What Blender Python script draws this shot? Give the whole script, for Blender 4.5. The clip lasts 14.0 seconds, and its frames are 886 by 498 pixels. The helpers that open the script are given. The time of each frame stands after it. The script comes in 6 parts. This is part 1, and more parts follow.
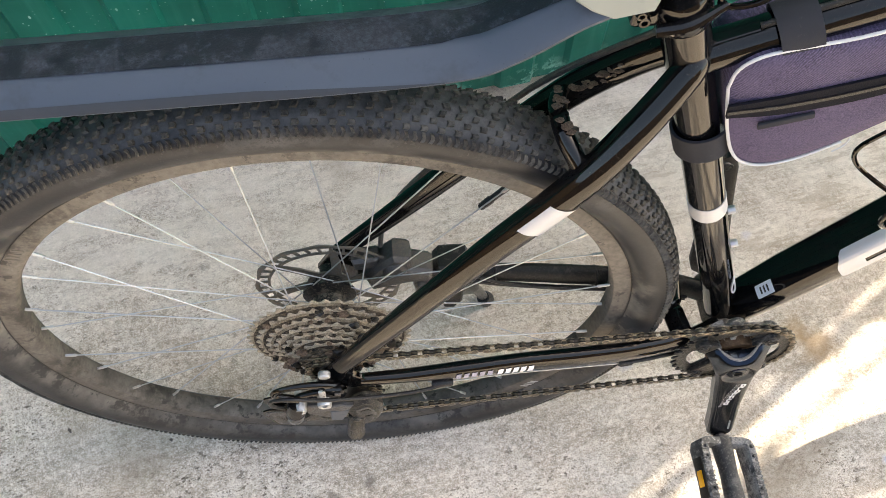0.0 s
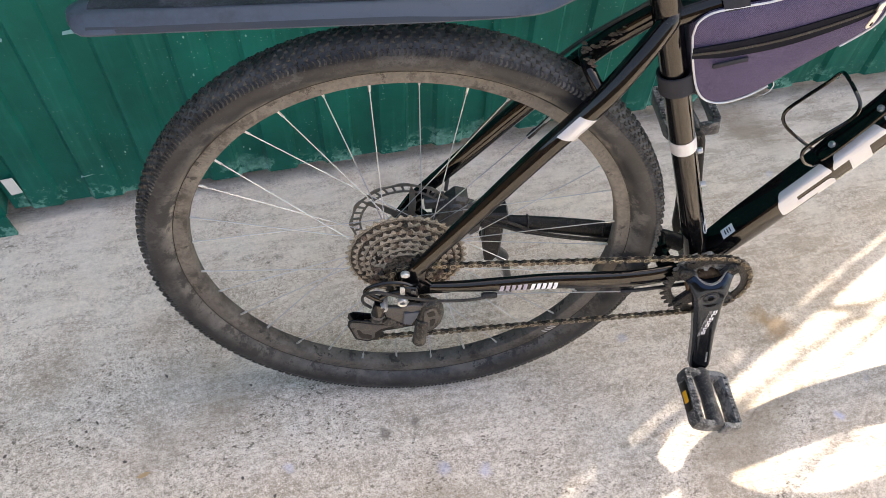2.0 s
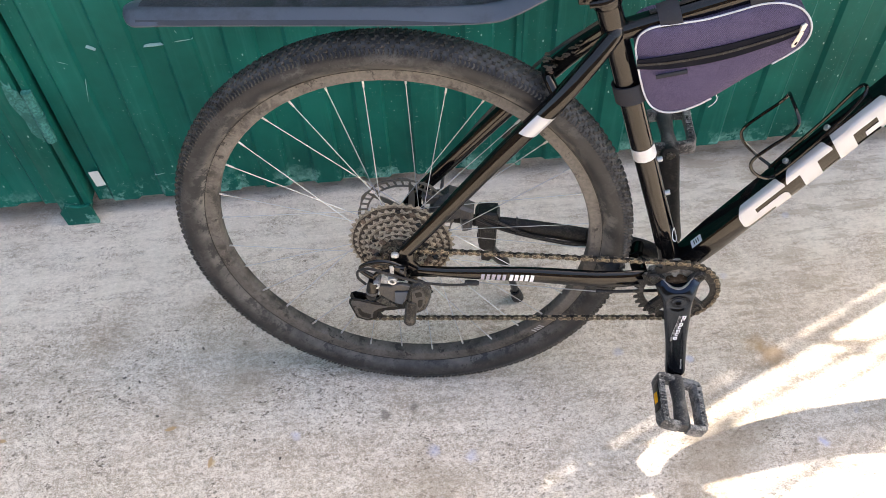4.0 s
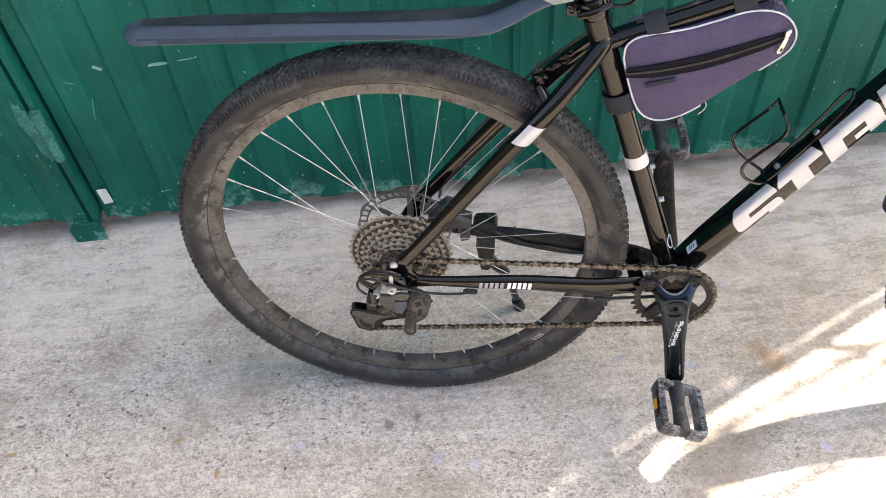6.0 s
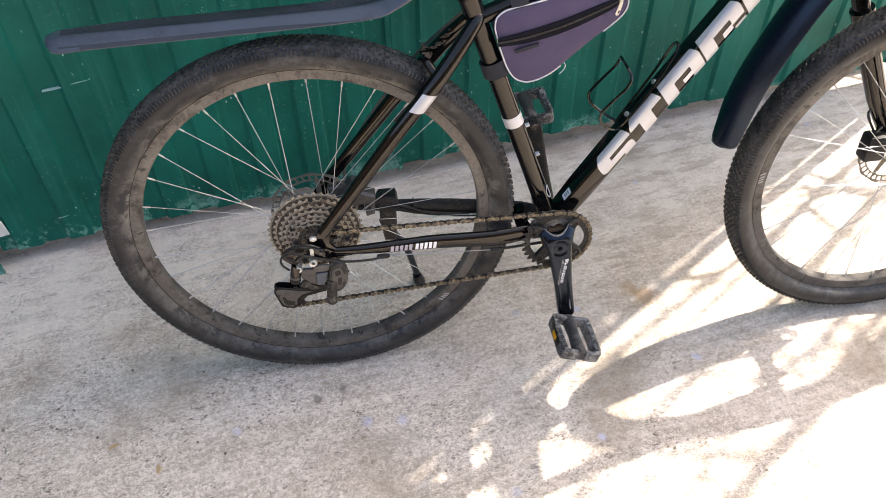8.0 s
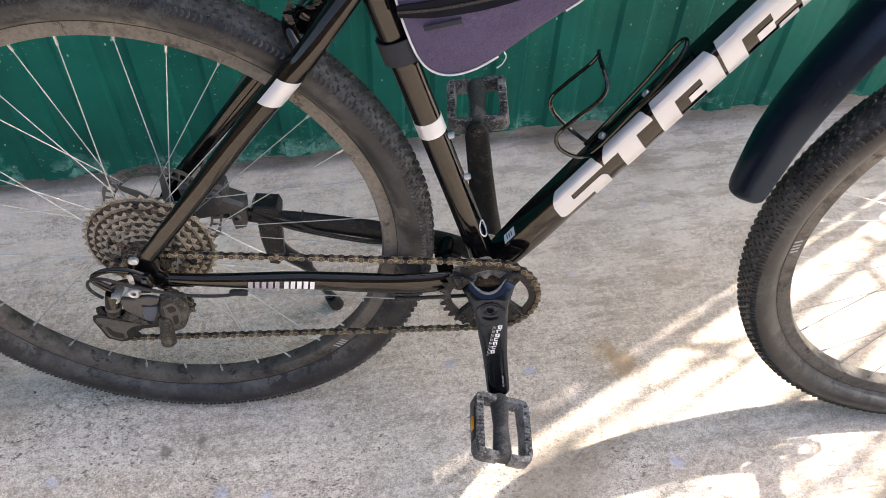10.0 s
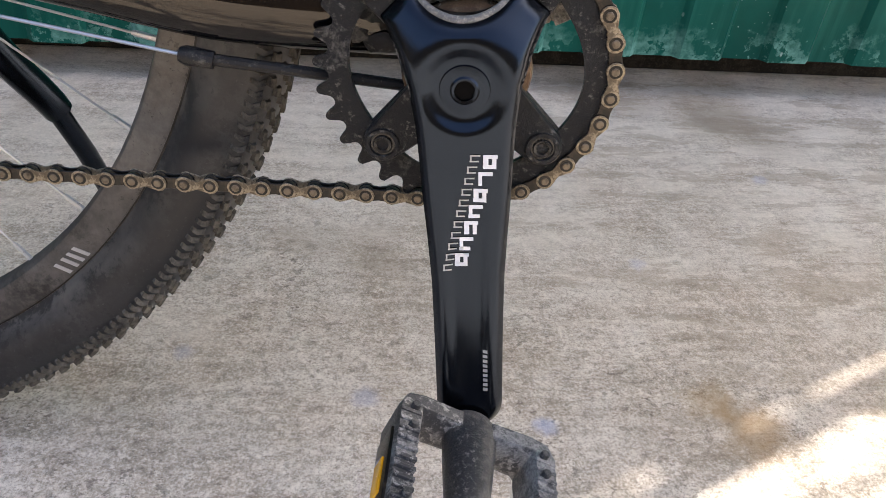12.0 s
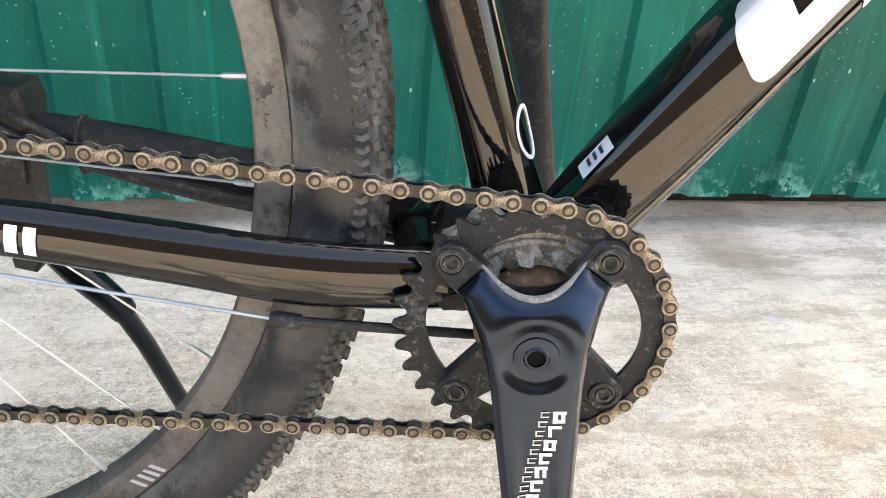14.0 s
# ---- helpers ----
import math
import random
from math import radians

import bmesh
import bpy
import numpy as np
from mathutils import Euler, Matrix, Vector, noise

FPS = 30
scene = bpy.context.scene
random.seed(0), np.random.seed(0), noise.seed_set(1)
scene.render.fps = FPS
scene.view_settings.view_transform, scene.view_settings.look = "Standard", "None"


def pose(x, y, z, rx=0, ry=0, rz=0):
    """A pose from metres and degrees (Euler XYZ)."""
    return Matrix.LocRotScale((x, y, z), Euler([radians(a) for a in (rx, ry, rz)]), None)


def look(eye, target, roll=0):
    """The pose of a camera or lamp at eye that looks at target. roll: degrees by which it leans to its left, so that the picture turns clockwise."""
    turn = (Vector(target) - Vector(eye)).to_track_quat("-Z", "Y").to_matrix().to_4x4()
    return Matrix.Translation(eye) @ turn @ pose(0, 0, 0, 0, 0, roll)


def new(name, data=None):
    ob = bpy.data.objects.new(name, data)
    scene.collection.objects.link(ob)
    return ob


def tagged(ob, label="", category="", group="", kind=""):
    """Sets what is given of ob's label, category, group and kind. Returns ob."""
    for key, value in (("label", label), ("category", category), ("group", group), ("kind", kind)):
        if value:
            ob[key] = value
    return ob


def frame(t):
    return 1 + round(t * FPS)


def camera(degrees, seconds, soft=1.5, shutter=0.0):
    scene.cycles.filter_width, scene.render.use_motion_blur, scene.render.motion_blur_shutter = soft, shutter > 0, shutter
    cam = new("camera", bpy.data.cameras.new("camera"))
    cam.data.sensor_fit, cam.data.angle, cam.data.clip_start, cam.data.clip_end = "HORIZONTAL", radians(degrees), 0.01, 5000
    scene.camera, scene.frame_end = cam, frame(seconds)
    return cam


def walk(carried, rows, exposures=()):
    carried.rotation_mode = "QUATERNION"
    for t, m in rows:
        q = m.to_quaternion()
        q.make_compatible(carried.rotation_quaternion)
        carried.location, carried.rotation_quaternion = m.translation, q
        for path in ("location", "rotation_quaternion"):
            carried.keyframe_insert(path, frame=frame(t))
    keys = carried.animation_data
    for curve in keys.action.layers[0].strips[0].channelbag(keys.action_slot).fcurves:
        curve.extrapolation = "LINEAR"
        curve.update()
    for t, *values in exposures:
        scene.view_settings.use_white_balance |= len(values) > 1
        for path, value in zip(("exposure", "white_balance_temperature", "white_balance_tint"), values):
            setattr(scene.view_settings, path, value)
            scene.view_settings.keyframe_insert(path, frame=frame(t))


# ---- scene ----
cam = camera(56.8, 14.0, 0.5)
PATH = [
    (0, (0.072, -0.153, 1.187), (0.257, 0.636, -0.642), -0.5),
    (0.5, (0.01, -0.206, 1.199), (0.186, 0.598, -0.624), -0.4),
    (1, (-0.07, -0.337, 1.252), (0.207, 0.552, -0.518), 3.3),
    (1.5, (-0.111, -0.435, 1.303), (0.245, 0.555, -0.398), 4.5),
    (2, (-0.102, -0.495, 1.326), (0.191, 0.584, -0.332), 2.7),
    (2.5, (-0.036, -0.601, 1.342), (0.151, 0.564, -0.273), 0.7),
    (5, (0.047, -0.718, 1.377), (0.097, 0.553, -0.166), -3.4),
    (5.5, (0.053, -0.719, 1.377), (0.096, 0.559, -0.16), -3.7),
    (6, (0.061, -0.732, 1.38), (0.097, 0.559, -0.146), -4.8),
    (6.5, (0.061, -0.756, 1.383), (0.092, 0.555, -0.127), -6.1),
    (7, (0.022, -0.779, 1.396), (0.14, 0.539, -0.104), -5.0),
    (7.5, (-0.055, -0.845, 1.411), (0.24, 0.459, -0.076), -2.1),
    (8, (-0.061, -0.918, 1.417), (0.329, 0.382, -0.051), -0.7),
    (8.2, (-0.052, -0.938, 1.413), (0.351, 0.368, -0.046), 0.1),
    (10.3, (0.304, -0.482, 1.059), (0.491, 0.747, -0.507), 2.1),
    (10.5, (0.323, -0.416, 0.947), (0.484, 0.832, -0.608), 2.4),
    (11, (0.378, -0.313, 0.685), (0.572, 1.05, -0.766), 4.8),
    (11.5, (0.386, -0.287, 0.516), (0.612, 1.205, -0.797), 6.1),
    (12, (0.389, -0.297, 0.459), (0.655, 1.254, -0.776), 6.5),
    (12.5, (0.37, -0.279, 0.491), (0.657, 1.335, -0.655), 5.9),
    (13, (0.357, -0.25, 0.523), (0.648, 1.416, -0.544), 5.5),
    (13.5, (0.354, -0.252, 0.524), (0.641, 1.418, -0.539), 5.2),
    (14, (0.349, -0.269, 0.544), (0.626, 1.381, -0.553), 5.1),
]
walk(cam, [(t, look(eye, target, roll)) for t, eye, target, roll in PATH],
     [(0, 2.42, 8000, 8), (1.5, 2.18, 7700, 11), (2.5, 2.22, 7400, 12), (5.0, 2.30, 7350, 12), (7.5, 2.10, 7350, 13), (8.2, 2.03, 7350, 13), (10.5, 2.02, 7250, 13), (11.5, 2.04, 7300, 13), (12.5, 2.13, 7250, 11), (12.7, 2.62, 7350, 9), (12.9, 2.97, 7450, 8), (14, 3.04, 7500, 8)])

# ---- light ----
SUN_AZ = Vector((0.910, 0.415)).normalized()     # towards the sun, seen from above
SUN_EL = radians(50)
sky = bpy.data.worlds.new("sky")
scene.world = sky
sky.use_nodes = True
nt = sky.node_tree
nt.nodes.clear()
out = nt.nodes.new("ShaderNodeOutputWorld")
bg = nt.nodes.new("ShaderNodeBackground")
tex = nt.nodes.new("ShaderNodeTexSky")
tex.sky_type = "NISHITA"
tex.sun_disc = False
tex.sun_elevation = SUN_EL
tex.sun_rotation = math.atan2(SUN_AZ.x, SUN_AZ.y)
tex.dust_density = 3.0
bg.inputs["Strength"].default_value = 0.15
nt.links.new(tex.outputs["Color"], bg.inputs["Color"])
nt.links.new(bg.outputs["Background"], out.inputs["Surface"])
sun_data = bpy.data.lights.new("sun", "SUN")
sun_data.energy = 3.5
sun_data.angle = radians(0.53)
sun_data.color = (1.0, 0.985, 0.965)
sun = new("sun", sun_data)
sun.matrix_world = look((SUN_AZ.x * 8 * math.cos(SUN_EL), SUN_AZ.y * 8 * math.cos(SUN_EL), 8 * math.sin(SUN_EL)), (0, 0, 0))


# ---- materials ----
class Nodes:
    """A small wrapper to write node materials in few lines."""

    def __init__(self, name):
        self.mat = bpy.data.materials.new(name)
        self.mat.use_nodes = True
        self.tree = self.mat.node_tree
        self.bsdf = self.tree.nodes["Principled BSDF"]
        self.coord = self.tree.nodes.new("ShaderNodeTexCoord").outputs["Object"]

    def node(self, kind, **values):
        n = self.tree.nodes.new(kind)
        for k, v in values.items():
            if k in n.inputs.keys():
                self.put(v, n.inputs[k])
            elif k == "operation":
                n.operation = v
            elif k == "feature":
                n.feature = v
            elif k == "data_type":
                n.data_type = v
            elif k == "blend_type":
                n.blend_type = v
        return n

    def put(self, v, socket):
        if isinstance(v, bpy.types.NodeSocket):
            self.tree.links.new(v, socket)
        elif isinstance(v, (tuple, list)) and len(v) == 3 and socket.type == "RGBA":
            socket.default_value = (*v, 1)
        else:
            socket.default_value = v

    def noise(self, scale, detail=4.0, rough=0.6, vector=None):
        return self.node("ShaderNodeTexNoise", Scale=scale, Detail=detail, Roughness=rough, Vector=vector or self.coord).outputs["Fac"]

    def voronoi(self, scale, feature="F1", output="Distance", vector=None):
        return self.node("ShaderNodeTexVoronoi", feature=feature, Scale=scale, Vector=vector or self.coord).outputs[output]

    def ramp(self, fac, *stops):
        n = self.node("ShaderNodeValToRGB", Fac=fac)
        r = n.color_ramp
        while len(r.elements) < len(stops):
            r.elements.new(0.5)
        for e, (p, c) in zip(r.elements, stops):
            e.position = p
            e.color = (c, c, c, 1) if isinstance(c, (int, float)) else (*c, 1)
        return n.outputs["Color"]

    def mix(self, fac, a, b, blend="MIX"):
        n = self.node("ShaderNodeMix", data_type="RGBA", blend_type=blend)
        self.put(fac, n.inputs[0])
        self.put(a, n.inputs[6])
        self.put(b, n.inputs[7])
        return n.outputs[2]

    def math(self, op, a, b=0.0):
        n = self.node("ShaderNodeMath", operation=op)
        self.put(a, n.inputs[0])
        self.put(b, n.inputs[1])
        return n.outputs[0]

    def stretch(self, sx, sy, sz, rot=(0, 0, 0)):
        n = self.node("ShaderNodeMapping", Vector=self.coord)
        n.inputs["Scale"].default_value = (sx, sy, sz)
        n.inputs["Rotation"].default_value = rot
        return n.outputs["Vector"]

    def finish(self, color, rough, metal=0.0, bump=None, strength=0.3, distance=0.001, **more):
        self.put(color, self.bsdf.inputs["Base Color"])
        self.put(rough, self.bsdf.inputs["Roughness"])
        self.put(metal, self.bsdf.inputs["Metallic"])
        if bump is not None:
            b = self.node("ShaderNodeBump", Height=bump, Strength=strength, Distance=distance)
            self.put(b.outputs["Normal"], self.bsdf.inputs["Normal"])
        for k, v in more.items():
            self.put(v, self.bsdf.inputs[k])
        return self.mat


def dusty(name, base, dust, rough=0.4, amount=0.45, metal=0.0, scale=40, bump=0.15, dust_rough=0.85, **more):
    """A base coat with dry dust and dirt lying on it in patches and specks."""
    n = Nodes(name)
    patches = n.ramp(n.noise(scale, 6, 0.7), (0.70 - amount * 0.34, 0.0), (0.80 - amount * 0.24, 1.0))
    specks = n.ramp(n.voronoi(scale * 14), (0.05, 1.0), (0.13, 0.0))
    keep = n.ramp(n.noise(scale * 3, 3), (0.5, 0.0), (0.62, 1.0))
    fac = n.math("MAXIMUM", n.math("MULTIPLY", patches, amount), n.math("MULTIPLY", n.math("MULTIPLY", specks, keep), amount))
    grain = n.noise(scale * 25, 3)
    tone = n.mix(n.noise(scale * 0.3, 2), tuple(c * 0.85 for c in base), tuple(min(1, c * 1.15) for c in base))
    color = n.mix(fac, tone, n.mix(grain, tuple(c * 0.7 for c in dust), dust))
    r = n.mix(fac, (rough,) * 3, (dust_rough,) * 3)
    return n.finish(color, r, metal, grain, bump, 0.0006, **more)


def grime(name, base, dust, scale=45, edge=0.52, rough=0.4, metal=0.0, bump=0.3, **more):
    """A base coat with ragged, full-strength dust patches, fine specks and scuffs."""
    n = Nodes(name)
    big = n.ramp(n.noise(scale, 8, 0.75), (edge, 0.0), (edge + 0.07, 1.0))
    small = n.ramp(n.noise(scale * 6, 6, 0.8), (edge + 0.02, 0.0), (edge + 0.08, 1.0))
    grain = n.ramp(n.noise(scale * 14, 4, 0.8), (0.36, 0.0), (0.64, 1.0))
    fac = n.math("MAXIMUM", n.math("MULTIPLY", big, 0.62), n.math("MULTIPLY", small, 0.72))
    tone = n.mix(grain, tuple(c * 0.45 for c in dust), tuple(min(1.0, c * 1.3) for c in dust))
    under = n.mix(n.noise(scale * 0.4, 3), tuple(c * 0.8 for c in base), tuple(c * 1.2 for c in base))
    color = n.mix(fac, under, tone)
    relief = n.math("ADD", grain, n.math("MULTIPLY", big, 2.0))
    more.setdefault("Specular IOR Level", 0.3)
    return n.finish(color, n.mix(fac, (rough,) * 3, (0.88,) * 3), metal, relief, bump, 0.0005, **more)


GROUND = -0.010
MARKS = [((0.706, 0.076), 0.036, (0.34, 0.22, 0.11), 0.70), ((0.682, 0.103), 0.026, (0.36, 0.25, 0.13), 0.55), ((-0.047, 0.025), 0.011, (0.16, 0.14, 0.12), 0.7), ((0.007, 0.038), 0.010, (0.16, 0.14, 0.12), 0.7),
         ((0.546, 0.084), 0.011, (0.40, 0.46, 0.66), 0.6), ((0.737, -0.113), 0.010, (0.48, 0.52, 0.74), 0.7), ((0.466, -0.228), 0.010, (0.48, 0.52, 0.74), 0.7), ((0.037, -0.057), 0.014, (0.46, 0.50, 0.70), 0.55),
         ((0.102, -0.075), 0.014, (0.46, 0.50, 0.70), 0.5), ((-0.212, 0.003), 0.012, (0.48, 0.52, 0.72), 0.5), ((-0.365, -0.038), 0.006, (0.45, 0.33, 0.10), 0.8)]


def concrete():
    n = Nodes("rough_concrete")
    big = n.noise(1.3, 5, 0.6)
    mid = n.noise(9, 6, 0.7)
    streak = n.noise(1.0, 5, 0.65, n.stretch(4, 60, 4, (0, 0, radians(8))))
    fine = n.noise(150, 4, 0.8)
    sand = n.noise(480, 3, 0.65)
    xyz = n.node("ShaderNodeSeparateXYZ", Vector=n.coord).outputs
    worn = n.math("SUBTRACT", 0.85, n.math("ADD", n.math("MULTIPLY", xyz["X"], 0.75), n.math("MULTIPLY", xyz["Y"], 0.9)))
    worn = n.math("ADD", worn, n.math("MULTIPLY", n.math("SUBTRACT", n.noise(2.4, 5, 0.65), 0.5), 2.0))
    rough_ = n.ramp(worn, (0.15, 0.68), (0.95, 1.0))
    base = n.mix(big, (0.43, 0.370, 0.305), (0.52, 0.465, 0.400))
    base = n.mix(n.ramp(mid, (0.46, 0.0), (0.60, 0.7)), base, (0.63, 0.58, 0.515))
    base = n.mix(n.ramp(n.noise(6.5, 6, 0.72), (0.34, 0.75), (0.47, 0.0)), base, (0.32, 0.265, 0.205))
    base = n.mix(n.ramp(n.noise(24, 6, 0.75), (0.54, 0.0), (0.63, 0.6)), base, (0.70, 0.655, 0.59))
    base = n.mix(n.ramp(streak, (0.48, 0.0), (0.60, 0.45)), base, (0.70, 0.65, 0.585))
    base = n.mix(n.ramp(streak, (0.32, 0.45), (0.45, 0.0)), base, (0.29, 0.245, 0.195))
    base = n.mix(n.math("MULTIPLY", n.ramp(n.noise(45, 6, 0.78), (0.34, 0.55), (0.46, 0.0)), rough_), base, (0.25, 0.20, 0.155))
    base = n.mix(n.math("MULTIPLY", n.ramp(fine, (0.38, 0.72), (0.47, 0.0)), rough_), base, (0.20, 0.17, 0.135))
    base = n.mix(n.math("MULTIPLY", n.ramp(fine, (0.53, 0.0), (0.62, 0.9)), rough_), base, (0.78, 0.735, 0.67))
    base = n.mix(n.math("MULTIPLY", n.ramp(n.noise(1.0, 6, 0.75, n.stretch(55, 120, 55)), (0.36, 0.65), (0.47, 0.0)), rough_), base, (0.27, 0.225, 0.175))
    base = n.mix(n.math("MULTIPLY", n.ramp(n.noise(1.0, 6, 0.75, n.stretch(48, 105, 48, (0, 0, 0.15))), (0.54, 0.0), (0.64, 0.55)), rough_), base, (0.74, 0.69, 0.62))
    base = n.mix(n.math("MULTIPLY", n.ramp(sand, (0.53, 0.0), (0.66, 0.62)), rough_), base, (0.80, 0.755, 0.695))
    base = n.mix(n.math("MULTIPLY", n.ramp(sand, (0.35, 0.62), (0.47, 0.0)), rough_), base, (0.20, 0.17, 0.14))
    # aggregate showing through: dark and pale stones
    where = n.math("MULTIPLY", n.ramp(worn, (0.05, 0.12), (0.75, 1.0)), n.ramp(n.noise(6.5, 4), (0.42, 0.22), (0.58, 1.0)))
    dark = None
    for scale, cut_, amount in ((62.0, 0.635, 0.85), (125.0, 0.625, 0.95), (230.0, 0.620, 0.85)):
        pits = n.noise(1.0, 3, 0.62, n.stretch(scale, scale * 1.5, scale, (0, 0, scale)))
        pale = n.noise(1.0, 3, 0.62, n.stretch(scale * 1.1, scale * 1.4, scale, (0, 0, scale + 1.0)))
        dk = n.math("MULTIPLY", n.ramp(pits, (cut_, 0.0), (cut_ + 0.025, 1.0)), where)
        pl = n.math("MULTIPLY", n.ramp(pale, (cut_ + 0.01, 0.0), (cut_ + 0.04, 1.0)), n.math("ADD", n.math("MULTIPLY", where, 0.7), 0.3))
        base = n.mix(n.math("MULTIPLY", dk, amount), base, n.mix(n.noise(40, 2), (0.055, 0.048, 0.042), (0.17, 0.135, 0.105)))
        base = n.mix(n.math("MULTIPLY", pl, amount * 0.8), base, (0.80, 0.76, 0.70))
        dark = dk if dark is None else n.math("MAXIMUM", dark, dk)
    # ragged pale patches, also painted paler towards the wall for brighter light there
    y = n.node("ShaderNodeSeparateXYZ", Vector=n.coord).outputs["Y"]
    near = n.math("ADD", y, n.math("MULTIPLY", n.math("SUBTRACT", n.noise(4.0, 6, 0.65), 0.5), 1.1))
    lit_patches = n.math("MULTIPLY", n.ramp(near, (0.22, 0.0), (0.40, 1.0)), n.ramp(n.noise(1.0, 7, 0.74, n.stretch(10, 24, 10)), (0.42, 0.20), (0.55, 0.95)))
    base = n.mix(n.math("MULTIPLY", lit_patches, 0.66), base, (0.75, 0.695, 0.615))
    # damp-looking brown mottling with ragged edges, drawn out along the trowel's strokes
    mottle = n.math("MULTIPLY", n.ramp(near, (0.0, 0.25), (0.30, 1.0)), n.ramp(n.noise(1.0, 8, 0.74, n.stretch(6, 24, 6, (0, 0, radians(-6)))), (0.525, 0.0), (0.56, 0.42)))
    mottle = n.math("MULTIPLY", mottle, n.ramp(n.math("ADD", xyz["X"], n.math("MULTIPLY", n.noise(3, 4), 0.4)), (0.50, 0.12), (0.85, 1.0)))
    base = n.mix(mottle, base, (0.30, 0.240, 0.175))
    # old brown spills and a few faded blue paint drops
    stain = n.ramp(n.noise(2.6, 4, 0.55), (0.57, 0.0), (0.68, 0.6))
    base = n.mix(stain, base, (0.27, 0.22, 0.165))
    drop = n.node("ShaderNodeTexVoronoi", Scale=7.0, Vector=n.coord)
    dp = n.node("ShaderNodeSeparateColor", Color=drop.outputs["Color"]).outputs
    blot = n.math("ADD", drop.outputs["Distance"], n.math("MULTIPLY", n.noise(60, 3), 0.10))
    blue = n.math("MULTIPLY", n.ramp(blot, (0.10, 1.0), (0.14, 0.0)), n.ramp(dp[0], (0.6, 0.0), (0.62, 1.0)))
    base = n.mix(n.math("MULTIPLY", blue, 0.4), base, (0.42, 0.46, 0.62))
    # single marks: a rusty spill, oil dots, faded blue paint drops
    rag = n.math("MULTIPLY", n.math("SUBTRACT", n.noise(38, 5, 0.7), 0.5), 0.05)
    for (x, y), r, tone, amount in MARKS:
        away = n.node("ShaderNodeVectorMath", operation="DISTANCE")
        n.put(n.coord, away.inputs[0])
        away.inputs[1].default_value = (x, y, GROUND)
        d = n.math("ADD", away.outputs["Value"], n.math("MULTIPLY", rag, min(1.0, r / 0.02)))
        base = n.mix(n.math("MULTIPLY", n.ramp(d, (r * 0.35, 1.0), (r, 0.0)), amount), base, tone)
    base = n.mix(1.0, base, (1.0, 0.963, 0.922), "MULTIPLY")
    relief = n.math("ADD", n.math("MULTIPLY", fine, 0.5), n.math("ADD", n.math("MULTIPLY", mid, 0.8), n.math("MULTIPLY", streak, 0.9)))
    relief = n.math("SUBTRACT", relief, n.math("MULTIPLY", dark, 0.25))
    return n.finish(base, 0.9, 0, relief, 0.70, 0.004)


def green_paint():
    n = Nodes("green_sheet_paint")
    big = n.ramp(n.noise(3.0, 5, 0.65), (0.32, 0.0), (0.68, 1.0))
    base = n.mix(big, (0.0006, 0.070, 0.053), (0.0012, 0.134, 0.101))
    run = n.noise(1.0, 5, 0.6, n.stretch(60, 60, 3))
    base = n.mix(n.ramp(run, (0.52, 0.0), (0.72, 0.42)), base, (0.02, 0.17, 0.13))
    # pale paint specks and chips
    sp = n.voronoi(115)
    gate = n.ramp(n.noise(7, 5), (0.48, 0.0), (0.62, 1.0))
    scr = n.ramp(n.noise(1.0, 3, 0.6, n.stretch(28, 28, 240, (0.0, 0.3, 0.0))), (0.70, 0.0), (0.74, 1.0))
    specks = n.math("MULTIPLY", n.math("MAXIMUM", n.ramp(sp, (0.075, 1.0), (0.135, 0.0)), scr), gate)
    sp2 = n.math("MULTIPLY", n.ramp(n.voronoi(38, vector=n.stretch(1, 1, 0.55)), (0.045, 1.0), (0.075, 0.0)), n.ramp(n.noise(5, 3), (0.40, 0.0), (0.50, 1.0)))
    base = n.mix(n.math("MULTIPLY", n.math("MAXIMUM", specks, sp2), 0.68), base, (0.42, 0.60, 0.54))
    # chalky wear with a ragged shape along the foot of the sheets
    z = n.node("ShaderNodeSeparateXYZ", Vector=n.coord).outputs["Z"]
    low = n.math("ADD", z, n.math("MULTIPLY", n.noise(14, 5, 0.7), 0.16))
    worn = n.math("MULTIPLY", n.ramp(low, (0.125, 1.0), (0.165, 0.0)), n.ramp(n.noise(16, 7, 0.7), (0.505, 0.0), (0.525, 1.0)))
    base = n.mix(n.math("MULTIPLY", worn, n.ramp(n.noise(90, 4, 0.7), (0.35, 0.25), (0.6, 0.85))), base, (0.17, 0.40, 0.34))
    rough = n.ramp(n.noise(30, 4), (0.3, 0.36), (0.7, 0.58))
    return n.finish(base, rough, 0, n.math("ADD", n.noise(16, 3), n.math("MULTIPLY", specks, 0.2)), 0.25, 0.004, **{"Specular IOR Level": 0.15})


def black_gloss():
    n = Nodes("black_gloss_paint")
    dust = n.ramp(n.noise(650, 3, 0.8), (0.58, 0.0), (0.70, 1.0))
    where = n.ramp(n.noise(14, 5, 0.7), (0.42, 0.0), (0.66, 1.0))
    fac = n.math("MULTIPLY", n.math("MULTIPLY", dust, where), 0.16)
    color = n.mix(fac, (0.0035, 0.0035, 0.004), (0.30, 0.25, 0.19))
    rough = n.mix(fac, n.ramp(n.noise(30, 4), (0.35, 0.025), (0.75, 0.075)), (0.6, 0.6, 0.6))
    return n.finish(color, rough, 0, n.noise(60, 3), 0.015, 0.002, **{"Specular IOR Level": 0.42, "Specular Tint": (1.0, 0.94, 0.86, 1.0)})


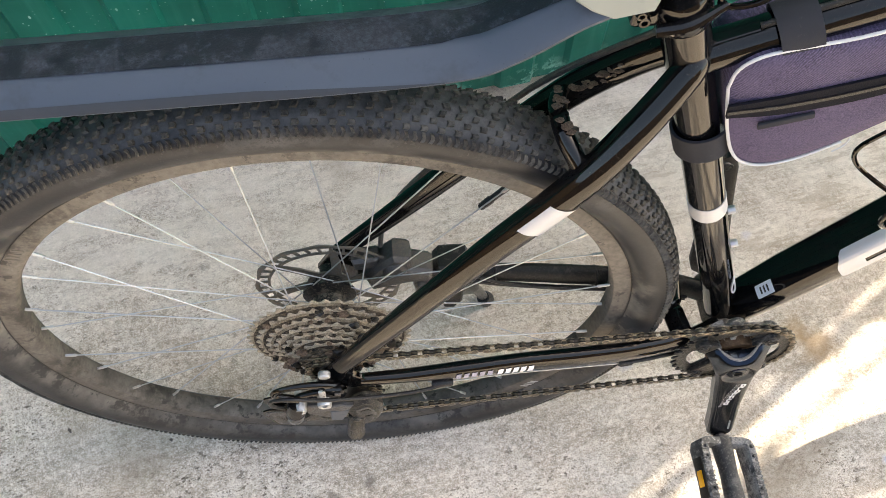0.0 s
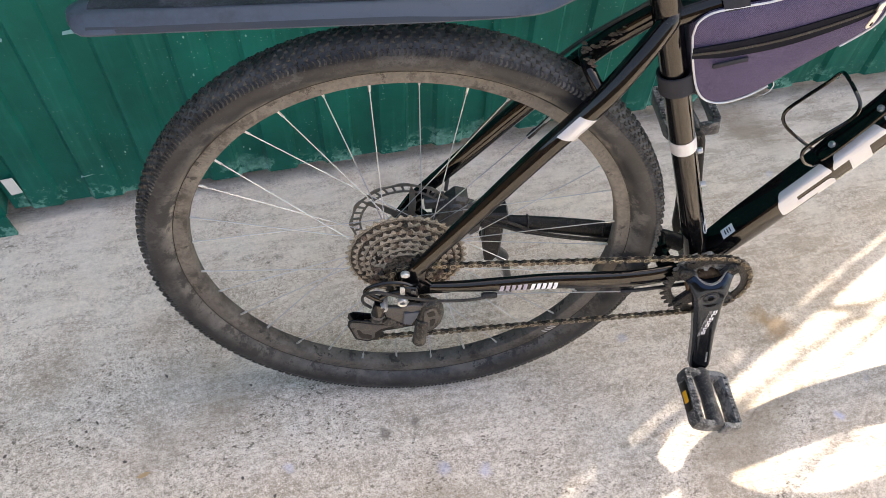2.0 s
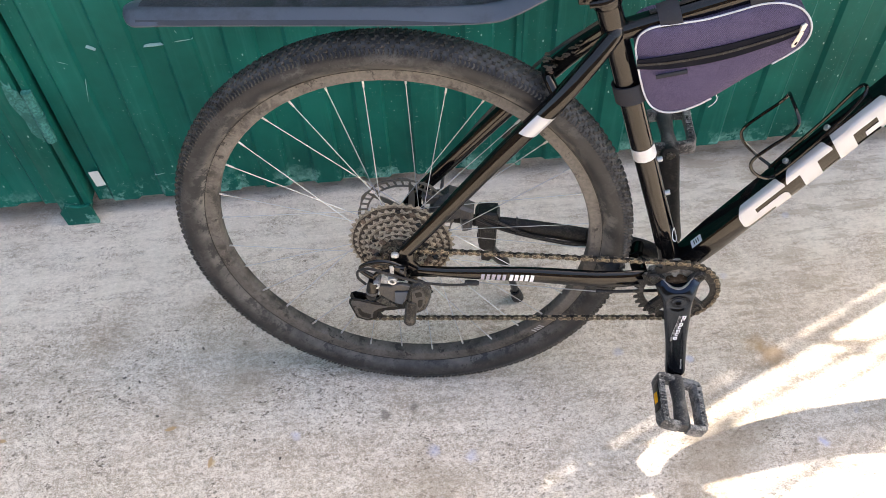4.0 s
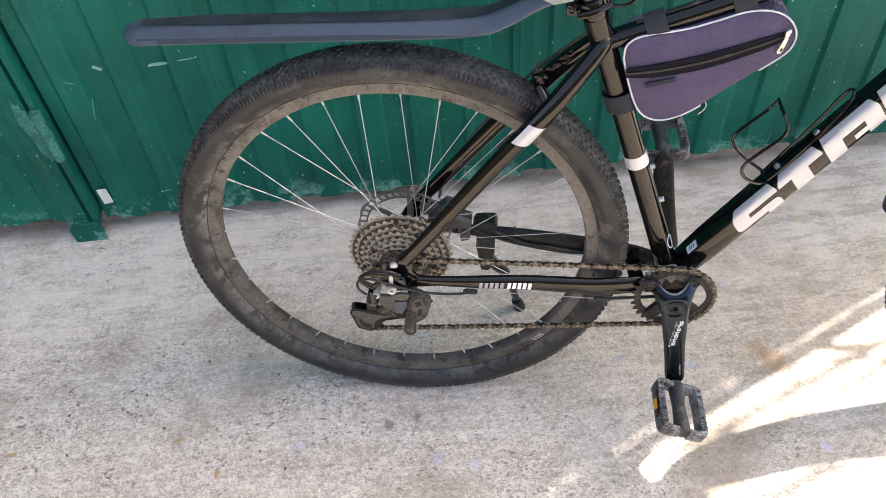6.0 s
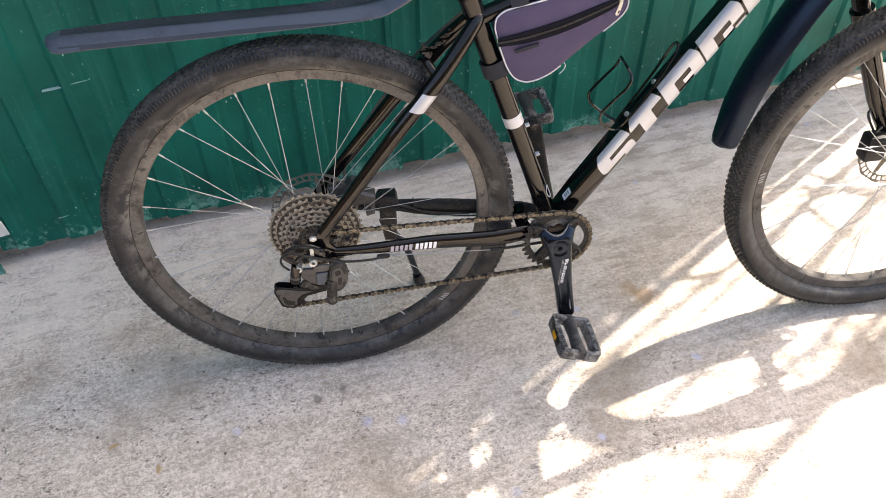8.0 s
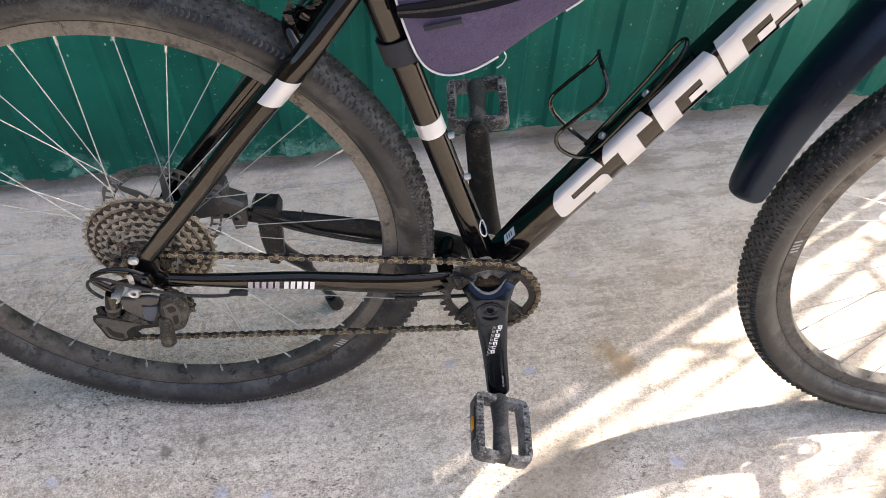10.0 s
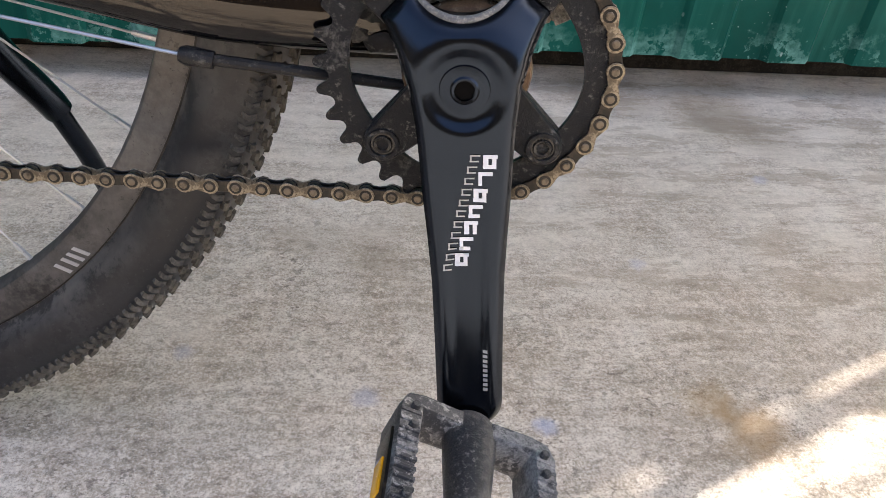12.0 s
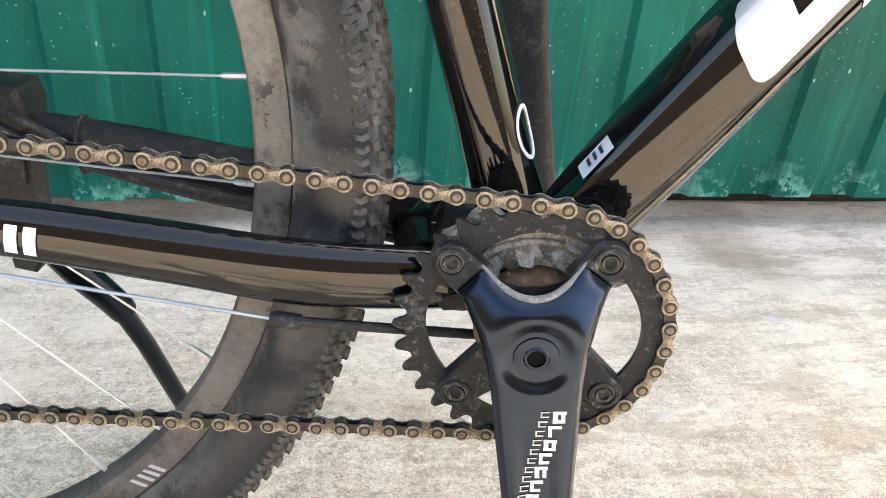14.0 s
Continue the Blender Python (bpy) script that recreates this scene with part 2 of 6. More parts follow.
def from_axle(n):
    """The distance from the wheel's axle."""
    flat = n.node("ShaderNodeVectorMath", operation="MULTIPLY")
    n.put(n.coord, flat.inputs[0])
    flat.inputs[1].default_value = (1, 0, 1)
    ln = n.node("ShaderNodeVectorMath", operation="LENGTH")
    n.put(flat.outputs["Vector"], ln.inputs[0])
    return ln.outputs["Value"]


def fall(n, value, lo, hi):
    """1 below lo, 0 above hi."""
    m = n.node("ShaderNodeMapRange")
    n.put(value, m.inputs["Value"])
    for k, v in (("From Min", lo), ("From Max", hi), ("To Min", 1.0), ("To Max", 0.0)):
        m.inputs[k].default_value = v
    return m.outputs["Result"]


def rubber(name, base, dust, amount):
    """Tyre rubber: tan road dust thick near the bead, weaker towards the bottom, wiped thin on the cheek in soft
    clouds, with a few fine scuffs.
    """
    n = Nodes(name)
    r = from_axle(n)
    z = n.node("ShaderNodeSeparateXYZ", Vector=n.coord).outputs["Z"]
    rag = n.math("ADD", r, n.math("MULTIPLY", n.math("SUBTRACT", n.noise(11, 10, 0.74), 0.5), 0.052))
    bead = n.math("MULTIPLY", fall(n, rag, 0.3215, 0.3400), n.ramp(n.math("ADD", z, 0.5), (0.18, 0.55), (0.70, 1.0)))
    cloud = n.ramp(n.noise(15, 10, 0.76), (0.47, 0.0), (0.57, 1.0))
    wiped = n.ramp(n.noise(30, 9, 0.76), (0.495, 0.0), (0.55, 1.0))
    speck = n.ramp(n.noise(420, 4, 0.75), (0.60, 0.0), (0.66, 1.0))
    fac = n.math("MAXIMUM", n.math("MULTIPLY", bead, 0.92), n.math("MULTIPLY", cloud, 0.52))
    fac = n.math("MAXIMUM", fac, n.math("MULTIPLY", speck, 0.35))
    fac = n.math("MULTIPLY", fac, n.math("SUBTRACT", 1.0, n.math("MULTIPLY", wiped, 0.86)))
    crown = n.math("SUBTRACT", 1.0, fall(n, r, 0.3565, 0.3615))
    fac = n.math("MAXIMUM", fac, n.math("MULTIPLY", crown, n.ramp(n.noise(60, 6, 0.75), (0.40, 0.22), (0.60, 0.62))))
    fac = n.math("MULTIPLY", n.math("MULTIPLY", fac, amount), n.ramp(n.noise(9, 6, 0.65), (0.40, 0.35), (0.58, 1.15)))
    tone = n.mix(n.ramp(n.noise(70, 5, 0.7), (0.35, 0.0), (0.65, 1.0)), tuple(c * 0.78 for c in dust), tuple(c * 1.18 for c in dust))
    tone = n.mix(bead, n.mix(n.noise(60, 4, 0.7), (0.125, 0.122, 0.120), (0.205, 0.200, 0.192)), tone)
    return n.finish(n.mix(fac, base, tone), n.mix(fac, (0.38,) * 3, (0.92,) * 3), 0, n.noise(300, 4), 0.2, 0.0005, **{"Specular IOR Level": 0.30})


def tread_rubber():
    """Tread blocks: near-black rubber under thin grey dust, rubbed clean on some blocks."""
    n = Nodes("dusty_tread_rubber")
    patch = n.ramp(n.noise(30, 6, 0.7), (0.40, 0.0), (0.64, 1.0))
    grain = n.ramp(n.noise(260, 4, 0.75), (0.38, 0.0), (0.62, 1.0))
    fac = n.math("ADD", n.math("MULTIPLY", patch, 0.32), n.math("MULTIPLY", grain, 0.26))
    color = n.mix(fac, (0.0165, 0.0160, 0.0155), (0.205, 0.186, 0.158))
    return n.finish(color, n.mix(fac, (0.60,) * 3, (0.92,) * 3), 0, grain, 0.2, 0.0005, **{"Specular IOR Level": 0.14})


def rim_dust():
    """A black rim under a smooth coat of tan dust, thin in places, darker towards the bottom, rubbed off in a few
    ragged black patches.
    """
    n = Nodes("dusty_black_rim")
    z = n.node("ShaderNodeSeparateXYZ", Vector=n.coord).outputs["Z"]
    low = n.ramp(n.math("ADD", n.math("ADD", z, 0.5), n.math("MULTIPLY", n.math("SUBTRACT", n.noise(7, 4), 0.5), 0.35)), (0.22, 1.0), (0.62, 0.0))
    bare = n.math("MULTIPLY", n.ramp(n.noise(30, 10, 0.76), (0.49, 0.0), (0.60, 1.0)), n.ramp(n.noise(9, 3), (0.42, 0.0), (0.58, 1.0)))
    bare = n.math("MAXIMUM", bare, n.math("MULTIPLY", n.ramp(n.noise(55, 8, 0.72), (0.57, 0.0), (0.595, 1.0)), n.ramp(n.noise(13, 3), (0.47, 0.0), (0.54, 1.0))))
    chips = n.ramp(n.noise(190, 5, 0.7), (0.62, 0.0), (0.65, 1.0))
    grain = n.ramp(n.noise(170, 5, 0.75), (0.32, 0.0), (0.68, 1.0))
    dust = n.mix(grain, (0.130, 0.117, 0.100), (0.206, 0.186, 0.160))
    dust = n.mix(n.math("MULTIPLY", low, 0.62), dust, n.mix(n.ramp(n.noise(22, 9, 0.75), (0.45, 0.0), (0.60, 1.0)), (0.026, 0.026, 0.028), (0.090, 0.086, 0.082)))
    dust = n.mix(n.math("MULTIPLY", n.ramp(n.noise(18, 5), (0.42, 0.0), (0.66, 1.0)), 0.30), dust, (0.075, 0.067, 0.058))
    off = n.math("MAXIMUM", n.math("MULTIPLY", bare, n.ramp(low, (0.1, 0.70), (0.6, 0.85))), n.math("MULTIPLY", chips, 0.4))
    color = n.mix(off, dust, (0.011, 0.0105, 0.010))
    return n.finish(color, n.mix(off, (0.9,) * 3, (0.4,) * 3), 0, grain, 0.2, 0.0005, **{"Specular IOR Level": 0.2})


def weave():
    """Violet-grey cloth: creased ribs above the zip, plain cloth below."""
    n = Nodes("grey_violet_bag_cloth")
    xyz = n.node("ShaderNodeSeparateXYZ", Vector=n.coord).outputs
    bend = n.math("MULTIPLY", n.math("SUBTRACT", n.noise(60, 4, 0.6), 0.5), 22.0)
    ribs = n.math("SINE", n.math("ADD", n.math("MULTIPLY", n.math("ADD", xyz["X"], n.math("MULTIPLY", xyz["Z"], -0.65)), 2700.0), bend))
    ribs = n.math("MULTIPLY", n.math("ADD", ribs, 1.0), 0.5)
    line = n.math("SUBTRACT", xyz["Z"], n.math("ADD", n.math("MULTIPLY", xyz["X"], 0.30), 0.604))
    above = n.ramp(n.math("MULTIPLY", line, 40.0), (0.1, 0.10), (0.3, 0.62))
    thread = n.ramp(n.noise(750, 4, 0.8), (0.38, 0.0), (0.62, 1.0))
    base = n.mix(thread, (0.024, 0.020, 0.048), (0.084, 0.064, 0.132))
    keep = n.math("MULTIPLY", above, n.ramp(n.noise(28, 4), (0.38, 0.35), (0.60, 1.0)))
    base = n.mix(n.math("MULTIPLY", n.ramp(ribs, (0.0, 0.9), (0.55, 0.0)), keep), base, (0.009, 0.0075, 0.020))
    base = n.mix(n.math("MULTIPLY", n.ramp(ribs, (0.7, 0.0), (1.0, 0.6)), keep), base, (0.150, 0.130, 0.220))
    base = n.mix(n.ramp(n.noise(26, 5, 0.7), (0.45, 0.0), (0.70, 0.35)), base, (0.105, 0.085, 0.150))
    relief = n.math("ADD", n.math("MULTIPLY", ribs, keep), n.math("MULTIPLY", thread, 0.3))
    return n.finish(base, 0.85, 0, relief, 0.5, 0.0008)


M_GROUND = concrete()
M_GREEN = green_paint()
M_GREEN_DARK = dusty("dark_green_steel", (0.002, 0.045, 0.036), (0.07, 0.19, 0.16), 0.4, 0.3, scale=14)
M_TURQ = grime("flaking_turquoise_paint", (0.050, 0.235, 0.205), (0.006, 0.085, 0.068), 38, 0.47, 0.5)
M_WHITE_PATCH = dusty("chalky_white_patch", (0.62, 0.64, 0.60), (0.45, 0.5, 0.45), 0.8, 0.3, scale=60)
M_BLACK = black_gloss()
M_SATIN = dusty("satin_black_crank", (0.0018, 0.0019, 0.0024), (0.07, 0.068, 0.064), 0.20, 0.06, scale=60, bump=0.05, **{"Specular IOR Level": 0.42, "Specular Tint": (0.52, 0.70, 1.0, 1.0)})
M_STEEL_DARK = grime("dirty_black_steel", (0.014, 0.014, 0.014), (0.20, 0.18, 0.15), 70, 0.52, 0.36, 0.3)
M_RING = grime("dust_speckled_ring", (0.0090, 0.0092, 0.010), (0.19, 0.180, 0.165), 36, 0.545, 0.28, 0.1, 0.7)
M_BOLT = dusty("worn_bolt_steel", (0.030, 0.030, 0.030), (0.10, 0.095, 0.085), 0.25, 0.5, 0.6, 180)
M_BARE = grime("bare_scraped_metal", (0.52, 0.52, 0.52), (0.16, 0.15, 0.13), 120, 0.56, 0.28, 0.75)
M_SCRATCH = dusty("scratched_paint", (0.26, 0.42, 0.38), (0.42, 0.55, 0.50), 0.8, 0.5, scale=120)
M_ZIP = dusty("black_zip_cloth", (0.0075, 0.0080, 0.0120), (0.030, 0.031, 0.040), 0.75, 0.15, scale=150, bump=0.5, **{"Specular IOR Level": 0.08})
M_HOLE_SHADE = dusty("black_hole_shade", (0.0025, 0.0025, 0.0025), (0.010, 0.009, 0.008), 0.7, 0.2, scale=150, **{"Specular IOR Level": 0.05})
M_SCUFF = grime("scuffed_grey_alloy", (0.075, 0.074, 0.076), (0.17, 0.155, 0.135), 90, 0.50, 0.30, 0.6)
M_MUDPLATE = grime("grey_muddy_plate", (0.085, 0.082, 0.076), (0.42, 0.395, 0.355), 38, 0.46, 0.42, 0.0, 0.8)
M_GREASE = dusty("greasy_black_steel", (0.010, 0.009, 0.008), (0.10, 0.075, 0.05), 0.3, 0.45, 0.5, 160)
M_PLATE = grime("bronze_chain_plate", (0.29, 0.245, 0.18), (0.055, 0.040, 0.026), 150, 0.505, 0.34, 0.75)
M_PIN = dusty("worn_steel_pin", (0.15, 0.125, 0.095), (0.05, 0.04, 0.03), 0.4, 0.6, 0.8, 300)
M_STEEL = dusty("bright_spoke_steel", (0.42, 0.435, 0.46), (0.36, 0.35, 0.33), 0.32, 0.25, 0.7, 60)
M_RUST = grime("muddy_sprocket_steel", (0.040, 0.031, 0.022), (0.25, 0.200, 0.145), 130, 0.50, 0.6, 0.1)
M_COG_PALE = grime("dust_caked_sprocket", (0.23, 0.188, 0.135), (0.54, 0.465, 0.355), 90, 0.455, 0.75)
M_ROTOR = grime("dusty_rotor_steel", (0.16, 0.15, 0.135), (0.26, 0.215, 0.16), 110, 0.50, 0.4, 0.5)
M_TYRE = rubber("dusty_tyre_rubber", (0.0125, 0.0136, 0.0160), (0.210, 0.197, 0.172), 0.85)
M_TREAD = tread_rubber()
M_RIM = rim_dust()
M_GUARD = dusty("scuffed_mudguard_plastic", (0.046, 0.059, 0.080), (0.026, 0.029, 0.036), 0.40, 0.5, scale=14)
M_GUARD_DARK = grime("matt_mudguard_panel", (0.014, 0.0165, 0.022), (0.048, 0.056, 0.072), 16, 0.50, 0.5)
M_GUARD_EDGE = dusty("dark_mudguard_edge", (0.018, 0.022, 0.029), (0.040, 0.047, 0.062), 0.45, 0.6, scale=14)
M_GUARD_FRONT = dusty("glossy_navy_black_plastic", (0.0035, 0.0060, 0.0135), (0.05, 0.055, 0.068), 0.24, 0.2, scale=40, **{"Specular IOR Level": 0.40, "Specular Tint": (0.6, 0.78, 1.0, 1.0)})
M_PLASTIC = grime("dusty_black_plastic", (0.0085, 0.0085, 0.0095), (0.115, 0.107, 0.094), 60, 0.56, 0.40)
M_LEFT = grime("thinly_dusted_black_alloy", (0.008, 0.008, 0.0085), (0.060, 0.058, 0.054), 110, 0.53, 0.42, **{"Specular IOR Level": 0.24})
M_PEDAL = grime("scuffed_pedal_plastic", (0.030, 0.0305, 0.033), (0.17, 0.163, 0.152), 55, 0.52, 0.36)
M_PEDAL_WORN = grime("rubbed_pedal_rail", (0.036, 0.037, 0.040), (0.34, 0.335, 0.325), 40, 0.50, 0.36)
M_WHITE = dusty("white_decal", (0.66, 0.66, 0.69), (0.45, 0.42, 0.38), 0.28, 0.14, scale=50)
M_SILVER = dusty("silver_decal", (0.50, 0.50, 0.51), (0.38, 0.37, 0.35), 0.32, 0.2, 0.2, 50)
M_PALE = dusty("worn_grey_decal", (0.36, 0.35, 0.34), (0.10, 0.09, 0.08), 0.4, 0.4, scale=200)
M_VIOLET = grime("rubbed_violet_print", (0.34, 0.31, 0.36), (0.09, 0.08, 0.09), 120, 0.54, 0.4)
M_FAINT = dusty("faint_rim_print", (0.13, 0.115, 0.095), (0.19, 0.15, 0.11), 0.5, 0.6, scale=60)
M_AMBER = dusty("amber_reflector", (0.75, 0.36, 0.015), (0.5, 0.3, 0.1), 0.2, 0.2)
M_CLOTH = weave()
M_STRAP = dusty("black_webbing", (0.030, 0.031, 0.037), (0.15, 0.145, 0.14), 0.85, 0.25, scale=120, bump=0.5, **{"Specular IOR Level": 0.15})
M_PIPING = dusty("white_piping", (0.52, 0.52, 0.53), (0.36, 0.34, 0.33), 0.7, 0.35, scale=80)
M_CHROME = dusty("nickel_zip", (0.52, 0.50, 0.46), (0.25, 0.23, 0.20), 0.3, 0.4, 0.85, 100)
M_LIT_EDGE = grime("dusty_lit_edge", (0.13, 0.128, 0.125), (0.34, 0.315, 0.28), 90, 0.48, 0.5)
M_DIRT = grime("dried_mud", (0.20, 0.172, 0.138), (0.50, 0.445, 0.37), 60, 0.46, 0.9, 0.0, 1.0)
M_GREYCLIP = dusty("pale_grey_plastic", (0.21, 0.235, 0.22), (0.15, 0.155, 0.14), 0.45, 0.3, scale=60)
M_BROWN_WALL = dusty("added_wall_brown", (0.062, 0.040, 0.019), (0.095, 0.065, 0.033), 0.9, 0.6, scale=3)
M_GAP_SHADE = grime("gap_shade_brown", (0.020, 0.016, 0.012), (0.060, 0.047, 0.034), 40, 0.50, 0.95)
M_CRUST = grime("pale_dry_crust", (0.15, 0.120, 0.086), (0.45, 0.380, 0.285), 150, 0.465, 0.95, 0.0, 1.0)
M_REDMUD = grime("red_brown_mud", (0.11, 0.075, 0.055), (0.34, 0.245, 0.18), 160, 0.48, 0.95, 0.0, 1.0)
M_MUDFILL = grime("packed_dark_mud", (0.036, 0.028, 0.021), (0.22, 0.175, 0.125), 130, 0.50, 0.9, 0.0, 1.0)
M_RUSTCUP = grime("rusty_brown_cup", (0.085, 0.045, 0.022), (0.22, 0.15, 0.09), 140, 0.52, 0.6, 0.2)
M_BARK = dusty("grey_bark", (0.10, 0.08, 0.06), (0.2, 0.18, 0.15), 0.9, 0.5)
M_LEAF = dusty("green_leaf", (0.06, 0.11, 0.03), (0.1, 0.14, 0.05), 0.5, 0.3)


# ---- building helpers ----
def part(name, bm, material, parent=None, label="", at=None):
    """Links a bmesh as one mesh object, under a thing or part. Its coordinates are those of the thing's own frame."""
    me = bpy.data.meshes.new(name)
    bmesh.ops.recalc_face_normals(bm, faces=bm.faces)
    for f in bm.faces:
        f.smooth = True
    bm.to_mesh(me)
    bm.free()
    me.materials.append(material)
    try:
        me.set_sharp_from_angle(angle=radians(35))
    except Exception:
        pass
    ob = new(name, me)
    if parent is not None:
        ob.parent = parent
    if at is not None:
        ob.matrix_basis = at
    if label:
        ob["label"] = label
    return ob


def shared(name, me, parent, at, label=""):
    ob = new(name, me)
    ob.parent = parent
    ob.matrix_basis = at
    if label:
        ob["label"] = label
    return ob


def smooth_path(pts, step=6):
    """A Catmull-Rom line through the points."""
    p = [Vector(q) for q in pts]
    if len(p) < 3:
        return p
    p = [p[0] * 2 - p[1]] + p + [p[-1] * 2 - p[-2]]
    res = []
    for i in range(1, len(p) - 2):
        for k in range(step):
            t = k / step
            a, b, c, d = p[i - 1], p[i], p[i + 1], p[i + 2]
            res.append(0.5 * (2 * b + (c - a) * t + (2 * a - 5 * b + 4 * c - d) * t * t + (3 * b - a - 3 * c + d) * t ** 3))
    res.append(p[-2])
    return res


def lerp_list(vals, n):
    if isinstance(vals, (int, float)):
        return [vals] * n
    return list(np.interp(np.linspace(0, 1, n), np.linspace(0, 1, len(vals)), vals))


def sweep(bm, path, section, sa=1.0, sb=1.0, side=(0, 1, 0), closed=False, caps=True):
    """Sweeps a closed 2D section along a path; its first axis lies along `side`, its second square to side and path."""
    n = len(path)
    sa, sb = lerp_list(sa, n), lerp_list(sb, n)
    side = Vector(side)
    rings = []
    for i, p in enumerate(path):
        a = path[(i - 1) % n] if (closed or i > 0) else path[i]
        b = path[(i + 1) % n] if (closed or i < n - 1) else path[i]
        t = (b - a).normalized()
        s = (side - t * side.dot(t))
        s = s.normalized() if s.length > 1e-6 else t.orthogonal().normalized()
        u = t.cross(s)
        rings.append([bm.verts.new(p + s * (x * sa[i]) + u * (y * sb[i])) for x, y in section])
    m = len(section)
    for i in range(n if closed else n - 1):
        r0, r1 = rings[i], rings[(i + 1) % n]
        for j in range(m):
            bm.faces.new((r0[j], r0[(j + 1) % m], r1[(j + 1) % m], r1[j]))
    if caps and not closed:
        bm.faces.new(rings[0])
        bm.faces.new(list(reversed(rings[-1])))
    return rings


def circle(seg=14):
    return [(math.cos(2 * math.pi * i / seg), math.sin(2 * math.pi * i / seg)) for i in range(seg)]


def round_rect(w, h, r, k=3):
    pts = []
    for cx, cy, a0 in ((w / 2 - r, h / 2 - r, 0), (-w / 2 + r, h / 2 - r, 90), (-w / 2 + r, -h / 2 + r, 180), (w / 2 - r, -h / 2 + r, 270)):
        for i in range(k + 1):
            a = radians(a0 + 90 * i / k)
            pts.append((cx + r * math.cos(a), cy + r * math.sin(a)))
    return pts


def tube(bm, pts, ra, rb=None, seg=14, smooth=0, side=(0, 1, 0), closed=False):
    path = smooth_path(pts, smooth) if smooth else [Vector(p) for p in pts]
    sweep(bm, path, circle(seg), ra, rb if rb is not None else ra, side, closed)


def lathe(bm, profile, seg=48, centre=(0, 0, 0), closed=False):
    """Turns (radius, v) round the v axis through centre."""
    c = Vector(centre)
    rings = []
    for i in range(seg):
        a = 2 * math.pi * i / seg
        rings.append([bm.verts.new(c + Vector((r * math.cos(a), v, r * math.sin(a)))) for r, v in profile])
    m = len(profile)
    for i in range(seg):
        r0, r1 = rings[i], rings[(i + 1) % seg]
        for j in range(m if closed else m - 1):
            bm.faces.new((r0[j], r0[(j + 1) % m], r1[(j + 1) % m], r1[j]))
    return rings


def prism(bm, outline, v0, v1, bevel=0.0):
    """A plate with an outline in the (u, w) plane, from v0 to v1, with chamfered rims."""
    pts = [Vector((u, 0, w)) for u, w in outline]
    area = sum(pts[i].x * pts[(i + 1) % len(pts)].z - pts[(i + 1) % len(pts)].x * pts[i].z for i in range(len(pts)))
    if area < 0:
        pts.reverse()
    n = len(pts)
    inner = []
    for i in range(n):
        e0 = (pts[i] - pts[i - 1]).normalized()
        e1 = (pts[(i + 1) % n] - pts[i]).normalized()
        nrm = Vector((-(e0.z + e1.z), 0, e0.x + e1.x))
        nrm = nrm.normalized() if nrm.length > 1e-6 else Vector((0, 0, 0))
        inner.append(pts[i] + nrm * bevel)
    s = 1 if v1 > v0 else -1
    layers = [(pts, v0), (pts, v1)] if bevel == 0 else [(inner, v0), (pts, v0 + s * bevel), (pts, v1 - s * bevel), (inner, v1)]
    rings = [[bm.verts.new((p.x, v, p.z)) for p in ps] for ps, v in layers]
    for a, b in zip(rings, rings[1:]):
        for i in range(n):
            bm.faces.new((a[i], a[(i + 1) % n], b[(i + 1) % n], b[i]))
    bm.faces.new(rings[0])
    bm.faces.new(list(reversed(rings[-1])))


def box(bm, lo, hi, bevel=0.0, m=None):
    lo, hi = Vector(lo), Vector(hi)
    c, d = (lo + hi) / 2, hi - lo
    r = bmesh.ops.create_cube(bm, size=1, matrix=(m or Matrix()) @ Matrix.Translation(c) @ Matrix.Diagonal((*d, 1)))
    if bevel:
        edges = list({e for v in r["verts"] for e in v.link_edges})
        bmesh.ops.bevel(bm, geom=edges, offset=bevel, segments=2, affect="EDGES", profile=0.5)


def bolt(bm, p, axis, r, h, socket=True):
    """A cap screw: a head with a hexagon hole."""
    p, t = Vector(p), Vector(axis).normalized()
    s = t.orthogonal().normalized()
    u = t.cross(s)
    prof = [(0, 0), (r, 0), (r, h * 0.8), (r * 0.86, h)] + ([(r * 0.5, h), (r * 0.5, h * 0.35), (0, h * 0.35)] if socket else [(0, h)])
    rings = []
    for q, z in prof:
        rings.append([bm.verts.new(p + t * z + (s * math.cos(2 * math.pi * i / 12) + u * math.sin(2 * math.pi * i / 12)) * max(q, 1e-5)) for i in range(12)])
    for a, b in zip(rings, rings[1:]):
        for i in range(12):
            bm.faces.new((a[i], a[(i + 1) % 12], b[(i + 1) % 12], b[i]))


def thing(name, label, category, at=None, group="", kind=""):
    ob = new(name)
    ob.empty_display_size = 0.05
    if at is not None:
        ob.matrix_basis = at
    return tagged(ob, label, category, group, kind)


# ---- ground and wall ----
bm = bmesh.new()
xs = [-2500, -60, -8] + [-4 + 0.5 * i for i in range(17)] + [8, 60, 2500]
grid = [[bm.verts.new((x, y, GROUND)) for y in xs] for x in xs]
for i in range(len(xs) - 1):
    for j in range(len(xs) - 1):
        bm.faces.new((grid[i][j], grid[i + 1][j], grid[i + 1][j + 1], grid[i][j + 1]))
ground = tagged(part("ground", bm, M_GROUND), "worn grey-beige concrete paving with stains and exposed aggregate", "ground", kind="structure")

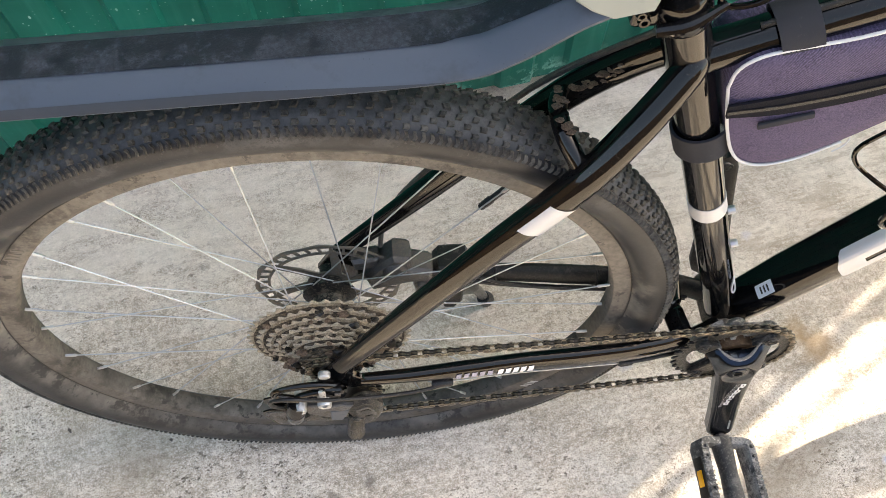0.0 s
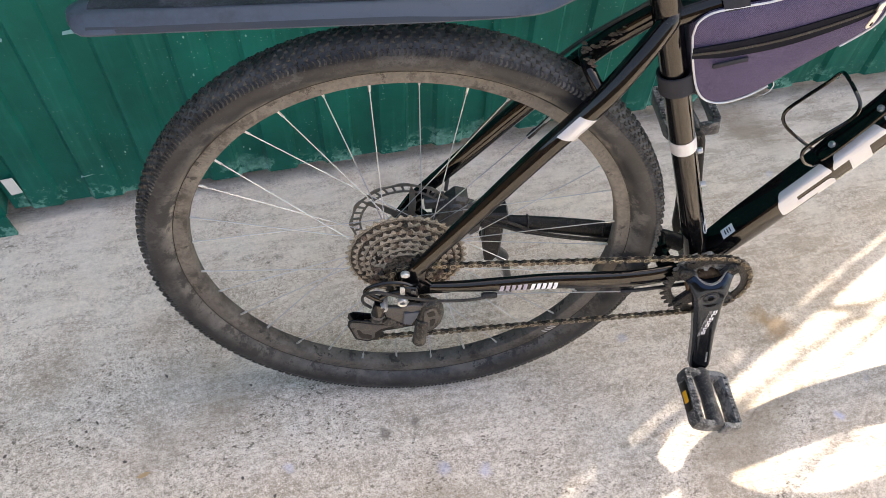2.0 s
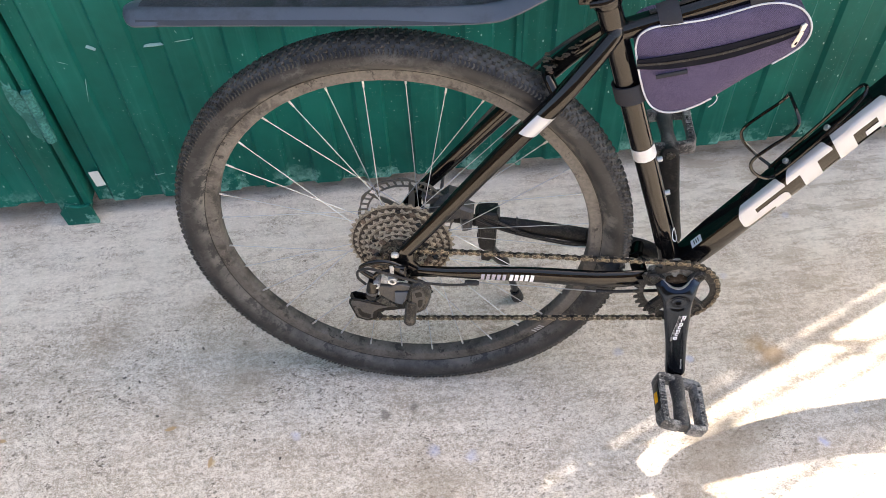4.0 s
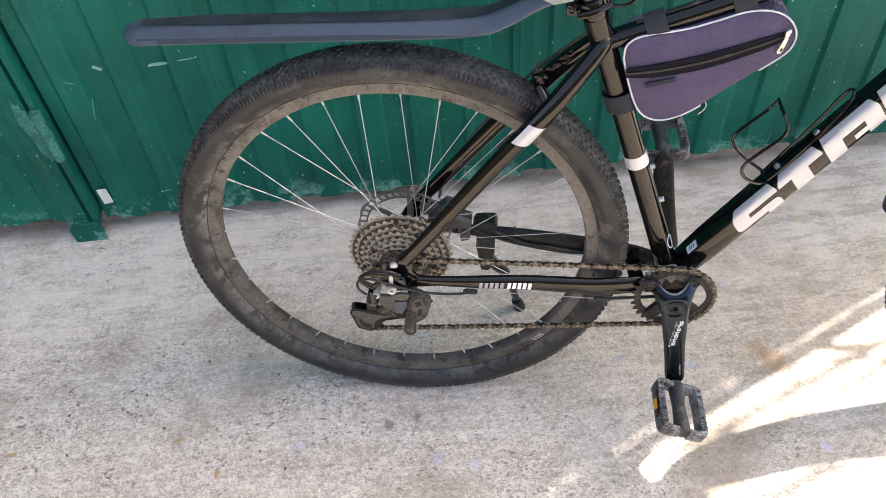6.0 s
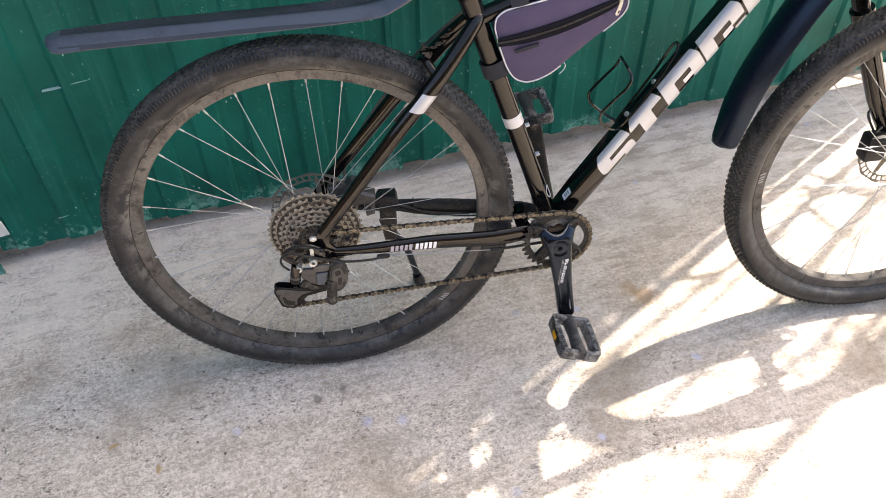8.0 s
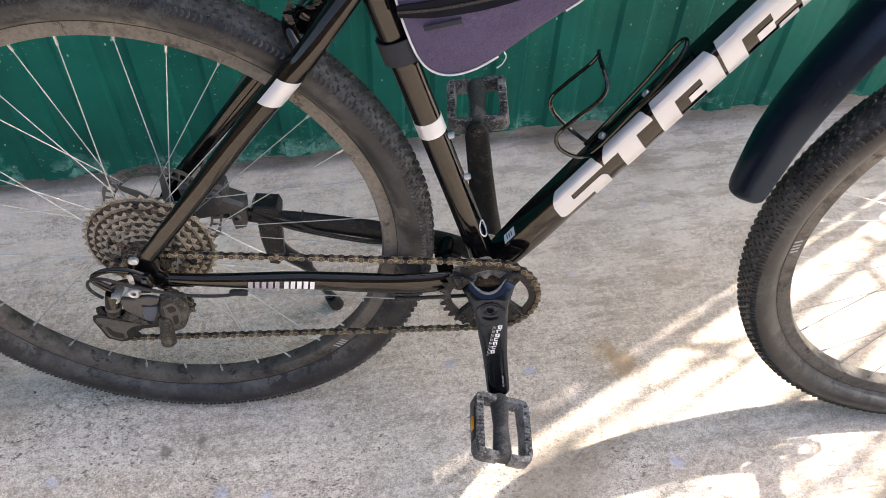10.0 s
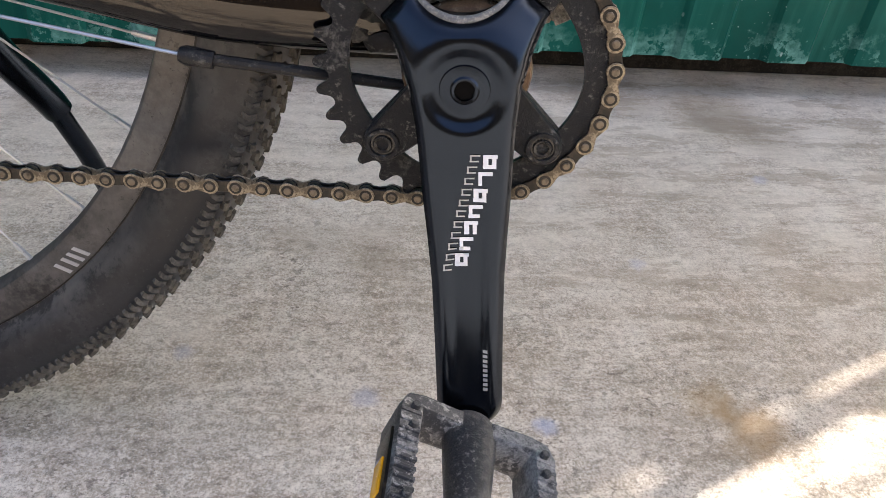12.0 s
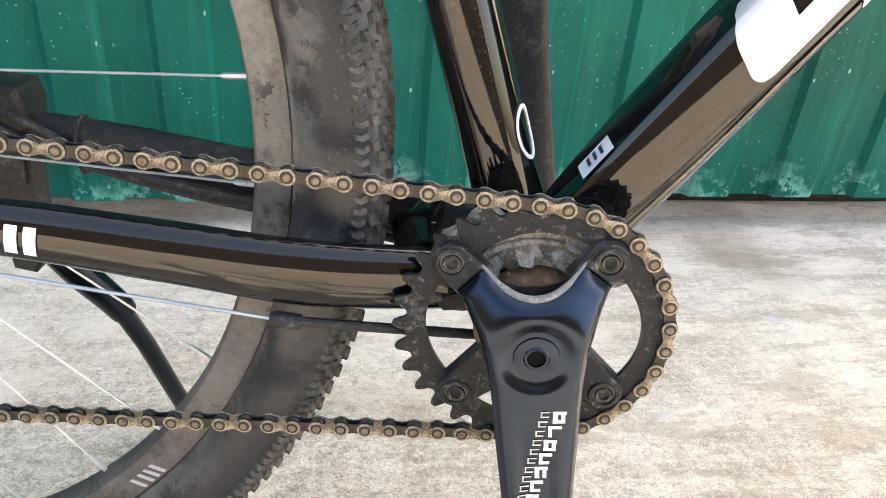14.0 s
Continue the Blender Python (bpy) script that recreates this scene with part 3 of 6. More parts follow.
WALL_Y, WALL_TOP, WALL_END, SEAM = 0.600, 3.4, 1.846, -0.668
SCRATCHES = [((-0.437, 0.436), (-0.399, 0.438), 0.0022), ((-0.381, 0.442), (-0.342, 0.446), 0.0022), ((-0.541, 0.446), (-0.526, 0.437), 0.0012), ((-0.605, 0.42), (-0.586, 0.412), 0.0012), ((-0.569, 0.372), (-0.581, 0.319), 0.0012), ((-0.371, 0.468), (-0.367, 0.459), 0.0012), ((-0.678, 0.384), (-0.693, 0.331), 0.0012), ((-0.704, 0.38), (-0.7, 0.289), 0.0012), ((-0.704, 0.253), (-0.687, 0.24), 0.0012), ((-0.517, 0.103), (-0.492, 0.108), 0.0022)]


def sheet(bm, x0, x1, z0, z1, first, pitch=0.115, depth=0.008):
    """A trapezoidal steel sheet facing -y, with its ribs' edges set out from `first`."""
    k0 = math.floor((x0 - first) / pitch) - 1
    xs = []
    k = k0
    while first + k * pitch < x1 + pitch:
        b = first + k * pitch
        for dx, dy in ((-0.0525, depth), (-0.004, depth), (0.004, 0), (0.0555, 0), (0.0625, depth)):
            xs.append((b + dx, dy))
        k += 1
    xs = sorted({(round(x, 4), d) for x, d in xs})
    line = [(x, d) for x, d in xs if x0 < x < x1]
    line = [(x0, line[0][1])] + line + [(x1, line[-1][1])]
    low = []
    for x, d in line:
        low.append([bm.verts.new((x, WALL_Y + d + off, z)) for off in (0, 0.0015) for z in (z0, z1)])
    for a, b in zip(low, low[1:]):
        bm.faces.new((a[0], b[0], b[1], a[1]))
        bm.faces.new((a[3], b[3], b[2], a[2]))
        bm.faces.new((a[2], b[2], b[0], a[0]))
        bm.faces.new((a[1], b[1], b[3], a[3]))


wall = thing("wall_north", "tall green profiled sheet-metal wall with chipped paint", "wall", kind="structure")
bm = bmesh.new()
sheet(bm, SEAM + 0.006, 0.292, 0.035, WALL_TOP, -0.515, 0.1135)
part("sheet", bm, M_GREEN, wall)
bm = bmesh.new()
sheet(bm, 0.270, WALL_END, 0.045, WALL_TOP, 0.690)
bmesh.ops.translate(bm, verts=bm.verts, vec=(0, 0.0022, 0))
part("sheet", bm, M_GREEN, wall)
bm = bmesh.new()
sheet(bm, -7.0, SEAM - 0.075, 0.045, WALL_TOP, -0.780)
part("sheet", bm, M_GREEN, wall)
bm = bmesh.new()
box(bm, (SEAM - 0.078, WALL_Y - 0.012, GROUND), (SEAM - 0.028, WALL_Y + 0.045, WALL_TOP), 0.004)
part("post", bm, M_GREEN, wall)
bm = bmesh.new()
box(bm, (SEAM - 0.020, WALL_Y - 0.014, 0.045), (SEAM - 0.003, WALL_Y + 0.03, WALL_TOP), 0.003)
part("door_edge", bm, M_GREEN, wall)
bm = bmesh.new()
box(bm, (-7.0, WALL_Y + 0.012, 0.12), (SEAM - 0.08, WALL_Y + 0.05, 0.16), 0.002)
box(bm, (SEAM + 0.01, WALL_Y + 0.012, 0.12), (WALL_END, WALL_Y + 0.05, 0.16), 0.002)
box(bm, (SEAM + 0.01, WALL_Y + 0.012, 1.7), (WALL_END, WALL_Y + 0.05, 1.74), 0.002)
part("girt", bm, M_GREEN_DARK, wall)
# dark strip added behind the sheets' foot to paint the gap's shadow
bm = bmesh.new()
box(bm, (-7.0, WALL_Y + 0.085, GROUND), (WALL_END - 0.02, WALL_Y + 0.11, 0.118), 0.003)
part("gap_shade", bm, M_GAP_SHADE, wall, "dark strip standing for the shadow under the sheets")
# unseen backing, coloured dark so the gap below the sheets stays dark
bm = bmesh.new()
box(bm, (-7.0, WALL_Y + 0.16, -0.05), (WALL_END, WALL_Y + 0.30, WALL_TOP))
part("backing", bm, M_GREEN_DARK, wall)
# painted-over hinge, post foot and paper scrap
hinge = thing("hinge", "overpainted pale turquoise barrel hinge on the gate seam", "hinge", pose(SEAM - 0.01, WALL_Y - 0.02, 0.31))
bm = bmesh.new()
tube(bm, ((0, 0, -0.065), (0, 0, 0.062)), 0.0105, seg=14, side=(1, 0, 0))
tube(bm, ((0, 0, -0.003), (0, 0, 0.003)), 0.0125, seg=14, side=(1, 0, 0))
part("barrel", bm, M_TURQ, hinge)
bm = bmesh.new()
flake = random.Random(5)
prism(bm, [(-0.028 + (0.0135 + flake.uniform(-0.004, 0.003)) * math.cos(k * 0.2618) - 0.07 * 0.1 * math.sin(k * 0.2618), 0.015 + (0.078 + flake.uniform(-0.022, 0.012)) * math.sin(k * 0.2618)) for k in range(24)], 0.006, 0.0075)
part("leaf", bm, M_TURQ, hinge)
bm = bmesh.new()
prism(bm, [(-0.075, GROUND), (-0.004, GROUND), (-0.006, 0.05), (-0.03, 0.045), (-0.06, 0.055), (-0.078, 0.03)], -0.022, -0.0125, 0.002)
foot = tagged(part("post_foot", bm, M_GREEN, at=pose(SEAM, WALL_Y, 0)), "green painted steel foot of the gate post", "post foot")
bm = bmesh.new()
prism(bm, [(-0.651, 0.130), (-0.630, 0.132), (-0.627, 0.089), (-0.648, 0.086)], WALL_Y - 0.0022, WALL_Y - 0.0008)
tagged(part("paper_scrap", bm, M_WHITE_PATCH), "off-white scrap stuck low on the green sheet", "paper")

for (x0, z0), (x1, z1), half in SCRATCHES:
    bm = bmesh.new()
    d = Vector((x1 - x0, z1 - z0)).normalized()
    e = Vector((-d.y, d.x)) * half * 0.6
    prism(bm, [(x0, z0), (x0 + (x1 - x0) * 0.3 + e.x, z0 + (z1 - z0) * 0.3 + e.y), (x1, z1), (x0 + (x1 - x0) * 0.6 - e.x * 0.6, z0 + (z1 - z0) * 0.6 - e.y * 0.6)], WALL_Y - 0.0004, WALL_Y + 0.0100)
    part("scratch", bm, M_SCRATCH, wall, "pale scratch through the paint")

# unseen pole beside the wall's free end, inferred from a thin shadow stripe
bm = bmesh.new()
tube(bm, ((1.910, WALL_Y + 0.010, GROUND), (1.910, WALL_Y + 0.010, WALL_TOP)), 0.0160, seg=16, side=(1, 0, 0))
pole = tagged(part("pole", bm, M_GREEN_DARK), "unseen green painted pole beside the sheet wall, set to cast a shadow stripe", "pole")
# brackets added to break up the strip of light beside the pole
for z in (0.30, 1.52, 1.72, 2.9):
    bm = bmesh.new()
    box(bm, (WALL_END - 0.01, WALL_Y + 0.004, z), (1.900, WALL_Y + 0.012, z + 0.09), 0.003)
    part("bracket", bm, M_GREEN_DARK, pole)
# unseen brown walls, added to give the glossy tubes reflections and warm bounce
bm = bmesh.new()
box(bm, (-9.0, -5.3, GROUND), (4.5, -5.0, 2.9))
tagged(part("added_wall_south", bm, M_BROWN_WALL), "unseen plain brown wall across the yard, added for reflections", "wall", kind="structure")
bm = bmesh.new()
box(bm, (-7.3, -5.0, GROUND), (-7.0, 0.85, 2.9))
tagged(part("added_wall_west", bm, M_BROWN_WALL), "unseen plain brown wall, added to close the yard", "wall", kind="structure")

# ---- unseen tree beyond the wall, set from its shadows to dapple the paving ----
tree = thing("tree", "unseen slender young tree with several stems, crooked twigs and few leaves", "tree", pose(2.50, 0.488, GROUND))
rng = random.Random(7)
tips = []
STEMS = [((0.05, -0.04), (0.04, -0.045), 3.7, 0.024), ((-0.02, 0.215), (0.10, 0.195), 3.4, 0.017), ((0.03, 0.29), (-0.02, 0.33), 3.2, 0.013), ((0.12, 0.10), (0.20, 0.02), 3.3, 0.012)]
for (x0, y0), (x1, y1), tall, thick in STEMS:
    bm = bmesh.new()
    line = [Vector((x0 + (x1 - x0) * t + rng.uniform(-0.012, 0.012) * (t > 0), y0 + (y1 - y0) * t + rng.uniform(-0.012, 0.012) * (t > 0), tall * t)) for t in (0, 0.2, 0.4, 0.6, 0.8, 1.0)]
    tube(bm, line, (thick * 1.3, thick, thick * 0.9, thick * 0.75, thick * 0.55, 0.004), seg=10, smooth=4, side=(1, 0, 0))
    part("trunk", bm, M_BARK, tree)
    stem = smooth_path(line, 8)
    for i in range(6):
        bm = bmesh.new()
        q0 = stem[int(len(stem) * (0.30 + 0.115 * i))]
        a = i * 2.4 + x0 * 40
        d = Vector((math.cos(a), math.sin(a), 0.95))
        p = [q0]
        for k in range(1, 6):
            p.append(p[-1] + d * 0.095 + Vector((rng.uniform(-0.03, 0.03), rng.uniform(-0.03, 0.03), 0.012)))
        tube(bm, p, (0.011, 0.0095, 0.008, 0.0065, 0.005, 0.003), seg=6)
        for k in range(1, 6):
            for _ in range(1):
                q = p[k] + Vector((rng.uniform(-0.17, 0.17), rng.uniform(-0.17, 0.17), rng.uniform(0.0, 0.18)))
                tube(bm, (p[k], (p[k] + q) / 2 + Vector((0, 0, 0.015)), q), (0.0050, 0.0040, 0.0022), seg=5)
                tips.append(q)
        part("limb", bm, M_BARK, tree)
bm = bmesh.new()
for q in tips:
    for _ in range(1):
        c = q + Vector((rng.gauss(0, 0.03), rng.gauss(0, 0.03), rng.gauss(0, 0.03)))
        m = Matrix.Translation(c) @ Euler((rng.uniform(0, 6), rng.uniform(0, 6), rng.uniform(0, 6))).to_matrix().to_4x4()
        l = rng.uniform(0.014, 0.026)
        vs = [bm.verts.new(m @ Vector(v)) for v in ((-l, 0, 0), (0, -l * 0.5, 0.004), (l, 0, 0), (0, l * 0.5, 0.004))]
        bm.faces.new(vs)
tagged(part("crown", bm, M_LEAF, tree, "sparse green leaves"), kind="stuff")


# ---- loose chips on the paving ----
M_CHIP = dusty("dark_stone_chip", (0.095, 0.080, 0.068), (0.22, 0.19, 0.16), 0.85, 0.5, scale=300)
M_DRY = dusty("dry_orange_leaf", (0.40, 0.27, 0.15), (0.5, 0.40, 0.28), 0.8, 0.4, scale=200)
chips = random.Random(11)
for x, y in [(-0.685, 0.09), (-0.403, 0.211), (-0.242, -0.041), (-0.656, 0.034), (-0.358, -0.022), (-0.551, 0.16), (-0.815, 0.154), (-0.669, 0.12), (-0.539, 0.136), (-0.521, 0.148), (-0.477, 0.069), (-0.29, 0.0), (-0.261, 0.163), (-0.554, 0.113), (-0.527, 0.103)]:
    bm = bmesh.new()
    bmesh.ops.create_icosphere(bm, subdivisions=1, radius=1)
    sx, sy, sz = chips.uniform(0.0026, 0.0052), chips.uniform(0.0018, 0.0030), chips.uniform(0.0012, 0.0022)
    for v in bm.verts:
        v.co = Vector((v.co.x * sx, v.co.y * sy, v.co.z * sz)) * chips.uniform(0.62, 1.2)
    tagged(part("stone_chip", bm, M_CHIP, at=pose(x, y, GROUND + 0.001, 0, 0, chips.uniform(0, 180))), "small dark stone chip on the concrete", "stone chip", "loose stone chips")
for x, y in [(-0.762, 0.047), (-0.368, -0.037), (-0.448, 0.039)]:
    bm = bmesh.new()
    prism(bm, [(-0.011, 0.0), (-0.004, 0.004), (0.006, 0.0035), (0.012, 0.0), (0.004, -0.004), (-0.005, -0.0035)], 0.0, 0.0012, 0.0003)
    tagged(part("leaf_scrap", bm, M_DRY, at=pose(x, y, GROUND + 0.0013, 90, 0, chips.uniform(0, 180))), "dry orange leaf scrap on the concrete", "leaf scrap", "leaf scraps")

# ---- bicycle: u ahead, v to its left, w up, from the rear tyre's foot ----
BIKE = pose(0.0133, 0.1204, 0.002, 0, 0, -9.264) @ pose(0, 0, 0, -5.918)
HUB, BB = Vector((0, 0, 0.353)), Vector((0.442, 0, 0.294))
FRONT = Vector((1.147, -0.014, 0.360))
bike = thing("bicycle", "black hardtail mountain bike leaning on its kickstand, dusty", "bicycle", BIKE)


# wheels
def tyre_meshes(tag_seed):
    """The tyre's casing and its tread blocks, with the hub at the origin; flattened where it stands."""
    prof = [(0.316, -0.0116), (0.3192, -0.0131), (0.3225, -0.0168), (0.327, -0.0228), (0.336, -0.0272), (0.3455, -0.0284), (0.3535, -0.0262),
            (0.3600, -0.0205), (0.3640, -0.0110), (0.3652, 0)]
    prof = prof + [(r, -v) for r, v in reversed(prof[:-1])]
    prof += [(0.3130, 0.0105), (0.3130, -0.0105)]
    casing = bmesh.new()
    lathe(casing, prof, 128, closed=True)
    tread = bmesh.new()
    rng = random.Random(tag_seed)

    def block(a, v, la, lv, h, skew=0.0, ramp_=1.0, bow=0.0):
        # a knob on the crown: angle, place across, half sizes, height; ramp_ is the height at its low end
        base_r = np.interp(abs(v), [0, 0.011, 0.0205, 0.0262, 0.0284], [0.3652, 0.3640, 0.3600, 0.3535, 0.3455])
        lean = np.interp(abs(v), [0, 0.011, 0.0205, 0.0262, 0.0284], [0, 0.18, 0.62, 1.1, 1.45]) * (1 if v > 0 else -1)
        c, s = math.cos(a), math.sin(a)
        rad, tan = Vector((c, 0, s)), Vector((-s, 0, c))
        up = (rad * math.cos(lean) + Vector((0, math.sin(lean), 0))).normalized()
        out_ = (Vector((0, math.cos(lean), 0)) - rad * math.sin(lean)).normalized()
        p = rad * base_r + Vector((0, v, 0)) - up * 0.0006
        vs = []
        for k, f in ((0, 1.0), (h + 0.0006, 0.84)):
            for x, y in ((-1, -1), (1, -1), (1, 0), (1, 1), (-1, 1), (-1, 0)):
                lift = k * (1.0 if x < 0 else ramp_)
                curve = -bow if y == 0 else 0.0
                vs.append(tread.verts.new(p + up * lift + tan * (x * la * f + y * skew * f + curve) + out_ * (y * lv * f)))
        for i in range(6):
            j = (i + 1) % 6
            tread.faces.new((vs[i], vs[j], vs[6 + j], vs[6 + i]))
        tread.faces.new((vs[6], vs[7], vs[8], vs[11]))
        tread.faces.new((vs[11], vs[8], vs[9], vs[10]))

    N = 176
    for i in range(N):
        a = 2 * math.pi * i / N
        d = 2 * math.pi / N
        j = rng.uniform(-0.0002, 0.0002)
        block(a, -0.0036, 0.0027, 0.0024, 0.0026 + j, 0.0008, 0.8)
        block(a + d * 0.5, 0.0036, 0.0027, 0.0024, 0.0026 + j, -0.0008, 0.8)
        for sgn in (-1, 1):
            block(a + d * 0.25, sgn * 0.0104, 0.0026, 0.0023, 0.0026 + j, sgn * 0.0008, 0.75, 0.0004)
            block(a + d * 0.75, sgn * 0.0160, 0.0026, 0.0022, 0.0027 + j, 0.0, 0.75, 0.0006)
            block(a + d * 0.25, sgn * 0.0212, 0.0026, 0.0022, 0.0027 - j, 0.0, 0.65, 0.0008)
            for e_ in (0.22, 0.72):
                block(a + d * e_, sgn * 0.0257, 0.0013, 0.0040, 0.0021 + j, 0.0, 0.30, 0.0014)
    for m in (casing, tread):
        for v in m.verts:
            floor_w = -0.3660
            if v.co.z < floor_w:
                over = floor_w - v.co.z
                v.co.z = floor_w + 0.0003 * (1 if m is casing else 0)
                v.co.y *= 1 + over * 8
    return casing, tread


def spoke_mesh(a_rim, a_hub, v_hub, r_hub):
    bm_ = bmesh.new()
    p1 = Vector((0.2985 * math.cos(a_rim), 0.003 * (1 if v_hub > 0 else -1), 0.2985 * math.sin(a_rim)))
    p0 = Vector((r_hub * math.cos(a_hub), v_hub, r_hub * math.sin(a_hub)))
    d = (p1 - p0).normalized()
    tube(bm_, (p0, p1 - d * 0.012), 0.00072, seg=6, side=(0.2, 1, 0.3))
    first = len(bm_.faces)
    tube(bm_, (p1 - d * 0.013, p1 - d * 0.011, p1 + d * 0.002), (0.0012, 0.0017, 0.0017), seg=6, side=(0.2, 1, 0.3))
    bm_.faces.ensure_lookup_table()
    for f in bm_.faces[first:]:
        f.material_index = 1
    return bm_


def wheel(centre, phase, seed, drive, label):
    at = Matrix.Translation(centre)
    b = bmesh.new()
    prof = [(0.2985, -0.0020), (0.2988, -0.0075), (0.3010, -0.0115), (0.3060, -0.0132), (0.3184, -0.0132), (0.3186, -0.0122),
            (0.3170, -0.0105), (0.3110, -0.0100), (0.3110, 0.0100), (0.3170, 0.0105), (0.3186, 0.0122), (0.3184, 0.0132),
            (0.3060, 0.0132), (0.3010, 0.0115), (0.2988, 0.0075), (0.2985, 0.0020)]
    lathe(b, prof, 128, closed=True)
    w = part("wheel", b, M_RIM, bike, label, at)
    b = bmesh.new()
    lathe(b, [(0.3180, -0.0126), (0.3184, -0.0136), (0.3193, -0.0137), (0.3196, -0.0130)], 128)
    part("bead_line", b, M_GREASE, w)
    casing, tread = tyre_meshes(seed)
    part("tyre", casing, M_TYRE, w, "dusty black tyre casing")
    tagged(part("tread", tread, M_TREAD, w, "rows of dusty rubber tread blocks"), kind="stuff")
    b = bmesh.new()
    vl, vr = 0.030, -(0.020 if drive else 0.032)
    prof = [(0.006, -0.060), (0.011, -0.060), (0.011, vr - 0.004), (0.029, vr - 0.0018), (0.029, vr + 0.0018), (0.017, vr + 0.006),
            (0.0150, 0.0), (0.018, vl - 0.008), (0.029, vl - 0.0018), (0.029, vl + 0.0018), (0.020, vl + 0.004), (0.020, vl + 0.012),
            (0.011, vl + 0.014), (0.011, 0.062), (0.006, 0.062)]
    lathe(b, prof, 36)
    part("hub", b, M_STEEL_DARK, w)
    for k in range(32):
        a = radians(11.25) * (k + phase)
        side = k % 2
        lead = (k // 2) % 2
        ah = a + radians(66) * (-1 if lead else 1)
        part("spoke", spoke_mesh(a, ah, (vl if side else vr) + (0.001 if lead else -0.001), 0.0265), M_STEEL, w).data.materials.append(M_BARE)
    # valve and rim decal stripes
    b = bmesh.new()
    av = radians(52 if drive else 25)
    d = Vector((math.cos(av), 0, math.sin(av)))
    tube(b, (d * 0.300, d * 0.270, d * 0.268, d * 0.255), (0.0032, 0.003, 0.0038, 0.0034), seg=8)
    part("valve", b, M_PLASTIC, w)
    return w


rear = wheel(HUB, 0.655, 1, True, "rear wheel with a dusty black rim")
front = wheel(FRONT, 0.30, 2, False, "front wheel with a dusty black rim")


def rim_stripes(w, angle, turn, material=M_PALE):
    """Short slanted pale stripes printed on the rim's side."""
    for i, da in enumerate((0, 0.022, 0.040, 0.058)):
        b = bmesh.new()
        pts = []
        for r, off in ((0.3075, 0), (0.3168, 0.012 * turn)):
            for e in (-0.0032, 0.0032):
                a = angle + da * turn + off + e * 1.3
                pts.append((r * math.cos(a), r * math.sin(a)))
        prism(b, [pts[0], pts[1], pts[3], pts[2]], -0.0131, -0.0137)
        part("stripe", b, material, w)


rim_stripes(rear, radians(-44.5), 1)
rim_stripes(rear, radians(139), 1, M_FAINT)
rim_stripes(front, radians(176), 1)

# cassette, rotor
def sprocket(teeth, v, thick, hole):
    """A toothed ring in the (u, w) plane round the origin."""
    b = bmesh.new()
    r = 0.0127 / (2 * math.sin(math.pi / teeth)) * 0.985
    n = teeth * 6
    rings = []
    for i in range(n):
        a = 2 * math.pi * i / n
        ph = i % 6
        ro = r + (0.0026, 0.0008, -0.0022, -0.0027, -0.0022, 0.0008)[ph]
        rings.append([b.verts.new((q * math.cos(a), vv, q * math.sin(a))) for q, vv in ((hole, v), (r - 0.0046, v), (ro, v), (ro, v - thick), (r - 0.0046, v - thick), (hole, v - thick))])
    for i in range(n):
        p, q = rings[i], rings[(i + 1) % n]
        for j in range(6):
            f = b.faces.new((p[j], p[(j + 1) % 6], q[(j + 1) % 6], q[j]))
            f.material_index = 0 if j in (1, 2, 3) else 1
    return b


b = bmesh.new()
lathe(b, [(0.010, -0.0185), (0.0165, -0.0185), (0.0165, -0.0560), (0.0145, -0.0585), (0.010, -0.0585)], 32)
cassette = part("cassette", b, M_GREASE, bike, "rear cassette caked in brown dust", Matrix.Translation(HUB))
TEETH = [42, 37, 32, 28, 24, 21, 18, 15, 13, 11]
for i, k in enumerate(TEETH):
    r = 0.0127 / (2 * math.sin(math.pi / k))
    s = part("sprocket", sprocket(k, -0.0200 - 0.0039 * i, 0.0019, max(0.016, r - 0.016)), M_COG_PALE if i < 7 else M_RUST, cassette)
    s.data.materials.append(M_RUST if i < 7 else M_GREASE)
    s.rotation_euler = (0, 1.73 * i, 0)
    if k > 20:
        # carrier arms
        bb_ = bmesh.new()
        for j in range(6):
            a = j * math.pi / 3 + i * 0.2
            d, t = Vector((math.cos(a), 0, math.sin(a))), Vector((-math.sin(a), 0, math.cos(a)))
            v0 = -0.0204 - 0.0039 * i
            q = [d * 0.015 - t * 0.005, d * (r - 0.012) - t * 0.004, d * (r - 0.012) + t * 0.004, d * 0.015 + t * 0.005]
            prism(bb_, [(p.x, p.z) for p in q], v0, v0 - 0.0012)
        part("carrier", bb_, M_GREASE, cassette)
b = bmesh.new()
# brake disc: a ring with windows and six bent arms
n = 72
rings = []
for i in range(n):
    a = 2 * math.pi * i / n
    wav = 0.0016 * math.cos(12 * a)
    rings.append([b.verts.new((q * math.cos(a), v, q * math.sin(a))) for q, v in ((0.0755, 0.0430), (0.0795 + wav, 0.0430), (0.0795 + wav, 0.0448), (0.0755, 0.0448))])
for i in range(n):
    p, q = rings[i], rings[(i + 1) % n]
    for j in range(4):
        b.faces.new((p[j], p[(j + 1) % 4], q[(j + 1) % 4], q[j]))
lathe(b, [(0.0635, 0.0430), (0.0665, 0.0430), (0.0665, 0.0448), (0.0635, 0.0448)], 72, closed=True)
for j in range(36):
    a = j * math.pi / 18
    d, t = Vector((math.cos(a), 0, math.sin(a))), Vector((-math.sin(a), 0, math.cos(a)))
    q = [d * 0.066 - t * 0.0016, d * 0.076 + t * 0.0010, d * 0.076 + t * 0.0042, d * 0.066 + t * 0.0016]
    prism(b, [(p.x, p.z) for p in q], 0.0431, 0.0447)
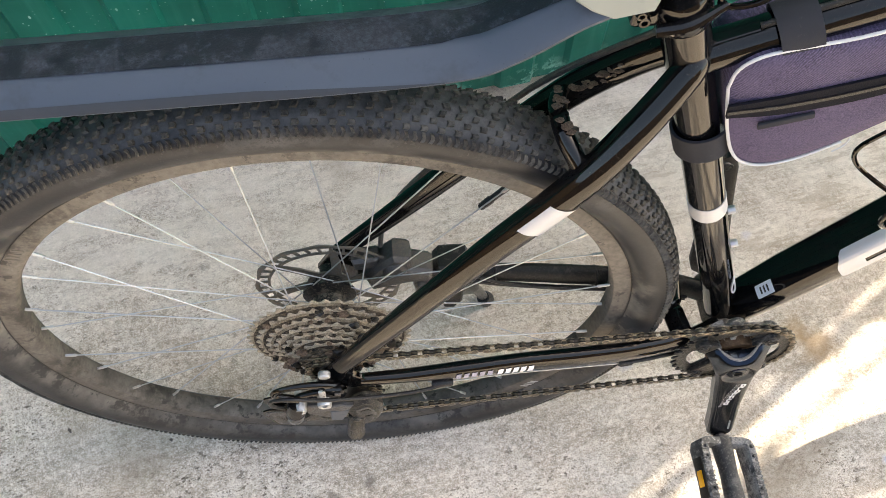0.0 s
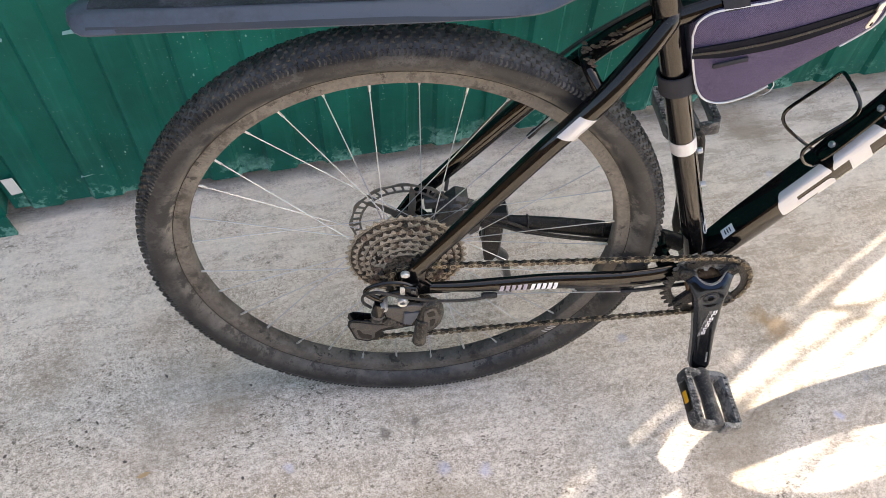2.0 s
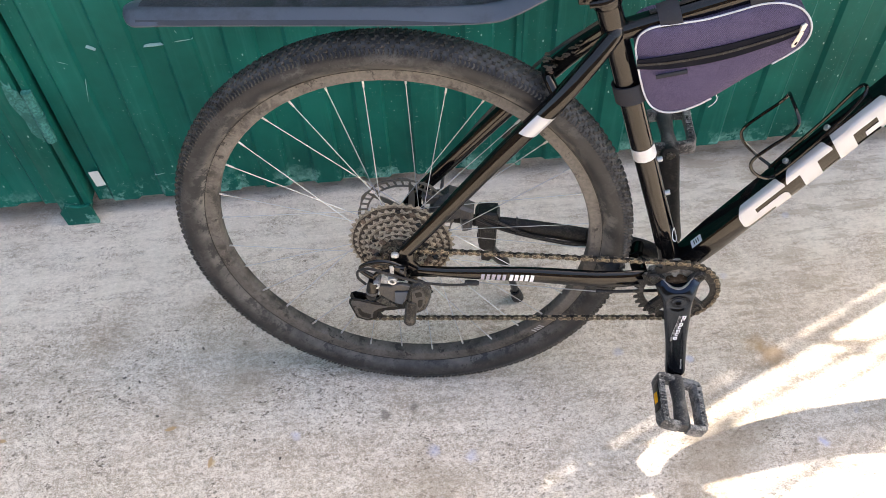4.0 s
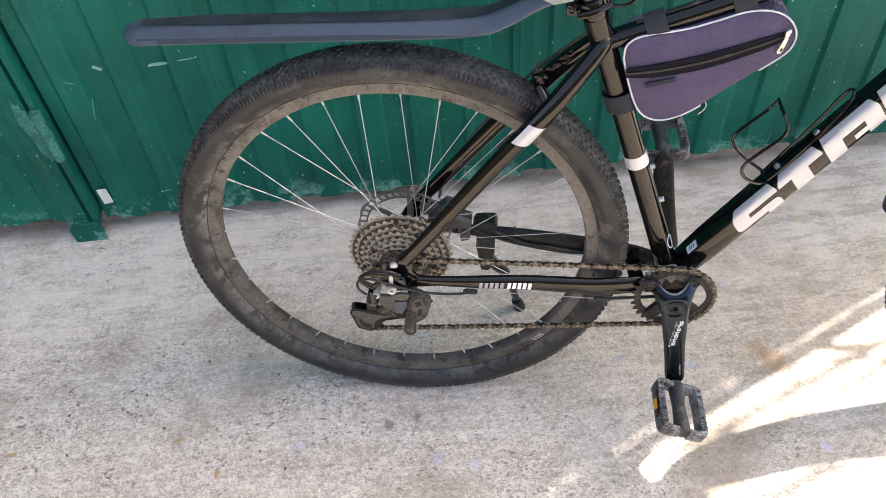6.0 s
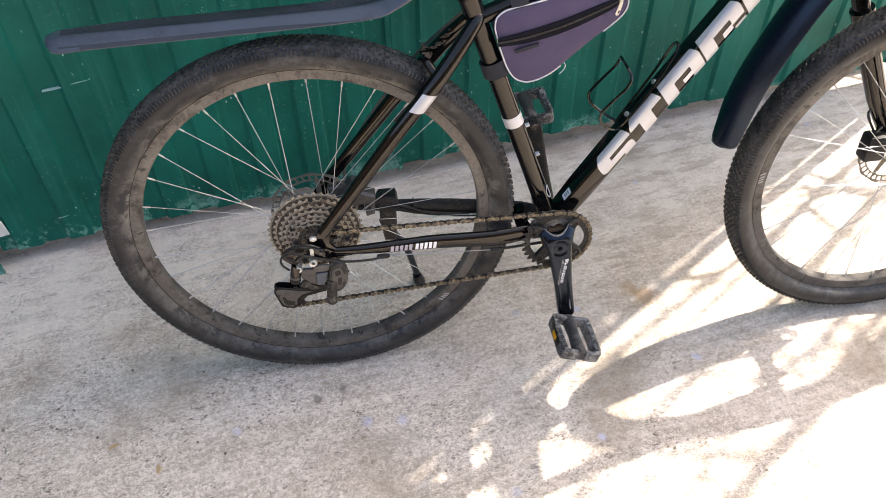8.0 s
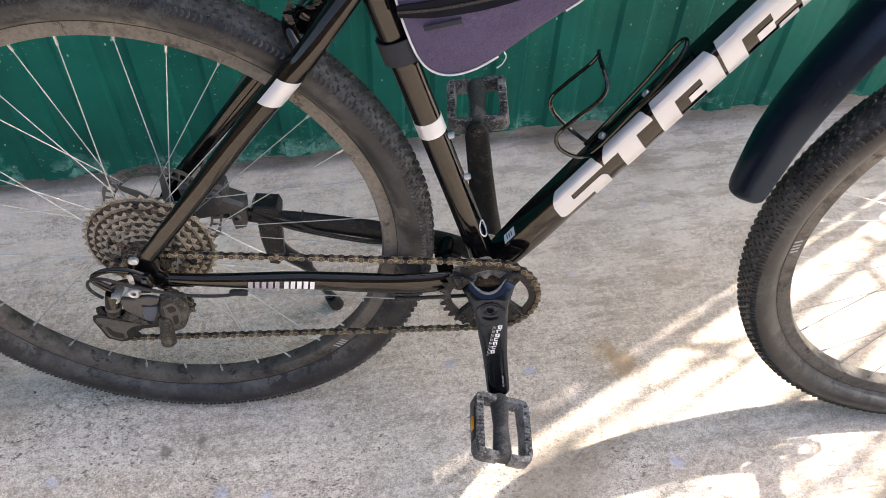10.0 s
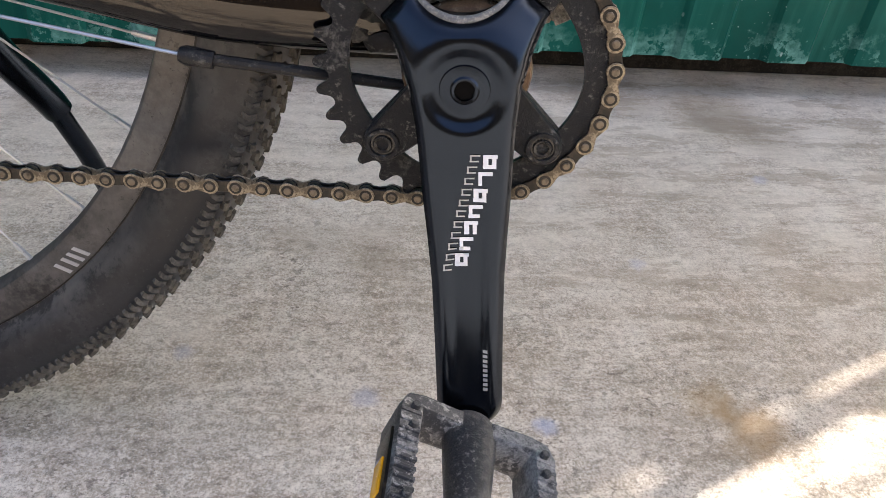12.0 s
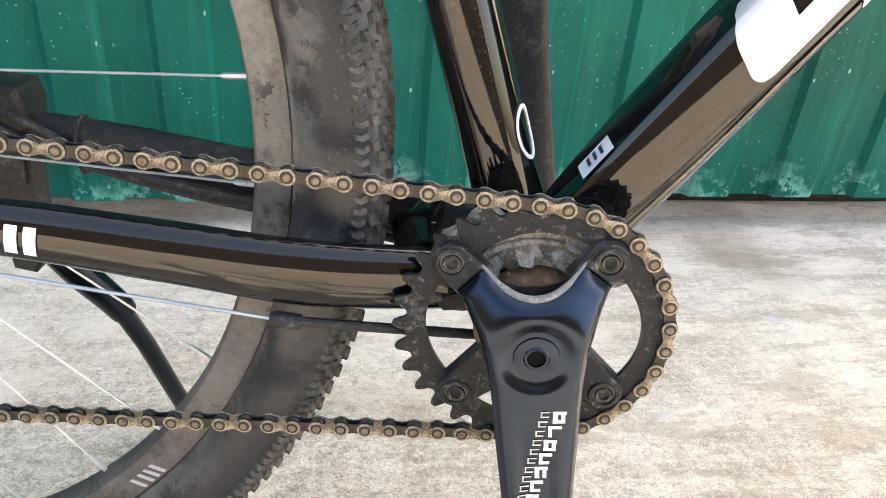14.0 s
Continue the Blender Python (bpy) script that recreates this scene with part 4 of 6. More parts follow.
for j in range(6):
    a = j * math.pi / 3
    d, t = Vector((math.cos(a), 0, math.sin(a))), Vector((-math.sin(a), 0, math.cos(a)))
    q = [d * 0.020 - t * 0.006, d * 0.045 + t * 0.006, d * 0.065 + t * 0.020, d * 0.065 + t * 0.028, d * 0.042 + t * 0.016, d * 0.020 + t * 0.006]
    prism(b, [(p.x, p.z) for p in q], 0.0430, 0.0448)
lathe(b, [(0.012, 0.0428), (0.024, 0.0428), (0.024, 0.0450), (0.012, 0.0450)], 30, closed=True)
rotor = part("brake_disc", b, M_ROTOR, bike, "dusty steel brake disc", Matrix.Translation(HUB))
b = rotor.data.copy()
shared("brake_disc", b, bike, Matrix.Translation(FRONT + Vector((0, 0.004, 0))) @ pose(0, 0, 0, 0, 20), "thin steel brake disc")

# frame tubes
def st(w):
    """The seat tube's axis at height w."""
    return Vector((0.442 + (0.294 - w) * 0.3386, 0, w))


b = bmesh.new()
tube(b, [st(w) for w in (0.300, 0.36, 0.45, 0.60, 0.72, 0.773)], (0.0185, 0.0172, 0.0166, 0.0164, 0.0166, 0.0172), seg=28)
seat_tube = part("seat_tube", b, M_BLACK, bike, "glossy black seat tube")
b = bmesh.new()
tube(b, [st(w) for w in (0.5275, 0.5475)], 0.0171, seg=28)
part("white_band", b, M_SILVER, seat_tube, "white painted band")
b = bmesh.new()
tube(b, [st(w) for w in (0.765, 0.7675, 0.787, 0.7895)], (0.0185, 0.0198, 0.0198, 0.0185), seg=28)
q = st(0.777)
box(b, q + Vector((-0.034, -0.011, -0.009)), q + Vector((-0.016, 0.011, 0.009)), 0.003)
bolt(b, q + Vector((-0.027, -0.011, 0.0)), (0, -1, 0), 0.0042, 0.005)
bolt(b, q + Vector((-0.030, -0.011, 0.0065)), (0, -1, 0), 0.0036, 0.006)
tube(b, [q + Vector((0.034 + 0.016 * math.cos(k * 0.4488) + 0.004 * math.sin(k * 0.4488), -0.014, 0.016 + 0.0085 * math.sin(k * 0.4488))) for k in range(14)], 0.0022, seg=8, closed=True)
tube(b, (q + Vector((-0.020, -0.020, -0.003)), q + Vector((0.0, -0.0215, 0.002)), q + Vector((0.022, -0.016, 0.012))), (0.0045, 0.0050, 0.0030), seg=10, smooth=4)
part("seat_clamp", b, M_BLACK, bike, "black seatpost clamp with a steel bolt")
b = bmesh.new()
tube(b, [st(w) for w in (0.74, 0.93)], 0.0138, seg=24)
part("seatpost", b, M_BLACK, bike)
# bottle bosses on the seat tube
for w in (0.517, 0.454):
    b = bmesh.new()
    p = st(w) + Vector((0.0155, -0.002, 0.005))
    bolt(b, p, (0.94, -0.05, 0.34), 0.0042, 0.007)
    part("boss_bolt", b, M_STEEL, seat_tube, "bright steel bolt")
# ring mark low on the seat tube
b = bmesh.new()
c0 = st(0.372)
ax = (st(0.45) - st(0.36)).normalized()
lat = Vector((0, 1, 0))
fwd = lat.cross(ax)
loop = []
for i in range(28):
    a = 2 * math.pi * i / 28
    ang = radians(-8) + 0.42 * math.cos(a)
    d = -lat * math.cos(ang + radians(75)) + (fwd if fwd.x > 0 else -fwd) * math.sin(ang + radians(75))
    loop.append(c0 + ax * (0.013 * math.sin(a)) + d * 0.0176)
mid_ = -lat * math.cos(radians(67)) + (fwd if fwd.x > 0 else -fwd) * math.sin(radians(67))
sweep(b, loop, circle(6), 0.0007, 0.0011, side=mid_, closed=True)
part("ring_mark", b, M_WHITE, seat_tube, "white ring badge")

# down tube: a flat-sided tube with a rounded upper ridge
DT0, DT1 = Vector((0.449, 0, 0.303)), Vector((0.834, 0, 0.877))
DTD = (DT1 - DT0).normalized()
DTN = Vector((-DTD.z, 0, DTD.x))       # away from the ground, square to the tube
SEC = [(-0.0195, -0.0125), (-0.0130, -0.0180), (-0.005, -0.0200), (0.005, -0.0200), (0.0130, -0.0180), (0.0195, -0.0125), (0.0225, -0.0055), (0.0238, 0.0020), (0.0240, 0.0090), (0.0234, 0.0150),
       (0.0222, 0.0192), (0.0195, 0.0218), (0.009, 0.0232), (-0.009, 0.0232), (-0.0195, 0.0218), (-0.0222, 0.0192), (-0.0234, 0.0150), (-0.0240, 0.0090), (-0.0238, 0.0020), (-0.0225, -0.0055)]
b = bmesh.new()
pts = [DT0 + (DT1 - DT0) * t for t in (0, 0.05, 0.12, 0.3, 0.7, 1)]
rings = []
for p, k in zip(pts, (0.86, 0.93, 1.0, 1.02, 1.0, 0.95)):
    rings.append([b.verts.new(p + Vector((0, x * k, 0)) + DTN * (y * k)) for x, y in SEC])
for r0, r1 in zip(rings, rings[1:]):
    for j in range(len(SEC)):
        b.faces.new((r0[j], r0[(j + 1) % len(SEC)], r1[(j + 1) % len(SEC)], r1[j]))
b.faces.new(rings[0]); b.faces.new(list(reversed(rings[-1])))
down_tube = part("down_tube", b, M_BLACK, bike, "glossy black down tube with large white lettering shapes")


def on_tube(s, h):
    """A point on the right face of the down tube: s along it from its foot, h across (0 low edge, 1 upper ridge)."""
    y = -0.0165 + 0.0385 * h
    x = float(np.interp(y, [-0.0180, -0.0125, -0.0055, 0.0020, 0.0090, 0.0150, 0.0192, 0.0218, 0.0232], [-0.0130, -0.0195, -0.0225, -0.0238, -0.0240, -0.0234, -0.0222, -0.0195, -0.0090]))
    return DT0 + DTD * s + Vector((0, x * 1.02 - 0.0007, 0)) + DTN * (y * 1.02 + (0.0005 if y > 0.019 else 0))


def decal(name, cells, material, parent, label=""):
    """Thin pieces of foil on the down tube, given as (s0, s1, h0, h1, slant)."""
    b_ = bmesh.new()
    for s0, s1, h0, h1, sl, *corners in cells:
        corners = corners[0] if corners else ""
        hs = [h0 + (h1 - h0) * i / 16 for i in range(17)]
        rows = []
        for h in hs:
            low, high = max(0.0, 1 - (h - h0) / 0.24), max(0.0, 1 - (h1 - h) / 0.24)
            cutb = {"a": low, "c": high}
            cutf = {"b": low, "d": high}
            e0 = max([0.0] + [1 - math.sqrt(1 - cutb[k] ** 2) for k in corners if k in cutb])
            e1 = max([0.0] + [1 - math.sqrt(1 - cutf[k] ** 2) for k in corners if k in cutf])
            rows.append([b_.verts.new(on_tube(s + sl * (h - 0.5), h)) for s in (s0 + e0 * 0.010, s1 - e1 * 0.010)])
        for r0, r1 in zip(rows, rows[1:]):
            b_.faces.new((r0[0], r0[1], r1[1], r1[0]))
    ob = part(name, b_, material, parent, label)
    return ob


SL = 0.0145
LOGO = {
    "first": [(0.137, 0.222, 0.76, 1.03, SL, 'cd'), (0.137, 0.166, 0.26, 0.76, SL, 'a'), (0.166, 0.222, 0.26, 0.58, SL, 'd'), (0.194, 0.222, 0.0, 0.26, SL)],
    "second": [(0.225, 0.304, 0.76, 1.03, SL, 'cd'), (0.248, 0.278, 0.0, 0.76, SL)],
    "third": [(0.308, 0.336, 0.0, 1.03, SL), (0.336, 0.399, 0.72, 1.03, SL, 'd'), (0.373, 0.399, 0.0, 0.72, SL), (0.352, 0.373, 0.28, 0.50, SL)],
    "fourth": [(0.403, 0.430, 0.0, 1.03, SL), (0.430, 0.494, 0.72, 1.03, SL, 'd'), (0.467, 0.494, 0.42, 0.72, SL), (0.446, 0.467, 0.24, 0.50, SL), (0.470, 0.494, 0.0, 0.24, SL)],
    "fifth": [(0.499, 0.526, 0.0, 1.03, SL), (0.526, 0.562, 0.38, 0.60, SL), (0.552, 0.588, 0.60, 1.03, SL), (0.552, 0.588, 0.0, 0.38, SL)],
}
for cells in LOGO.values():
    for cell in cells:
        decal("white_shape", [cell], M_SILVER, down_tube)
# small square label on the upper face
b = bmesh.new()
def lab(s, x, lift=0.0006):
    y = float(np.interp(abs(x), [0, 0.009, 0.0195, 0.0222], [0.0232, 0.0232, 0.0218, 0.0192]))
    return DT0 + DTD * s + Vector((0, -x * 1.01, 0)) + DTN * (y * 1.01 + lift)
def strip(bm_, s0, s1, x0, x1, lift):
    xs_ = [x0 + (x1 - x0) * i / 4 for i in range(5)]
    rows = [[bm_.verts.new(lab(s, x, lift)) for s in (s0, s1)] for x in xs_]
    for r0, r1 in zip(rows, rows[1:]):
        bm_.faces.new((r0[0], r0[1], r1[1], r1[0]))
strip(b, 0.053, 0.074, 0.003, 0.0180, 0.0006)
label_ob = part("label", b, M_WHITE, down_tube, "small white square label with dark print")
b = bmesh.new()
for i in range(3):
    strip(b, 0.0585 + i * 0.0042, 0.0605 + i * 0.0042, 0.0065, 0.0145, 0.0010)
part("print_bar", b, M_STEEL_DARK, label_ob)

# top tube, head tube, fork, bars
TT0, TT1 = Vector((0.300, 0, 0.7275)), Vector((0.800, 0, 0.918))
b = bmesh.new()
tube(b, [TT0 + (TT1 - TT0) * t for t in (0, 0.08, 0.4, 1)], (0.0150, 0.0145, 0.016, 0.019), (0.0140, 0.0135, 0.0145, 0.018), seg=24)
part("top_tube", b, M_BLACK, bike)
b = bmesh.new()
tube(b, [(0.335, -0.004, 0.7565), (0.42, -0.006, 0.790), (0.6, -0.006, 0.858), (0.80, -0.01, 0.945)], 0.0025, seg=8, smooth=5)
part("cable", b, M_PLASTIC, bike)
HEAD = Vector((-0.375, 0, 0.927)).normalized()
H0 = Vector((0.880, 0, 0.835))
b = bmesh.new()
tube(b, [H0 + HEAD * t for t in (0, 0.01, 0.06, 0.11, 0.12)], (0.027, 0.024, 0.0215, 0.024, 0.026), seg=24)
part("head_tube", b, M_BLACK, bike)
b = bmesh.new()
CROWN = H0 - HEAD * 0.02
box(b, CROWN + Vector((-0.025, -0.076, -0.02)), CROWN + Vector((0.052, 0.076, 0.015)), 0.008)
fork = part("fork_crown", b, M_BLACK, bike, "black suspension fork crown")
for sgn in (-1, 1):
    ahead = 0.040 if sgn < 0 else 0.014
    top = CROWN + Vector((0.004 + ahead, sgn * 0.058, 0)) + HEAD * 0.01
    end = FRONT + Vector((-0.035 + ahead, sgn * 0.060, 0.0))
    mid = top + (end - top) * 0.36
    b = bmesh.new()
    tube(b, (top, mid + (end - mid) * 0.05), 0.0150, seg=20)
    part("stanchion", b, M_BLACK, fork)
    b = bmesh.new()
    tube(b, (mid, mid + (end - mid) * 0.03, mid + (end - mid) * 0.6, end + Vector((0.004, 0, 0.01))), (0.0210, 0.0200, 0.0190, 0.0150), seg=20)
    box(b, FRONT + Vector((-0.045, sgn * 0.060 - 0.006, -0.014)), FRONT + Vector((0.012, sgn * 0.060 + 0.006, 0.02)), 0.004)
    part("slider", b, M_BLACK, fork)
b = bmesh.new()
box(b, FRONT + Vector((-0.082, 0.028, -0.012)), FRONT + Vector((-0.038, 0.062, 0.045)), 0.006)
tube(b, (FRONT + Vector((-0.06, 0.055, 0.04)), FRONT + Vector((-0.085, 0.06, 0.085)), FRONT + Vector((-0.085, 0.05, 0.14)), CROWN + Vector((0.0, 0.06, 0.0))), 0.0025, seg=8, smooth=6)
part("brake_caliper", b, M_PLASTIC, bike, "black disc brake caliper with hose")
b = bmesh.new()
STEM = H0 + HEAD * 0.145
tube(b, (STEM, STEM + Vector((0.07, 0, 0.02))), 0.016, seg=18)
part("stem", b, M_SATIN, bike)
b = bmesh.new()
BAR = STEM + Vector((0.075, 0, 0.022))
tube(b, [BAR + Vector((dx, dy, dz)) for dx, dy, dz in ((-0.05, -0.34, 0.02), (-0.03, -0.2, 0.02), (0, -0.08, 0.0), (0, 0.08, 0), (-0.03, 0.2, 0.02), (-0.05, 0.34, 0.02))], 0.0125, seg=16, smooth=4)
handlebar = part("handlebar", b, M_SATIN, bike)
for sgn in (-1, 1):
    b = bmesh.new()
    tube(b, (BAR + Vector((-0.034, sgn * 0.225, 0.02)), BAR + Vector((-0.051, sgn * 0.345, 0.02))), 0.0165, seg=16)
    part("grip", b, M_PLASTIC, handlebar)

# rear triangle
for sgn in (-1, 1):
    b = bmesh.new()
    path = [(0.3000, sgn * 0.0050, 0.7355), (0.2920, sgn * 0.0130, 0.7260), (0.262, sgn * 0.030, 0.690), (0.224, sgn * 0.043, 0.643), (0.160, sgn * 0.050, 0.566), (0.085, sgn * 0.058, 0.470), (0.014, sgn * 0.066, 0.380)]
    tube(b, path, (0.0090, 0.0118, 0.0130, 0.0132, 0.0125, 0.0110, 0.0085), (0.0090, 0.0118, 0.0130, 0.0138, 0.0130, 0.0120, 0.0105), seg=20, smooth=8)
    stay = part("seatstay", b, M_BLACK, bike)
    b = bmesh.new()
    fine = smooth_path(path, 24)
    seg_ = [p for p in fine if 0.598 < p.z < 0.630]
    rows = []
    span = (-48, 170) if sgn < 0 else (-14, 104)
    for i, p in enumerate(seg_):
        t = (seg_[min(i + 1, len(seg_) - 1)] - seg_[max(i - 1, 0)]).normalized()
        out_v = Vector((0, sgn, 0)) - t * t.y * sgn
        low_v = t.cross(Vector((0, 1, 0)))
        rows.append([b.verts.new(p + out_v * (0.0135 * math.cos(a)) + low_v * (0.0142 * math.sin(a)) - t * (0.0065 * math.sin(a))) for a in [radians(span[0] + (span[1] - span[0]) * k / 24) for k in range(25)]])
    for r0, r1 in zip(rows, rows[1:]):
        for k in range(24):
            b.faces.new((r0[k], r0[k + 1], r1[k + 1], r1[k]))
    part("white_band", b, M_SILVER, stay, "white painted band")
    b = bmesh.new()
    path = [(0.030, sgn * 0.066, 0.338), (0.075, sgn * 0.064, 0.334), (0.135, sgn * 0.060, 0.330), (0.200, sgn * 0.055, 0.326), (0.265, sgn * 0.051, 0.319), (0.330, sgn * 0.046, 0.311), (0.385, sgn * 0.036, 0.308), (0.425, sgn * 0.022, 0.304)]
    tube(b, path, (0.0065, 0.0075, 0.0085, 0.0090, 0.0095, 0.0085, 0.0085, 0.010), (0.0085, 0.0095, 0.0125, 0.0145, 0.0160, 0.0178, 0.0172, 0.016), seg=20, smooth=6)
    cstay = part("chainstay", b, M_BLACK if sgn < 0 else M_LEFT, bike)
    # drop-out plate
    b = bmesh.new()
    prism(b, [(0.026, 0.392), (0.006, 0.386), (-0.004, 0.368), (-0.013, 0.352), (-0.008, 0.338), (0.004, 0.334), (0.020, 0.326), (0.060, 0.326), (0.066, 0.336), (0.034, 0.346), (0.024, 0.358), (0.026, 0.375)], sgn * 0.0625, sgn * 0.0695, 0.001)
    part("dropout", b, M_BLACK, bike)
# worn and crisp lettering shapes on the right chainstay
def stay_face(u, k):
    v = float(np.interp(u, [0.030, 0.075, 0.135, 0.200, 0.265], [-0.0725, -0.0715, -0.0685, -0.0640, -0.0605]))
    w = float(np.interp(u, [0.030, 0.075, 0.135, 0.200, 0.265], [0.338, 0.334, 0.330, 0.326, 0.319]))
    hh = float(np.interp(u, [0.030, 0.075, 0.135, 0.200, 0.265], [0.0085, 0.0095, 0.0125, 0.0145, 0.0160]))
    ww = float(np.interp(u, [0.030, 0.075, 0.135, 0.200, 0.265], [0.0065, 0.0075, 0.0085, 0.0090, 0.0095]))
    s = k * 0.62
    return Vector((u, v + ww * (1 - math.sqrt(1 - s * s)) - 0.0008, w + hh * s))
def stay_bars(first, count, wide, gap, material, label):
    for i in range(count):
        b_ = bmesh.new()
        u0 = first + i * (wide + gap)
        for j in range(8):
            ka, kb = 0.20 * j - 0.83, 0.20 * j - 0.63
            b_.faces.new([b_.verts.new(stay_face(u0 + a + 0.0012 * k, k)) for a, k in ((0, ka), (wide, ka), (wide, kb), (0, kb))])
        part("print_bar", b_, material, right_stay, label)
right_stay = [o for o in bike.children if o.name.startswith("chainstay")][0]
stay_bars(0.130, 5, 0.0056, 0.0028, M_VIOLET, "half worn pale print")
stay_bars(0.175, 5, 0.0056, 0.0026, M_WHITE, "white print")
# bridges
b = bmesh.new()
tube(b, ((0.228, -0.040, 0.650), (0.215, -0.02, 0.668), (0.212, 0.0, 0.672), (0.215, 0.02, 0.668), (0.228, 0.040, 0.650)), 0.0075, seg=14, smooth=5)
bridge = part("stay_bridge", b, M_BLACK, bike)
b = bmesh.new()
tube(b, ((0.385, -0.03, 0.312), (0.380, 0, 0.314), (0.385, 0.03, 0.312)), 0.010, 0.014, seg=14, smooth=5)
part("stay_bridge", b, M_BLACK, bike)
# bottom bracket
b = bmesh.new()
lathe(b, [(0.0145, -0.046), (0.0200, -0.046), (0.0215, -0.0445), (0.0215, -0.036), (0.0235, -0.035), (0.0235, 0.035), (0.0215, 0.036), (0.0215, 0.046), (0.0145, 0.046)], 40, BB)
tube(b, [BB + Vector((0.0250 * math.cos(i * 0.2618), -0.0440, 0.0250 * math.sin(i * 0.2618))) for i in range(24)], 0.0042, seg=10, closed=True)
part("bottom_bracket", b, M_DIRT, bike, "mud-caked bottom bracket shell")
b = bmesh.new()
lathe(b, [(0.0180, -0.0510), (0.0200, -0.0535), (0.0240, -0.0525), (0.0252, -0.0535), (0.0280, -0.0520), (0.0290, -0.0490), (0.0290, -0.0400)], 40, BB)
part("bearing_cup", b, M_RUSTCUP, bike, "rust-brown bearing cup")
b = bmesh.new()
lathe(b, [(0.001, -0.070), (0.0120, -0.070), (0.0120, 0.078), (0.001, 0.078)], 24, BB)
part("axle", b, M_GREASE, bike)

# chain guide plate behind the chainring, dusty
b = bmesh.new()
arc = []
for i in range(25):
    a = radians(30 + 125 * i / 24)
    arc.append((BB.x + 0.0575 * math.cos(a), BB.z + 0.0575 * math.sin(a)))
for i in range(25):
    a = radians(155 - 125 * i / 24)
    arc.append((BB.x + 0.0420 * math.cos(a), BB.z + 0.0420 * math.sin(a)))
prism(b, arc, -0.0395, -0.0430, 0.0006)
for rr, wide in ((0.0432, 0.0018), (0.0485, 0.0016), (0.0545, 0.0014)):
    tube(b, [(BB.x + rr * math.cos(radians(34 + 5.1 * i)), -0.0432 + 0.0006 * math.sin(i * 1.7), BB.z + rr * math.sin(radians(34 + 5.1 * i))) for i in range(24)], wide, seg=8)
part("guard_plate", b, M_MUDPLATE, bike, "muddy plate behind the chainring")



def lump(parent, centre, size, seed, material, squash=(1, 1, 1), label=""):
    """A crumbly clod of dried mud stuck to a part."""
    rr_ = random.Random(seed)
    b_ = bmesh.new()
    bmesh.ops.create_icosphere(b_, subdivisions=2, radius=1)
    off = Vector((rr_.uniform(0, 50), rr_.uniform(0, 50), rr_.uniform(0, 50)))
    for v in b_.verts:
        k = 1 + 0.55 * noise.noise(v.co * 1.7 + off) + 0.30 * noise.noise(v.co * 4.5 + off)
        v.co = Vector(centre) + Vector((v.co.x * squash[0], v.co.y * squash[1], v.co.z * squash[2])) * (size * k)
    return part("mud_clod", b_, material, parent, label)


shell = [o for o in bike.children if o.name.startswith("bottom_bracket")][0]
for k in range(9):
    a = radians(44 + 11.5 * k)
    lump(shell, (BB.x + 0.0365 * math.cos(a), -0.0395 + 0.003 * math.sin(k * 2.1), BB.z + 0.0365 * math.sin(a)), 0.0066, 30 + k, M_DIRT, (1.1, 0.8, 1.0))
for u, w, k in ((0.402, 0.331, 0), (0.416, 0.343, 1), (0.432, 0.349, 2), (0.472, 0.335, 3), (0.396, 0.318, 4)):
    lump(shell, (u, -0.0380, w), 0.0075, 50 + k, M_MUDPLATE, (1.2, 0.6, 0.9))
b = bmesh.new()
fill = []
for i, k in enumerate(TEETH):
    rr = 0.0127 / (2 * math.sin(math.pi / k)) - 0.0062
    fill += [(rr, -0.0202 - 0.0039 * i), (rr, -0.0236 - 0.0039 * i)]
lathe(b, fill, 64)
part("caked_mud", b, M_MUDFILL, cassette, "dark mud packed between the sprockets")
# pale dry crusts bridging the outer sprockets
crust_rng = random.Random(33)
for i in range(5):
    rr = 0.0127 / (2 * math.sin(math.pi / TEETH[i])) - 0.0030
    b = bmesh.new()
    ring_ = []
    for k in range(73):
        a = 2 * math.pi * k / 72
        lift = 0.0011 * noise.noise(Vector((9 * math.cos(a), 9 * math.sin(a), 3.0 * i)))
        q0, q1 = rr - 0.0052 + lift * 1.6, rr - 0.0008 + lift
        v0 = -0.0226 - 0.0039 * i + lift * 0.5
        ring_.append([b.verts.new((q * math.cos(a), v, q * math.sin(a))) for q, v in ((q0, v0 + 0.002), (q0, v0 - 0.0004), ((q0 + q1) / 2, v0 - 0.0010 - lift * 0.4), (q1, v0), (q1, v0 + 0.002))])
    for p, q in zip(ring_, ring_[1:]):
        if crust_rng.random() < 0.80:
            for j in range(4):
                b.faces.new((p[j], p[j + 1], q[j + 1], q[j]))
    part("mud_crust", b, M_CRUST, cassette, "pale dry mud crust")
crumbs = random.Random(21)
for k in range(48):
    a, rr = crumbs.uniform(0, 2 * math.pi), crumbs.uniform(0.030, 0.076)
    deep = -0.024 - 0.034 * (0.082 - rr) / 0.06
    lump(cassette, (rr * math.cos(a), deep, rr * math.sin(a)), crumbs.uniform(0.0022, 0.0050), 120 + k, M_REDMUD if k % 2 else M_GREASE, (1.2, 0.8, 1.0))
